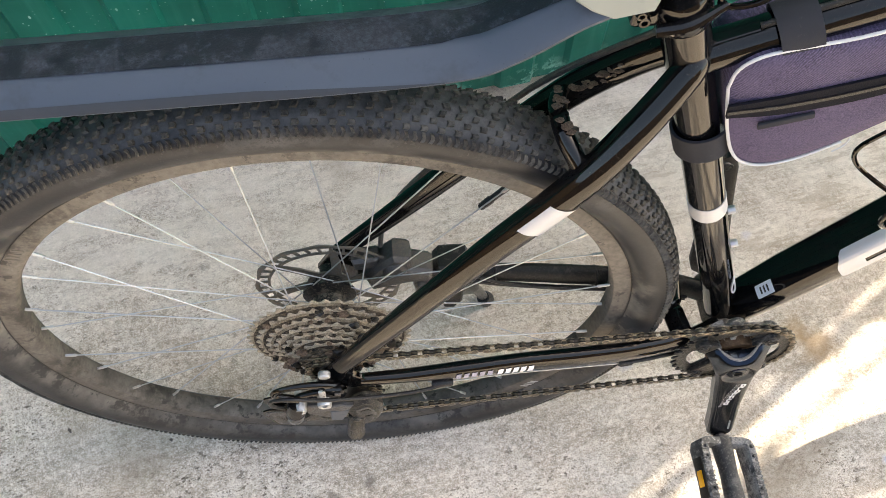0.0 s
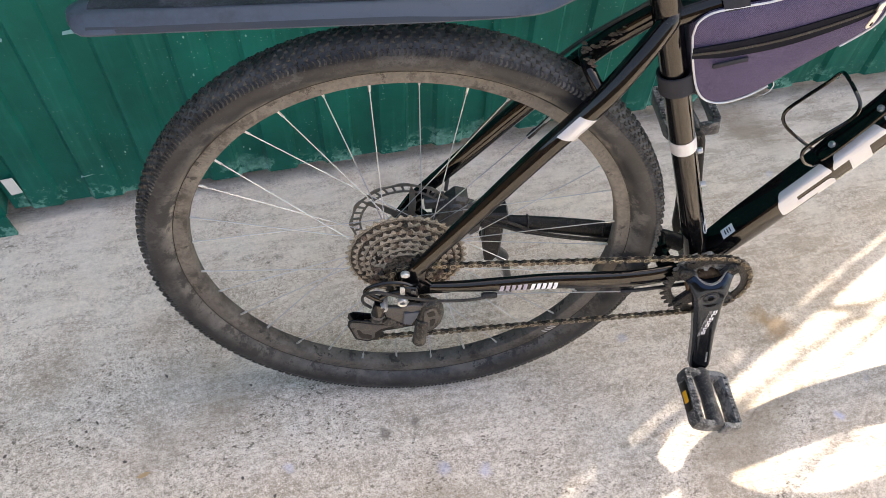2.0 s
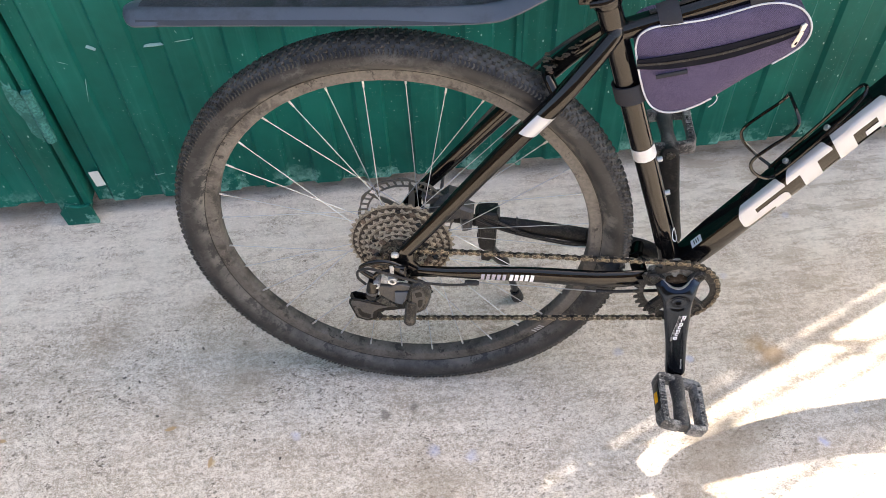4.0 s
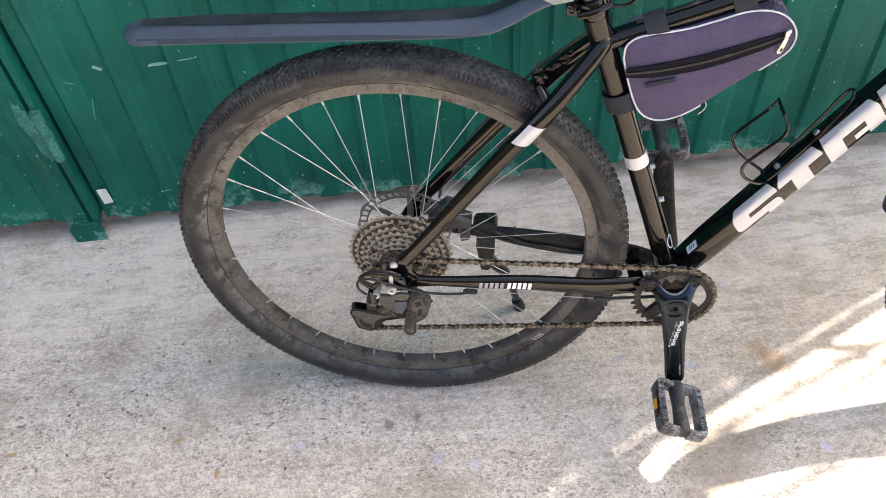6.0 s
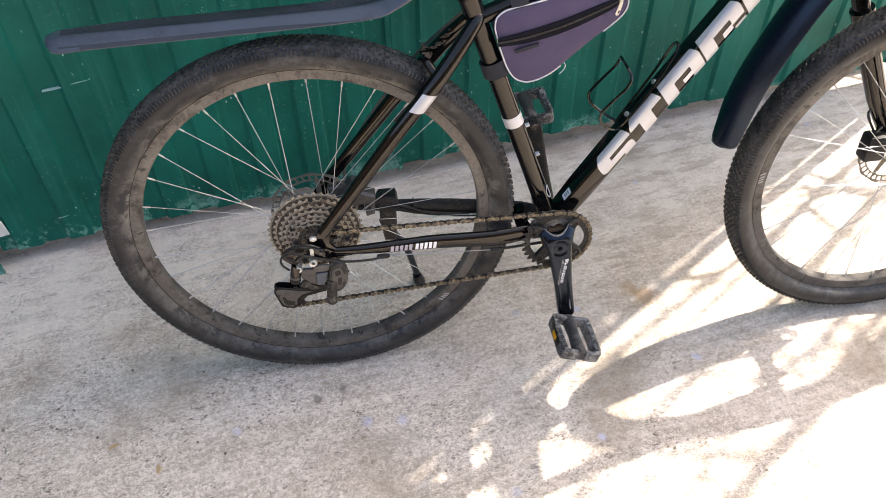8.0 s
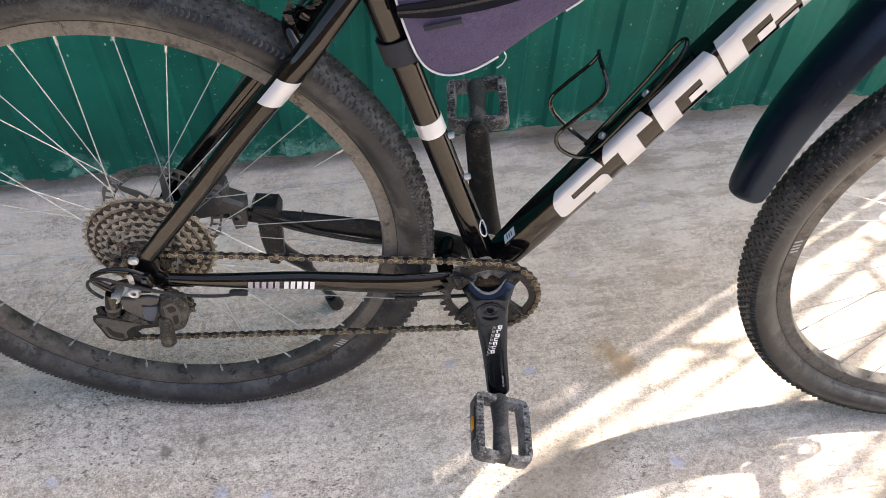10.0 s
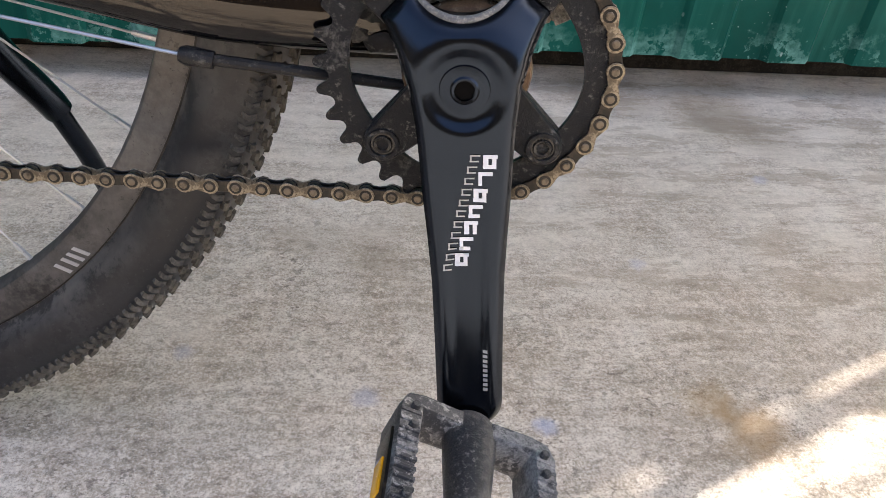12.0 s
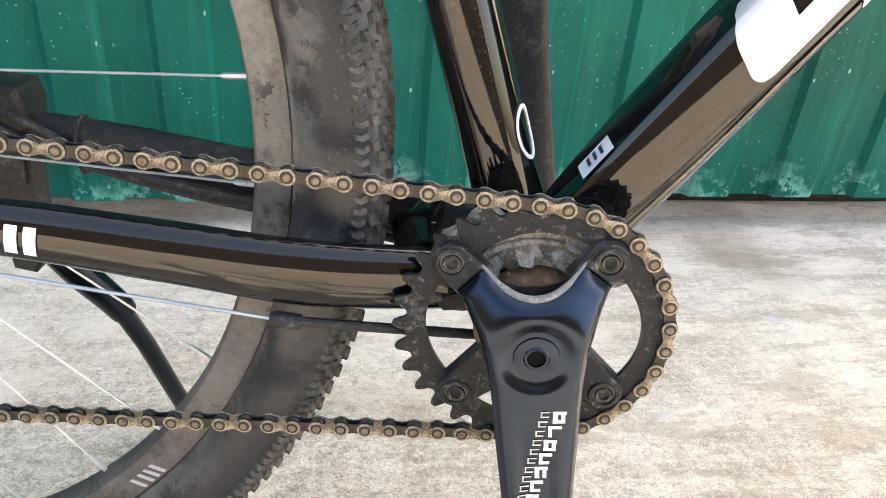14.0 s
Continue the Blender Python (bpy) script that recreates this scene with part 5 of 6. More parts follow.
for k in range(34):
    t = crumbs.random()
    u, v, w = 0.228 + 0.030 * t, 0.040 - 0.010 * t, 0.655 + 0.036 * t
    if k % 3 == 0:
        u, v, w = 0.214, 0.030 - 0.05 * t, 0.672
    lump(bridge, (u + crumbs.uniform(-0.004, 0.004), v - 0.010 + crumbs.uniform(-0.003, 0.003), w + 0.008 + crumbs.uniform(-0.003, 0.003)), crumbs.uniform(0.0014, 0.0032), 170 + k, M_REDMUD, (1.5, 1.0, 0.5))
for k, (u, w) in enumerate(((0.381, 0.309), (0.390, 0.302), (0.396, 0.311), (0.372, 0.304), (0.404, 0.298))):
    lump(right_stay, (u, -0.0430 + 0.09 * (u - 0.372), w), 0.0055, 90 + k, M_RING, (1.5, 0.35, 0.8))

# chainring and crank, in a frame on the bottom bracket's axis
RING_V = -0.0500
NT = 32
RP = 0.0127 / (2 * math.sin(math.pi / NT)) * 0.998
b = bmesh.new()
n = NT * 12
ringv = []
for i in range(n):
    a = 2 * math.pi * (i + 3) / n
    ro = RP + (0.0034, 0.0035, 0.0027, 0.0003, -0.0021, -0.0031, -0.0034, -0.0034, -0.0031, -0.0019, 0.0006, 0.0026)[i % 12]
    ri = 0.0505 + 0.0014 * math.cos(4 * a + 0.3)
    taper = 0.0006 if i % 12 in (0, 1) else 0.0
    ringv.append([b.verts.new((BB.x + q * math.cos(a), v, BB.z + q * math.sin(a))) for q, v in
                  ((ri, RING_V + 0.0015), (RP - 0.005, RING_V + 0.0015), (ro, RING_V + 0.0010 - taper), (ro, RING_V - 0.0010 + taper), (RP - 0.005, RING_V - 0.0015), (ri, RING_V - 0.0015))])
for i in range(n):
    p, q = ringv[i], ringv[(i + 1) % n]
    for j in range(6):
        b.faces.new((p[j], p[(j + 1) % 6], q[(j + 1) % 6], q[j]))
chainring = part("chainring", b, M_RING, bike, "black narrow-wide chainring with worn dusty teeth")
BOLTS = [(0.400, 0.3295), (0.4710, 0.3365), (0.4080, 0.2575), (0.4800, 0.2640)]
for bu, bw in BOLTS:
    d = Vector((bu - BB.x, 0, bw - BB.z)).normalized()
    t = Vector((-d.z, 0, d.x))
    b = bmesh.new()
    c = Vector((bu, 0, bw))
    # tab of the ring and the ear of the spider
    for v0, v1, f in ((RING_V + 0.0013, RING_V - 0.0013, 1.1), (RING_V - 0.0016, RING_V - 0.0080, 1.0)):
        out_l = [c + d * (0.0090 * f * math.cos(a)) + t * (0.0090 * f * math.sin(a)) for a in [radians(-90 + 18 * i) for i in range(11)]]
        deep, broad = (0.0180, 0.0098) if bw > BB.z else (0.028, 0.0125)
        out_l += [c - d * deep + t * broad, c - d * deep - t * broad]
        prism(b, [(p.x, p.z) for p in out_l], v0, v1, 0.0009)
    part("spider_ear", b, M_RING, chainring)
    b = bmesh.new()
    lathe(b, [(0.0054, RING_V - 0.0078), (0.0058, RING_V - 0.0092), (0.0074, RING_V - 0.0092), (0.0079, RING_V - 0.0076)], 28, (bu, 0, bw))
    part("bolt_seat", b, M_RING, chainring)
    b = bmesh.new()
    lathe(b, [(0.0001, RING_V - 0.0045), (0.0028, RING_V - 0.0045), (0.0028, RING_V - 0.0088), (0.0040, RING_V - 0.0092), (0.0046, RING_V - 0.0082), (0.0056, RING_V - 0.0081)], 28, (bu, 0, bw))
    # near-black disc that paints the shade inside the bolt's hole
    part_hole = bmesh.new()
    lathe(part_hole, [(0.0001, RING_V - 0.0052), (0.0027, RING_V - 0.0052), (0.0030, RING_V - 0.0046)], 20, (bu, 0, bw))
    part("bolt_hole", part_hole, M_HOLE_SHADE, chainring)
    part("chainring_bolt", b, M_BOLT, chainring, "worn steel chainring bolt in a dusty recess")


def moulded(name, inside, height, back, lo, hi, cell=0.0011):
    """A solid with a free outline and a relief front: inside(x, y) < 0 within the outline, height(x, y, depth) the front's v."""
    b_ = bmesh.new()
    nx, ny = int((hi[0] - lo[0]) / cell), int((hi[1] - lo[1]) / cell)
    val = [[inside(lo[0] + i * cell, lo[1] + j * cell) for j in range(ny + 1)] for i in range(nx + 1)]
    verts, backs = {}, {}

    def vert(i, j):
        if (i, j) in verts:
            return verts[i, j]
        x, y = lo[0] + i * cell, lo[1] + j * cell
        d = val[i][j]
        if d > -cell * 0.9:
            for _ in range(3):
                e = 1e-5
                gx, gy = (inside(x + e, y) - d) / e, (inside(x, y + e) - d) / e
                g2 = max(1e-4, gx * gx + gy * gy)
                x, y = x - d * gx / g2, y - d * gy / g2
                d = inside(x, y)
            d = 0.0
        verts[i, j] = b_.verts.new((BB.x + x, height(x, y, -d), BB.z + y))
        if d == 0.0:
            backs[i, j] = b_.verts.new((BB.x + x, back(x, y), BB.z + y))
        return verts[i, j]

    for i in range(nx):
        for j in range(ny):
            if max(val[i][j], val[i + 1][j], val[i][j + 1], val[i + 1][j + 1]) < cell * 0.9:
                b_.faces.new((vert(i, j), vert(i + 1, j), vert(i + 1, j + 1), vert(i, j + 1)))
    keys = {v: k for k, v in verts.items()}
    for e in [e for e in b_.edges if len(e.link_faces) == 1]:
        k0, k1 = keys[e.verts[0]], keys[e.verts[1]]
        for k in (k0, k1):
            if k not in backs:
                c_ = verts[k].co
                backs[k] = b_.verts.new((c_.x, back(c_.x - BB.x, c_.z - BB.z), c_.z))
        b_.faces.new((verts[k0], verts[k1], backs[k1], backs[k0]))
    return b_


ARM_END = Vector((0.0218, -0.1700))
ARM_AX = ARM_END.normalized()
LOBES = [Vector((u - BB.x, w - BB.z)) for u, w in BOLTS[:2]]


def smin(a, b_, k):
    h = max(k - abs(a - b_), 0.0) / k
    return min(a, b_) - h * h * k * 0.25


def crank_outline(x, y):
    p = Vector((x, y))
    s = p.dot(ARM_AX)
    c_ = abs(p.x * ARM_AX.y - p.y * ARM_AX.x)
    half = float(np.interp(s, [-0.045, -0.030, -0.014, 0, 0.016, 0.032, 0.05, 0.07, 0.09, 0.12, 0.17], [0.0460, 0.0368, 0.0285, 0.0236, 0.0214, 0.0204, 0.0195, 0.0180, 0.0168, 0.0163, 0.0160]))
    d = c_ - half if s < 0.156 else (p - ARM_AX * 0.156).length - 0.0160
    for lob in LOBES:
        d = max(d, p.dot(lob / lob.length) - 0.0436)
    # the rounded notch between the two lobes
    return -smin(-d, (p + ARM_AX * 0.0562).length - 0.0287, 0.004)


def ease(a, lo, hi):
    t = min(1.0, max(0.0, (a - lo) / (hi - lo)))
    return t * t * (3 - 2 * t)


def crank_front(x, y, depth):
    p = Vector((x, y))
    s = p.dot(ARM_AX)
    r = p.length
    v = float(np.interp(s, [-0.03, 0.0, 0.03, 0.06, 0.09, 0.125, 0.155, 0.172], [0.0768, 0.0775, 0.0792, 0.0822, 0.0862, 0.0917, 0.0957, 0.0970]))
    side_ = p.x * ARM_AX.y - p.y * ARM_AX.x
    v -= 0.0150 * ease(r, 0.020, 0.047) * (1 - ease(s, -0.010, 0.014))
    v -= 0.0024 * (1 - ease(r, 0.0125, 0.0195))
    v -= 0.0009 * ease(s, 0.03, 0.06) * (1 - ease(abs(side_), 0.006, 0.010)) * (1 - ease(s, 0.12, 0.16))
    edge = min(depth, 0.0055) / 0.0055
    v -= 0.0042 * (1 - edge) ** 2
    return -v


crank = part("crank", moulded("crank", crank_outline, crank_front, lambda x, y: -0.0590 - (0.022 * max(0.0, Vector((x, y)).dot(ARM_AX)) / 0.17), (-0.048, -0.186), (0.052, 0.056)), M_SATIN, bike, "satin black crank arm with worn white print")
# the notch's rim, rubbed and dusty, with the highlight it catches painted pale
b = bmesh.new()
pts = []
for i in range(25):
    a = radians(-54 + 108 * i / 24)
    d = Vector((ARM_AX.x * math.cos(a) - ARM_AX.y * math.sin(a), ARM_AX.x * math.sin(a) + ARM_AX.y * math.cos(a)))
    q = -ARM_AX * 0.0562 + d * 0.0291
    pts.append((BB.x + q.x, crank_front(q.x, q.y, 0.0006) + 0.0012, BB.z + q.y))
tube(b, pts, (0.0006, 0.0018, 0.0021, 0.0018, 0.0006), seg=10)
part("lit_rim", b, M_LIT_EDGE, crank, "dusty rubbed rim with a painted highlight")
b = bmesh.new()
lathe(b, [(0.0043, -0.0752), (0.0044, -0.0766), (0.0054, -0.0768), (0.0062, -0.0760), (0.0085, -0.0759), (0.0104, -0.0757), (0.0110, -0.0745)], 40, BB)
part("crank_bolt", b, M_SATIN, crank, "recessed dark crank bolt")

# flat black hexagon laid on the crank, painting the socket's shade
b = bmesh.new()
hexa = [(0.0047 * math.cos(math.pi / 3 * i + 0.3), 0.0047 * math.sin(math.pi / 3 * i + 0.3)) for i in range(6)]
prism(b, [(BB.x + x, BB.z + y) for x, y in hexa], -0.0745, -0.0757, 0.0003)
part("socket", b, M_HOLE_SHADE, crank, "flat black hexagon standing for the socket's shade")


def arm_point(s, x, lift):
    axis = Vector((ARM_AX.x, 0, ARM_AX.y))
    lat_ = Vector((-axis.z, 0, axis.x))
    q = axis * s + lat_ * x
    v = crank_front(q.x, q.z, 0.0055)
    return BB + q + Vector((0, v - lift, 0))


def arm_bar(s0, s1, x0, x1, material, lean=0.0, label=""):
    b_ = bmesh.new()
    q = [b_.verts.new(arm_point(s, x + lean * (s - s0), 0.0004)) for s, x in ((s0, x0), (s1, x0), (s1, x1), (s0, x1))]
    b_.faces.new(q)
    part("print_bar", b_, material, crank, label)


# slanting rows of print along the arm
for i in range(7):
    s = 0.0275 + i * 0.0078
    x = 0.0137 - (s - 0.0275) * 0.278
    arm_bar(s, s + 0.0018, x - 0.0052, x, M_WHITE)
    if i % 3 != 1:
        arm_bar(s + 0.0046, s + 0.0064, x - 0.0064, x - 0.0014, M_WHITE)
    arm_bar(s, s + 0.0064, x - 0.0062, x - 0.0040 - 0.0006 * (i % 2), M_WHITE)
    if i % 2 == 0:
        arm_bar(s, s + 0.0064, x - 0.0024, x - 0.0006, M_WHITE)
for i in range(11):
    s = 0.0275 + i * 0.0052
    x = 0.0062 - (s - 0.0275) * 0.245
    arm_bar(s, s + 0.0007, x - 0.0040, x, M_PALE)
    arm_bar(s + 0.0026, s + 0.0033, x - 0.0046, x - 0.0006, M_PALE)
    arm_bar(s, s + 0.0033, x - 0.0044, x - 0.0037, M_PALE)
for i in range(9):
    s = 0.1240 + i * 0.0026
    arm_bar(s, s + 0.0017, 0.0068, 0.0090, M_PALE)

left = bmesh.new()
axis = Vector((ARM_AX.x, 0, ARM_AX.y))
pth = [BB - axis * s + Vector((0, 0.066 + 0.030 * max(0, s) / 0.17, 0)) for s in (-0.018, -0.008, 0.01, 0.04, 0.10, 0.158, 0.170, 0.176)]
sweep(left, pth, round_rect(2, 2, 0.6, 3), (0.0065, 0.0075, 0.0080, 0.0075, 0.0070, 0.0065, 0.006, 0.005), (0.010, 0.019, 0.022, 0.0195, 0.0168, 0.0160, 0.0135, 0.007))
left_crank = part("crank", left, M_LEFT, bike, "dusty black crank arm pointing up")
b = bmesh.new()
end_ = BB - axis * 0.163 + Vector((0, 0.0885, 0))
lathe(b, [(0.0001, -0.0012), (0.0060, -0.0012), (0.0066, 0.0), (0.0085, 0.0), (0.0090, 0.0020)], 20, end_)
part("axle_end", b, M_BOLT, left_crank)


def pedal(centre, sgn, turn, label):
    """A platform pedal: a spindle barrel, a caged frame with windows, side reflectors. sgn: -1 to the right of the bike."""
    at = Matrix.Translation(centre) @ pose(0, 0, 0, 0, turn, 0)
    b_ = bmesh.new()
    L0, L1 = 0.006 * sgn, 0.100 * sgn
    tube(b_, ((0, -0.012 * sgn, 0), (0, 0.006 * sgn, 0)), 0.0070, seg=14, side=(1, 0, 0))
    tube(b_, ((0, 0.002 * sgn, 0), (0, 0.010 * sgn, 0), (0, 0.05 * sgn, 0), (0, 0.092 * sgn, 0), (0, 0.103 * sgn, 0)), (0.0120, 0.0140, 0.0105, 0.0135, 0.0120), (0.0100, 0.0125, 0.0115, 0.0125, 0.0100), seg=18, side=(1, 0, 0))
    root = part("pedal", b_, M_PEDAL, bike, label, at)
    for e in (-1, 1):
        # long side rails, joined to the barrel at both ends
        b_ = bmesh.new()
        sweep(b_, [Vector(p) for p in ((e * 0.008, L0 + 0.004 * sgn, 0), (e * 0.028, L0 + 0.004 * sgn, 0), (e * 0.0335, L0 + 0.0062 * sgn, 0), (e * 0.0352, L0 + 0.012 * sgn, 0), (e * 0.0356, 0.053 * sgn, 0), (e * 0.0354, L1 - 0.007 * sgn, 0), (e * 0.0340, L1 - 0.0012 * sgn, 0), (e * 0.028, L1 + 0.001 * sgn, 0), (e * 0.008, L1 + 0.001 * sgn, 0))], round_rect(2, 2, 0.18, 1), (0.0100, 0.0108, 0.0120, 0.0125, 0.0110, 0.0125, 0.0120, 0.0105, 0.0100), (0.0050, 0.0050, 0.0056, 0.0062, 0.0056, 0.0062, 0.0056, 0.0050, 0.0050), side=(0, 0, 1))
        # ribs that key the sole, along the rail
        for k in range(13):
            y_ = (0.020 + 0.0056 * k) * sgn
            box(b_, (e * 0.0352 - 0.0052, min(y_, y_ + 0.0022 * sgn), 0.0100), (e * 0.0352 + 0.0050, max(y_, y_ + 0.0022 * sgn), 0.0131), 0.0005)
        part("cage", b_, M_PEDAL_WORN, root, "rubbed grey cage rail")
        for y in (0.018, 0.030, 0.070, 0.094):
            b_ = bmesh.new()
            bolt(b_, (e * 0.0340, y * sgn, 0.0120), (0, 0, 1), 0.0023, 0.0034, False)
            part("stud", b_, M_PEDAL, root)
        if sgn > 0:
            continue
        b_ = bmesh.new()
        box(b_, (e * 0.0416 - 0.0012, min(0.030 * sgn, 0.080 * sgn), -0.0085), (e * 0.0416 + 0.0012, max(0.030 * sgn, 0.080 * sgn), 0.0085), 0.0008)
        recess = part("reflector_frame", b_, M_GREASE, root)
        b_ = bmesh.new()
        box(b_, (e * 0.0431 - 0.0008, min(0.046 * sgn, 0.066 * sgn), -0.0045), (e * 0.0431 + 0.0008, max(0.046 * sgn, 0.066 * sgn), 0.0045), 0.0006)
        part("reflector", b_, M_AMBER, recess, "amber reflector")
    return root


pedal(BB + Vector((ARM_AX.x, 0, ARM_AX.y)) * 0.1665 + Vector((0, -0.0960, 0)), -1, 20, "scuffed black platform pedal with an amber reflector")
pedal(BB - axis * 0.163 + Vector((0.003, 0.1010, 0)), 1, -8, "dusty black platform pedal")

# chain: one closed line round ring, cog and pulleys, then link by link
COG_R = 0.0226
UP_P, LOW_P = Vector((0.025, -0.058, 0.279)), Vector((-0.060, -0.058, 0.2265))
PUL_R = 0.0205
def arc_pts(c, r, a0, a1, v0, v1, n=24):
    return [Vector((c.x + r * math.cos(radians(a0 + (a1 - a0) * i / n)), v0 + (v1 - v0) * i / n, c.z + r * math.sin(radians(a0 + (a1 - a0) * i / n)))) for i in range(n + 1)]
RV = -0.058
loop = arc_pts(BB, RP, -84, 89, RING_V, RING_V)
loop += arc_pts(HUB, COG_R, 92, 268, RV, RV)
loop += arc_pts(UP_P, PUL_R, 70, -70, RV, RV)
loop += arc_pts(LOW_P, PUL_R, 100, 270, RV, RV)
loop.append(loop[0].copy())
cum = [0.0]
for p, q in zip(loop, loop[1:]):
    cum.append(cum[-1] + (q - p).length)
count = int(round(cum[-1] / 0.0124 / 2)) * 2
pitch = cum[-1] / count
def chain_at(s):
    s = s % cum[-1]
    i = max(0, min(len(cum) - 2, int(np.searchsorted(cum, s)) - 1))
    f = (s - cum[i]) / max(1e-9, cum[i + 1] - cum[i])
    return loop[i].lerp(loop[i + 1], f)
joints = [chain_at(i * pitch + 0.002) for i in range(count)]


def link_mesh(name, v_list, thick, wide, waist, material, eyes):
    """A pair of figure-of-eight plates, along +x from pin to pin."""
    b_ = bmesh.new()
    for v in v_list:
        out_l = []
        for i in range(9):
            a = radians(-125 + 250 * i / 8)
            out_l.append((pitch + wide * math.cos(a), wide * math.sin(a)))
        out_l.append((pitch / 2, waist))
        for i in range(9):
            a = radians(55 + 250 * i / 8)
            out_l.append((wide * math.cos(a), wide * math.sin(a)))
        out_l.append((pitch / 2, -waist))
        prism(b_, out_l, v, v + (thick if v > 0 else -thick), 0.00025)
    first = len(b_.faces)
    if eyes:
        for x in (0, pitch):
            lathe(b_, [(0.0012, -0.0034), (0.0016, -0.00345), (0.0030, -0.00345), (0.0031, -0.0030)], 14, (x, 0, 0))
    b_.faces.ensure_lookup_table()
    for f in b_.faces[first:]:
        f.material_index = 1
    me = bpy.data.meshes.new(name)
    bmesh.ops.recalc_face_normals(b_, faces=b_.faces)
    b_.to_mesh(me)
    b_.free()
    me.materials.append(material)
    me.materials.append(M_GREASE)
    return me


OUTER = link_mesh("outer_link", (-0.0024, 0.0024), 0.0009, 0.0042, 0.0022, M_PLATE, True)
INNER = link_mesh("inner_link", (-0.0012, 0.0012), 0.0010, 0.0041, 0.0028, M_GREASE, False)
b = bmesh.new()
for p in joints:
    tube(b, (p + Vector((0, -0.0040, 0)), p + Vector((0, -0.0037, 0)), p + Vector((0, 0.0037, 0))), (0.0015, 0.0019, 0.0019), seg=10, side=(1, 0, 0))
    tube(b, (p + Vector((0, -0.0012, 0)), p + Vector((0, 0.0012, 0))), 0.0038, seg=10, side=(1, 0, 0))
chain = part("chain", b, M_PIN, bike, "greasy chain with bronze outer plates")
for i, p in enumerate(joints):
    q = joints[(i + 1) % count]
    d = q - p
    at = Matrix.Translation(p) @ Matrix.Rotation(-math.atan2(d.z, d.x), 4, "Y") @ Matrix.Rotation(math.atan2(d.y, math.hypot(d.x, d.z)), 4, "Z")
    shared("outer_link" if i % 2 else "inner_link", OUTER if i % 2 else INNER, chain, at)

# rear derailleur
def plate(name, pts, v0, v1, material, parent, label="", bevel=0.001, smooth=0):
    """A bevelled plate on the bike's right side."""
    b_ = bmesh.new()
    if smooth:
        pts = [(p.x, p.z) for p in smooth_path([(u, 0, w) for u, w in pts] + [(pts[0][0], 0, pts[0][1])], smooth)][:-1]
    prism(b_, pts, v0, v1, bevel)
    return part(name, b_, material, parent, label)


b = bmesh.new()
prism(b, [(-0.012, 0.356), (0.004, 0.350), (0.006, 0.334), (-0.002, 0.320), (-0.014, 0.318), (-0.020, 0.334)], -0.0665, -0.0745, 0.001)
derailleur = part("derailleur", b, M_BLACK, bike, "dusty black rear derailleur with scraped bare metal")
plate("hanger_nut", [(-0.009, 0.375), (-0.002, 0.373), (0.003, 0.376), (0.002, 0.381), (-0.004, 0.383), (-0.009, 0.380)], -0.0700, -0.0775, M_BARE, derailleur, "scraped bright metal", 0.0015, 3)
# swing arm: a dark shell with a hollow in it
b = bmesh.new()
tube(b, [(0.010, -0.078, 0.352), (-0.010, -0.080, 0.366), (-0.034, -0.081, 0.368), (-0.053, -0.081, 0.360), (-0.058, -0.081, 0.350), (-0.050, -0.081, 0.341), (-0.037, -0.081, 0.331)], (0.0045, 0.0040, 0.0032, 0.0030, 0.0034, 0.0042, 0.0050), (0.0060, 0.0052, 0.0040, 0.0036, 0.0040, 0.0052, 0.0060), seg=12, smooth=5)
tube(b, [(0.006, -0.078, 0.346), (-0.012, -0.080, 0.348), (-0.030, -0.081, 0.344), (-0.040, -0.081, 0.334)], (0.0050, 0.0036, 0.0034, 0.0040), seg=12, smooth=5)
prism(b, [(0.012, 0.360), (-0.004, 0.364), (-0.010, 0.350), (-0.004, 0.330), (0.010, 0.330), (0.016, 0.345)], -0.0740, -0.0850, 0.002)
arm = part("swing_arm", b, M_BLACK, derailleur)
plate("scrape", [(-0.011, 0.350), (-0.005, 0.350), (-0.004, 0.362), (-0.006, 0.367), (-0.011, 0.366)], -0.0855, -0.0880, M_BARE, arm, "scraped bright metal", 0.0006)
plate("scrape", [(0.004, 0.352), (0.010, 0.350), (0.011, 0.356), (0.005, 0.358)], -0.0855, -0.0875, M_SCUFF, arm, "", 0.0005)
for u, w, r in ((-0.008, 0.337, 0.0068), (-0.035, 0.325, 0.0060)):
    b = bmesh.new()
    lathe(b, [(0.0001, -0.0860), (r * 0.45, -0.0860), (r * 0.50, -0.0925), (r, -0.0930), (r * 1.12, -0.0905), (r * 1.12, -0.070)], 20, Vector((u, 0, w)))
    part("pivot_bolt", b, M_BARE, derailleur, "bright steel pivot bolt")
b = bmesh.new()
tube(b, ((-0.0385, -0.084, 0.330), (-0.0400, -0.085, 0.322), (-0.0430, -0.086, 0.306), (-0.0450, -0.086, 0.296), (-0.0455, -0.086, 0.293)), (0.0085, 0.0098, 0.0098, 0.0102, 0.0085), seg=18)
barrel_ = part("link_barrel", b, M_BLACK, derailleur)
b = bmesh.new()
tube(b, ((-0.0425, -0.0860, 0.309), (-0.0432, -0.0862, 0.304)), 0.0101, seg=18)
part("groove", b, M_SCUFF, barrel_)
plate("link_plate", [(-0.034, 0.318), (0.004, 0.316), (0.020, 0.300), (0.006, 0.279), (-0.012, 0.279), (-0.032, 0.296)], -0.0780, -0.0850, M_SCUFF, derailleur, "scuffed grey parallelogram link", 0.0018)
plate("link_plate", [(-0.012, 0.326), (0.007, 0.329), (0.020, 0.325), (0.016, 0.316), (0.006, 0.312), (-0.005, 0.315)], -0.0840, -0.0905, M_SCUFF, derailleur, "scraped grey link", 0.0012)
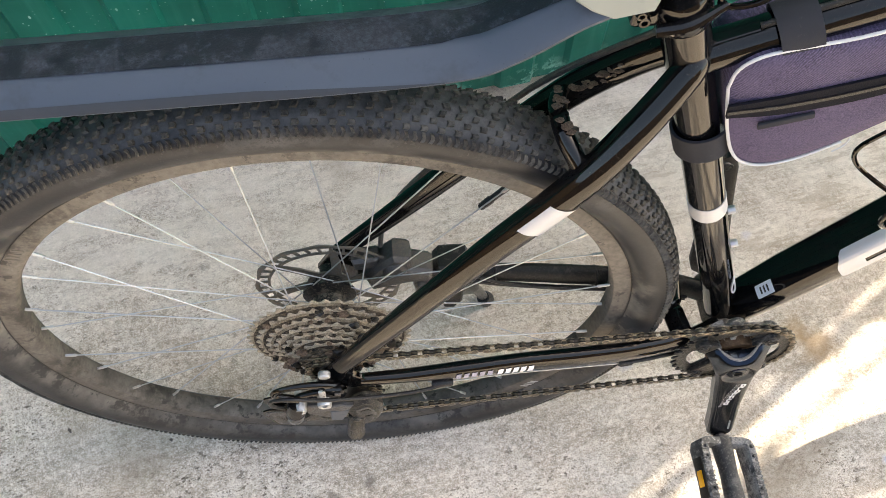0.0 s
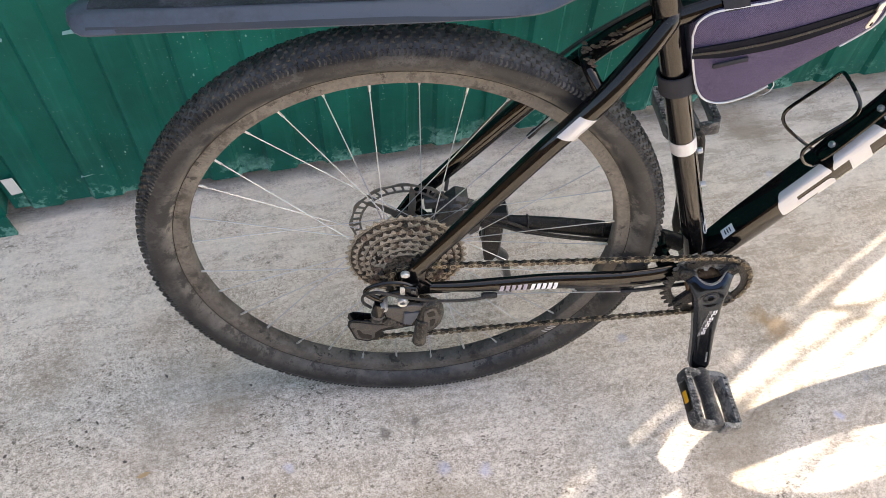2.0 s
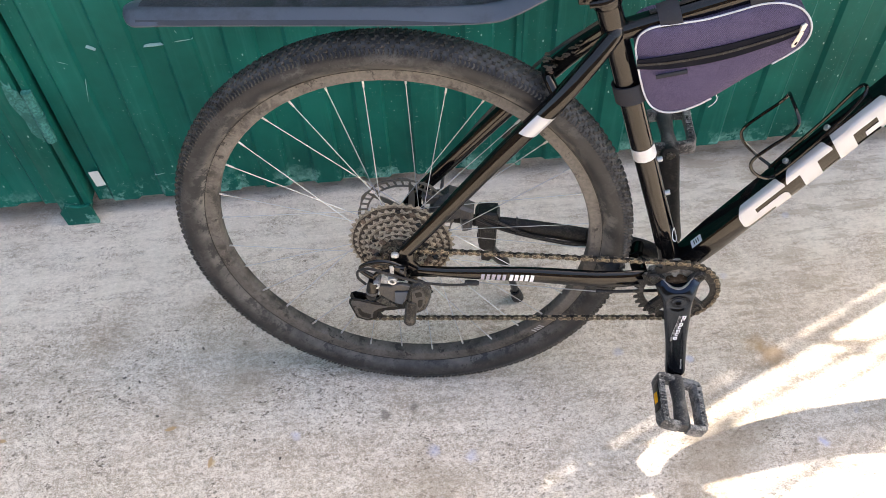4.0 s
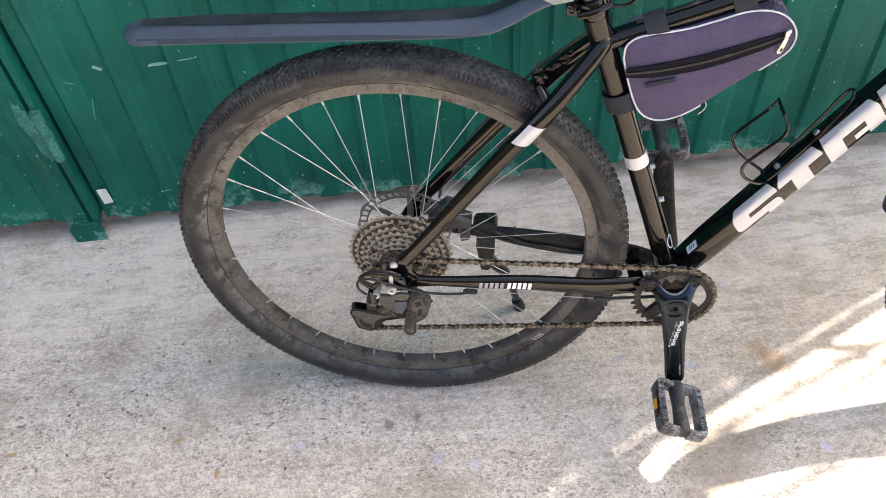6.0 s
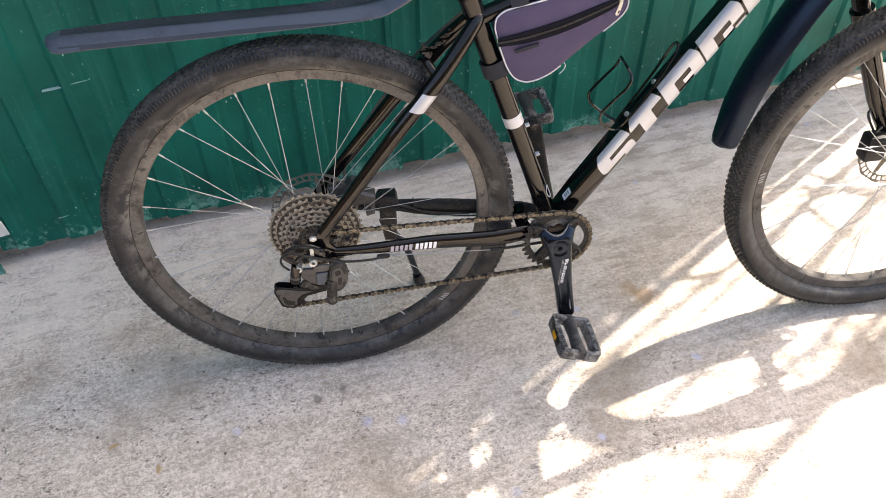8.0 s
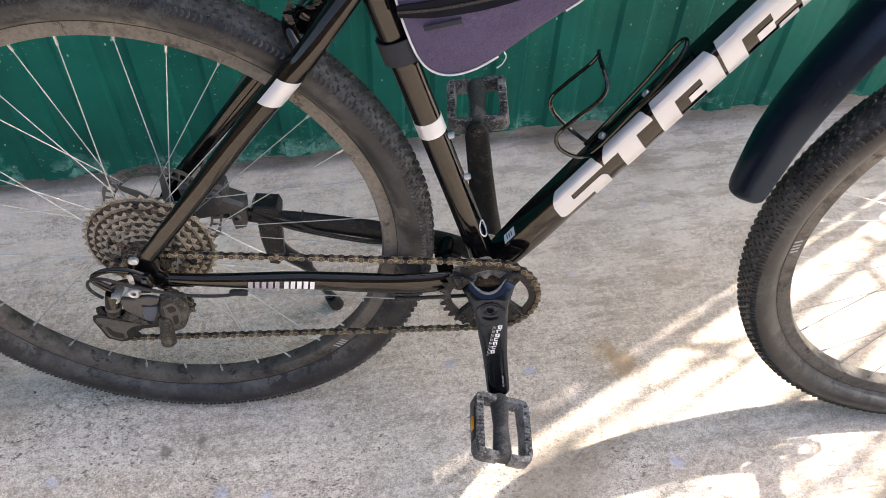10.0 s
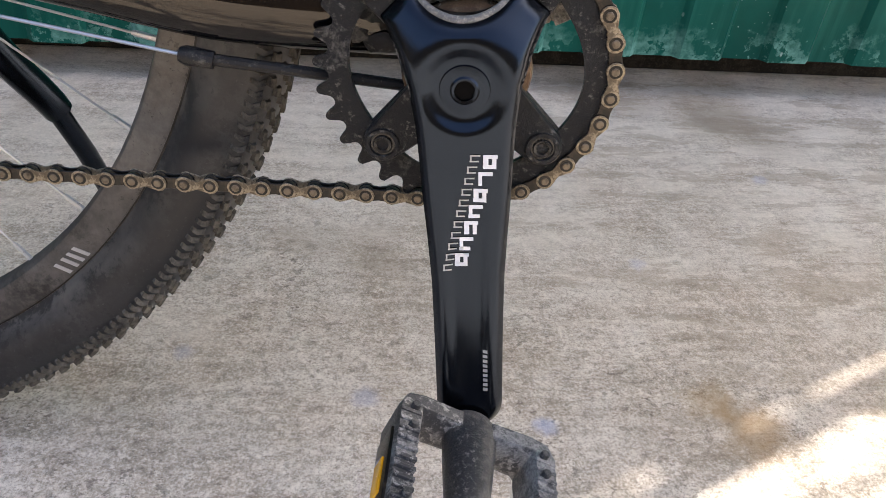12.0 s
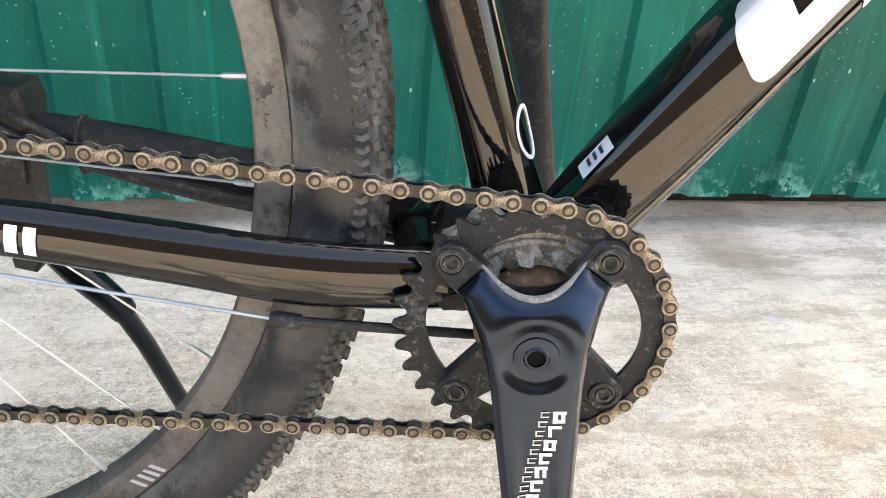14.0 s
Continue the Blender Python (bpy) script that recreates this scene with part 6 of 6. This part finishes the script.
plate("link_plate", [(-0.006, 0.309), (0.015, 0.310), (0.010, 0.292), (0.004, 0.279), (-0.008, 0.282)], -0.0850, -0.0890, M_GUARD, derailleur, "", 0.0012)
plate("link_plate", [(-0.030, 0.292), (-0.010, 0.276), (-0.004, 0.268), (-0.018, 0.266), (-0.040, 0.280)], -0.0780, -0.0850, M_STEEL_DARK, derailleur, "", 0.0015)
knuckle = plate("lower_knuckle", [(0.018, 0.322), (0.034, 0.330), (0.047, 0.318), (0.050, 0.296), (0.041, 0.266), (0.024, 0.256), (0.014, 0.272), (0.012, 0.300)], -0.0740, -0.0890, M_STEEL_DARK, derailleur, "dusty black lower knuckle", 0.0045, 3)
plate("face", [(0.022, 0.312), (0.034, 0.318), (0.041, 0.308), (0.042, 0.292), (0.034, 0.272), (0.026, 0.268), (0.021, 0.284)], -0.0888, -0.0905, M_SCUFF, knuckle, "scuffed grey face", 0.0006, 3)
# black plates laid on the face, painting the dark of its openings
plate("slot", [(0.026, 0.309), (0.035, 0.313), (0.038, 0.304), (0.028, 0.300)], -0.0903, -0.0912, M_GREASE, knuckle, "", 0.0002, 2)
plate("slot", [(0.030, 0.292), (0.038, 0.295), (0.036, 0.280), (0.030, 0.277)], -0.0903, -0.0912, M_GREASE, knuckle, "", 0.0002, 2)
b = bmesh.new()
tube(b, ((0.020, -0.086, 0.286), (0.019, -0.088, 0.276), (0.016, -0.089, 0.256), (0.0145, -0.090, 0.240), (0.014, -0.090, 0.236)), (0.0085, 0.0100, 0.0095, 0.0105, 0.0080), seg=18)
part("tension_barrel", b, M_STEEL_DARK, derailleur, "mud-caked barrel of the derailleur")
CAGE = [(-0.090, 0.252), (-0.088, 0.261), (-0.080, 0.265), (-0.054, 0.259), (-0.028, 0.254), (0.006, 0.262), (0.020, 0.290), (0.036, 0.294), (0.044, 0.280), (0.036, 0.260), (0.014, 0.246), (-0.014, 0.239), (-0.040, 0.234), (-0.046, 0.214), (-0.062, 0.208), (-0.080, 0.215)]
for v in (-0.0645, -0.0500):
    cage_ = plate("cage_plate", CAGE, v, v - 0.0020, M_BLACK, derailleur, "dusty black pulley cage", 0.0005)
    if v < -0.06:
        plate("cage_face", [(-0.0865, 0.252), (-0.084, 0.259), (-0.074, 0.259), (-0.045, 0.251), (-0.020, 0.247), (-0.040, 0.241), (-0.050, 0.232), (-0.052, 0.218), (-0.062, 0.212), (-0.077, 0.219)], v - 0.0019, v - 0.0026, M_SCUFF, cage_, "scuffed grey face", 0.0002)
        # openings in the cage painted as black plates on its face
        plate("slot", [(-0.0765, 0.240), (-0.072, 0.240), (-0.068, 0.231), (-0.055, 0.226), (-0.056, 0.216), (-0.070, 0.2185), (-0.075, 0.226)], v - 0.0025, v - 0.0030, M_GREASE, cage_, "", 0.0001)
        plate("slot", [(-0.084, 0.247), (-0.079, 0.245), (-0.082, 0.239)], v - 0.0025, v - 0.0030, M_GREASE, cage_, "", 0.0001)
for c in (UP_P, LOW_P):
    b = sprocket(12, 0.0012, 0.0024, 0.004)
    part("pulley", b, M_GREASE, derailleur, at=Matrix.Translation(c))
# housing loop to the derailleur and the inner cable under the stay
b = bmesh.new()
tube(b, ((0.122, -0.069, 0.316), (0.090, -0.076, 0.317), (0.04, -0.082, 0.326), (-0.01, -0.090, 0.350), (-0.040, -0.092, 0.364), (-0.060, -0.090, 0.356), (-0.062, -0.088, 0.338), (-0.052, -0.086, 0.322)), 0.0022, seg=8, smooth=6)
part("cable_housing", b, M_PLASTIC, bike)
b = bmesh.new()
tube(b, ((0.120, -0.067, 0.315), (0.200, -0.058, 0.302), (0.320, -0.050, 0.286), (0.420, -0.030, 0.276)), 0.0009, seg=6)
part("cable", b, M_STEEL, bike, "bare steel shift cable")
b = bmesh.new()
tube(b, ((0.315, -0.050, 0.2865), (0.318, -0.050, 0.2862), (0.330, -0.049, 0.2850)), (0.0035, 0.0045, 0.0040), seg=10)
tube(b, ((0.328, -0.049, 0.2852), (0.350, -0.046, 0.2835), (0.420, -0.034, 0.2770)), 0.0027, seg=10)
part("cable_stop", b, M_PLASTIC, bike)
b = bmesh.new()
tube(b, ((0.104, -0.069, 0.317), (0.108, -0.069, 0.3165), (0.122, -0.068, 0.315), (0.127, -0.068, 0.3145)), (0.0030, 0.0048, 0.0048, 0.0035), seg=12)
part("cable_stop", b, M_PLASTIC, bike)

# rear brake caliper and kickstand on the left side
b = bmesh.new()
prism(b, [(0.045, 0.344), (0.040, 0.372), (0.054, 0.392), (0.073, 0.410), (0.091, 0.404), (0.092, 0.384), (0.114, 0.374), (0.110, 0.330), (0.094, 0.326), (0.090, 0.356)], 0.034, 0.064, 0.005)
lathe(b, [(0.0001, 0.030), (0.010, 0.030), (0.013, 0.034), (0.013, 0.040)], 18, (0.074, 0, 0.386))
prism(b, [(0.028, 0.398), (0.058, 0.402), (0.060, 0.384), (0.030, 0.380)], 0.040, 0.060, 0.004)
bolt(b, (0.101, 0.036, 0.352), (0, -1, 0), 0.006, 0.006)
tube(b, ((0.060, 0.055, 0.405), (0.068, 0.064, 0.44), (0.10, 0.068, 0.50), (0.2, 0.055, 0.64), (0.29, 0.02, 0.74)), 0.0028, seg=8, smooth=6)
part("brake_caliper", b, M_SCUFF, bike, "dusty rear disc brake caliper with hose")
b = bmesh.new()
prism(b, [(0.119, 0.330), (0.152, 0.330), (0.151, 0.285), (0.149, 0.246), (0.140, 0.232), (0.126, 0.234), (0.119, 0.285)], 0.060, 0.076, 0.003)
prism(b, [(0.124, 0.322), (0.147, 0.322), (0.146, 0.296), (0.124, 0.296)], 0.056, 0.062, 0.001)
prism(b, [(0.113, 0.330), (0.115, 0.348), (0.121, 0.358), (0.152, 0.357), (0.156, 0.346), (0.154, 0.330)], 0.048, 0.080, 0.003)
kick = part("kickstand", b, M_PLASTIC, bike, "black kickstand folded out to the ground")
b = bmesh.new()
tube(b, ((0.128, 0.078, 0.282), (0.142, 0.090, 0.232), (0.163, 0.112, 0.185), (0.168, 0.118, 0.172)), (0.0115, 0.0110, 0.0105, 0.0100), seg=14, smooth=4)
part("upper_leg", b, M_SATIN, kick)
b = bmesh.new()
tube(b, ((0.166, 0.116, 0.176), (0.176, 0.132, 0.135), (0.195, 0.172, 0.026)), 0.0072, seg=12)
part("lower_leg", b, M_SATIN, kick)
b = bmesh.new()
tube(b, ((0.191, 0.164, 0.044), (0.195, 0.172, 0.024), (0.198, 0.178, 0.0085)), (0.0095, 0.012, 0.0125), seg=14)
part("rubber_foot", b, M_PLASTIC, kick)
for u, w in ((0.130, 0.352), (0.134, 0.305)):
    b = bmesh.new()
    bolt(b, (u, 0.0605, w), (0, -1, 0), 0.004, 0.003)
    part("bolt", b, M_STEEL, kick, "small steel screw")

b = bmesh.new()
tube(b, ((0.098, 0.050, 0.350), (0.118, 0.048, 0.346), (0.160, 0.047, 0.326), (0.200, 0.045, 0.315), (0.260, 0.041, 0.305), (0.330, 0.036, 0.299), (0.405, 0.022, 0.292)), 0.0031, seg=8, smooth=6)
tube(b, ((0.130, 0.050, 0.349), (0.165, 0.046, 0.336), (0.200, 0.042, 0.321), (0.260, 0.037, 0.311), (0.330, 0.032, 0.305), (0.405, 0.020, 0.299)), 0.0024, seg=8, smooth=6)
hose = part("brake_hose", b, M_PLASTIC, bike, "black hose tied under the chainstay")
for u, v, w in ((0.185, 0.0555, 0.3255), (0.300, 0.0475, 0.3130)):
    b = bmesh.new()
    tube(b, [(u, v + 0.0120 * math.cos(k * 0.5236), w + 0.0175 * math.sin(k * 0.5236)) for k in range(12)], 0.0012, seg=6, closed=True, side=(1, 0, 0))
    part("cable_tie", b, M_PLASTIC, hose)
# bottle cage on the down tube
b = bmesh.new()
wire = 0.0024
def dt(s, n_, v=0.0):
    return DT0 + DTD * s + DTN * n_ + Vector((0, v, 0))
S0 = 0.225
tube(b, [dt(S0 - 0.005, 0.030, 0.010), dt(S0 + 0.02, 0.029, 0.013), dt(S0 + 0.10, 0.033, 0.013), dt(S0 + 0.155, 0.040, 0.011), dt(S0 + 0.168, 0.042, 0.0), dt(S0 + 0.155, 0.040, -0.011), dt(S0 + 0.10, 0.033, -0.013), dt(S0 + 0.02, 0.029, -0.013), dt(S0 - 0.005, 0.030, -0.010)], wire, seg=8, smooth=5)
# hoop: from the rail's foot back along both sides and over
half_l = [dt(0.224, 0.026, -0.010), dt(0.2195, 0.050, -0.026), dt(0.2225, 0.078, -0.034), dt(0.236, 0.0935, -0.036), dt(0.265, 0.092, -0.036), dt(0.298, 0.087, -0.036), dt(0.3155, 0.0905, -0.032), dt(0.3225, 0.1005, -0.018)]
tube(b, half_l + [dt(0.324, 0.104, 0.0)] + [Vector((p.x, -p.y, p.z)) for p in reversed(half_l)], wire, seg=8, smooth=5)
cage = part("bottle_cage", b, M_BLACK, bike, "black bent-wire bottle cage")
b = bmesh.new()
box(b, (-0.07, -0.009, 0.0), (0.09, 0.009, 0.004), 0.001, Matrix.Translation(dt(S0 + 0.07, 0.0228)) @ Matrix.Rotation(-math.atan2(DTD.z, DTD.x), 4, "Y"))
part("cage_plate", b, M_BLACK, cage)
for s in (0.022, 0.094):
    b = bmesh.new()
    bolt(b, dt(S0 + s, 0.0270), DTN, 0.0045, 0.0045)
    part("bolt", b, M_STEEL, cage, "bright steel bolt")

# mudguards
FOLD = [(-1, -1), (-0.93, -0.72), (-0.52, -0.10), (-0.44, 0.05), (0, 0.16), (0.44, 0.05), (0.52, -0.10), (0.93, -0.72), (1, -1)]
ARCH = [(-1, -1), (-0.9, -0.66), (-0.7, -0.32), (-0.4, -0.06), (0, 0.03), (0.4, -0.06), (0.7, -0.32), (0.9, -0.66), (1, -1)]


def guard(path, half, sag, name, label, ridge=0.010, taper=None):
    """A folded plastic blade: a flat middle panel and two sloping sides, with thickness."""
    b_ = bmesh.new()
    p = smooth_path(path, 6)
    n_ = len(p)
    ks = lerp_list(taper or 1.0, n_)
    top_, bot_ = [], []
    for i, q_ in enumerate(p):
        t_ = (p[min(n_ - 1, i + 1)] - p[max(0, i - 1)]).normalized()
        nn = Vector((-t_.z, 0, t_.x))
        if nn.z < 0:
            nn = -nn
        k = ks[i]
        prof = FOLD if ridge else ARCH
        prof = [(v_ * half * k, h_ * sag * min(1.0, k * 1.1)) for v_, h_ in prof]
        top_.append([b_.verts.new(q_ + Vector((0, v_, 0)) + nn * h_) for v_, h_ in prof])
        bot_.append([b_.verts.new(q_ + Vector((0, v_ * 0.97, 0)) + nn * (h_ - 0.0026)) for v_, h_ in prof])
    for rows_, flip in ((top_, False), (bot_, True)):
        for r0, r1 in zip(rows_, rows_[1:]):
            for j in range(len(r0) - 1):
                f_ = (r0[j], r0[j + 1], r1[j + 1], r1[j])
                b_.faces.new(f_ if not flip else tuple(reversed(f_)))
    for rt, rb_ in ((top_[0], bot_[0]), (top_[-1], bot_[-1])):
        for j in range(len(rt) - 1):
            b_.faces.new((rt[j], rt[j + 1], rb_[j + 1], rb_[j]))
    for j in (0, -1):
        for i in range(n_ - 1):
            b_.faces.new((top_[i][j], top_[i + 1][j], bot_[i + 1][j], bot_[i][j]))
    return part(name, b_, M_GUARD if ridge else M_GUARD_FRONT, bike, label)


rear_guard = guard([(-0.3465, 0, 0.7515), (-0.3440, 0, 0.7520), (-0.3370, 0, 0.7535), (-0.320, 0, 0.7555), (-0.25, 0, 0.759), (-0.10, 0, 0.762), (0.05, 0, 0.765), (0.135, 0, 0.770), (0.165, 0, 0.780), (0.205, 0, 0.799), (0.235, 0, 0.808)],
      0.0345, 0.013, "mudguard", "long dark grey folded plastic rear mudguard", taper=(0.16, 0.50, 0.78, 0.96, 1, 1, 1, 1, 0.95, 0.8, 0.7))
guard([(0.733, -0.004, 0.448), (0.735, -0.004, 0.462), (0.743, -0.004, 0.520), (0.760, -0.004, 0.585), (0.785, -0.004, 0.648), (0.815, -0.004, 0.712), (0.850, -0.004, 0.775)],
      0.0430, 0.026, "mudguard", "curved glossy black plastic front mudguard", ridge=0, taper=(0.45, 0.85, 1, 1, 1, 1, 1))
b = bmesh.new()
spine = smooth_path([(-0.322, 0, 0.7558), (-0.25, 0, 0.7590), (-0.10, 0, 0.762), (0.05, 0, 0.765), (0.135, 0, 0.770), (0.165, 0, 0.780), (0.205, 0, 0.799), (0.232, 0, 0.807)], 6)
rows = []
for i, p in enumerate(spine):
    k = min(1.0, 0.62 + i * 0.05) * (1.0 if p.x < 0.135 else 0.85)
    rows.append([b.verts.new(p + Vector((0, v * 0.0345 * k, 0)) + Vector((0, 0, h * 0.013 + 0.0009))) for v, h in ((-0.42, 0.052), (0, 0.16), (0.42, 0.052))])
for r0, r1 in zip(rows, rows[1:]):
    for j in range(2):
        b.faces.new((r0[j], r0[j + 1], r1[j + 1], r1[j]))
part("guard_panel", b, M_GUARD_DARK, rear_guard, "matt black scuffed top panel")
b = bmesh.new()
rows = []
for i, p in enumerate([q for q in spine if q.x < 0.132]):
    k = min(1.0, 0.9 + i * 0.02)
    fade = max(0.0, min(1.0, p.x / 0.125))
    rows.append([b.verts.new(p + Vector((0, -v * 0.0345 * k, h * 0.013 * k + 0.0006))) for v, h in ((0.90 + 0.10 * fade, -0.64 - 0.38 * fade), (0.965 + 0.042 * fade, -0.86 - 0.18 * fade), (1.012, -1.06))])
for r0, r1 in zip(rows, rows[1:]):
    for j in range(2):
        b.faces.new((r0[j], r0[j + 1], r1[j + 1], r1[j]))
part("guard_skirt", b, M_GUARD_EDGE, rear_guard, "dark lower edge")
# clip of the rear mudguard round the seatpost
b = bmesh.new()
box(b, (0.218, -0.020, 0.800), (0.250, 0.026, 0.818), 0.004)
prism(b, [(0.196, 0.824), (0.203, 0.808), (0.214, 0.799), (0.228, 0.792), (0.252, 0.797), (0.256, 0.814), (0.238, 0.826)], -0.0185, -0.0265, 0.0015)
part("mudguard_clip", b, M_GREYCLIP, bike, "pale grey plastic mudguard clip")

# ---- frame bag under the top tube ----
bag = thing("frame_bag", "grey-violet cloth frame bag with white piping, strapped in the frame", "bag", BIKE @ Matrix.Translation((0, 0.011, -0.0085)))
OUT = [(0.322, 0.722), (0.324, 0.740), (0.338, 0.752), (0.365, 0.758), (0.398, 0.764), (0.432, 0.775), (0.463, 0.786), (0.490, 0.788), (0.514, 0.780), (0.529, 0.762), (0.531, 0.742), (0.518, 0.722), (0.470, 0.683), (0.420, 0.641), (0.386, 0.626), (0.362, 0.630), (0.346, 0.648), (0.332, 0.685)]
outline = [p for p in smooth_path([(u, 0, w) for u, w in OUT] + [(OUT[0][0], 0, OUT[0][1])], 4)][:-1]
cu = sum(p.x for p in outline) / len(outline)
cw = sum(p.z for p in outline) / len(outline)
b = bmesh.new()
rings = []
for k, v in ((0.0, -0.0355), (0.35, -0.0352), (0.7, -0.0342), (0.93, -0.0318), (1.0, -0.0285), (1.0, 0.024), (0.93, 0.028), (0.6, 0.030), (0.0, 0.031)):
    if k == 0.0:
        rings.append([b.verts.new((cu, v, cw))])
        continue
    ring = []
    for i, p in enumerate(outline):
        puff = 0.0004 * math.sin(i * 0.9 + k * 5) * (k > 0.8)
        ring.append(b.verts.new((cu + (p.x - cu) * k, v + puff * (0 < k < 1), cw + (p.z - cw) * k)))
    rings.append(ring)
for r0, r1 in zip(rings, rings[1:]):
    m = max(len(r0), len(r1))
    for j in range(m):
        if len(r0) == 1:
            b.faces.new((r0[0], r1[j], r1[(j + 1) % m]))
        elif len(r1) == 1:
            b.faces.new((r0[j], r0[(j + 1) % m], r1[0]))
        else:
            b.faces.new((r0[j], r0[(j + 1) % m], r1[(j + 1) % m], r1[j]))
part("body", b, M_CLOTH, bag)
b = bmesh.new()
N_ = len(outline)
sweep(b, [Vector((p.x, -0.0300, p.z)) for p in outline[:N_ * 12 // 18 - 1]], circle(8), 0.0013, 0.0013)
sweep(b, [Vector((p.x, -0.0300, p.z)) for p in outline[N_ * 13 // 18 - 1:]] + [Vector((outline[0].x, -0.03, outline[0].z))], circle(8), 0.0013, 0.0013)
part("piping", b, M_PIPING, bag, "white edge piping")
b = bmesh.new()
zl = smooth_path([(0.326, -0.0345, 0.702), (0.37, -0.0355, 0.708), (0.43, -0.0360, 0.723), (0.49, -0.0350, 0.745), (0.519, -0.0325, 0.757)], 6)
sweep(b, zl, [(-0.0016, -0.0085), (0.0010, -0.0085), (0.0010, 0.0085), (-0.0016, 0.0085)], 1.0, (0.75, 1.1, 1.25, 1.15, 0.9, 0.6))
part("zip_tape", b, M_ZIP, bag, "black zip tape")
b = bmesh.new()
sweep(b, [p + Vector((0, -0.0018, 0)) for p in zl], [(-0.0008, -0.0016), (0.0008, -0.0016), (0.0008, 0.0016), (-0.0008, 0.0016)])
part("zip_teeth", b, M_PLASTIC, bag)
b = bmesh.new()
prism(b, [(0.5150, 0.7535), (0.5205, 0.7555), (0.5225, 0.7640), (0.5190, 0.7665), (0.5150, 0.7630)], -0.0345, -0.0385, 0.0010)
prism(b, [(0.5150, 0.7560), (0.5200, 0.7550), (0.5178, 0.7430), (0.5150, 0.7345), (0.5110, 0.7330), (0.5095, 0.7365), (0.5120, 0.7450)], -0.0380, -0.0398, 0.0006)
# black plate on the pull, standing for its shaded opening
hole_ = bmesh.new()
prism(hole_, [(0.5140, 0.7420), (0.5160, 0.7415), (0.5145, 0.7370), (0.5125, 0.7375)], -0.0395, -0.0402)
pull = part("zip_pull", b, M_CHROME, bag, "shiny metal zip pull")
part("slot", hole_, M_HOLE_SHADE, pull)
b = bmesh.new()
box(b, (-0.02, -0.003, -0.003), (0.02, 0.0, 0.003), 0.001, Matrix.Translation((0.372, -0.0355, 0.690)) @ Matrix.Rotation(-0.25, 4, "Y"))
part("zip_tab", b, M_STRAP, bag)
def band(bm_, centre, axis_, ra, rb, half, side=(0, 1, 0)):
    c_, a_ = Vector(centre), Vector(axis_).normalized()
    s_ = Vector(side)
    u_ = a_.cross(s_).normalized()
    for dr in (0.0,):
        lp = [c_ + s_ * (ra * math.cos(t)) + u_ * (rb * math.sin(t)) for t in [2 * math.pi * i / 28 for i in range(28)]]
        sweep(bm_, lp, [(-half, -0.0012), (half, -0.0012), (half, 0.0012), (-half, 0.0012)], side=a_, closed=True)
for u, half in ((0.362, 0.0135), (0.462, 0.0135)):
    b = bmesh.new()
    c = TT0 + (TT1 - TT0) * ((u - TT0.x) / (TT1.x - TT0.x))
    band(b, c + Vector((0, -0.011, 0.0065)), TT1 - TT0, 0.0190, 0.0195, half)
    part("strap", b, M_STRAP, bag, "black hook-and-loop strap")
b = bmesh.new()
band(b, st(0.641) + Vector((0.003, -0.011, 0.0085)), st(0.7) - st(0.6), 0.0195, 0.0225, 0.0140)
part("strap", b, M_STRAP, bag, "black hook-and-loop strap")
b = bmesh.new()
tube(b, ((0.436, -0.026, 0.655), (0.440, -0.027, 0.648), (0.437, -0.028, 0.640), (0.431, -0.028, 0.634)), 0.0007, seg=6, smooth=5)
part("loose_thread", b, M_PIPING, bag, "loose white thread")
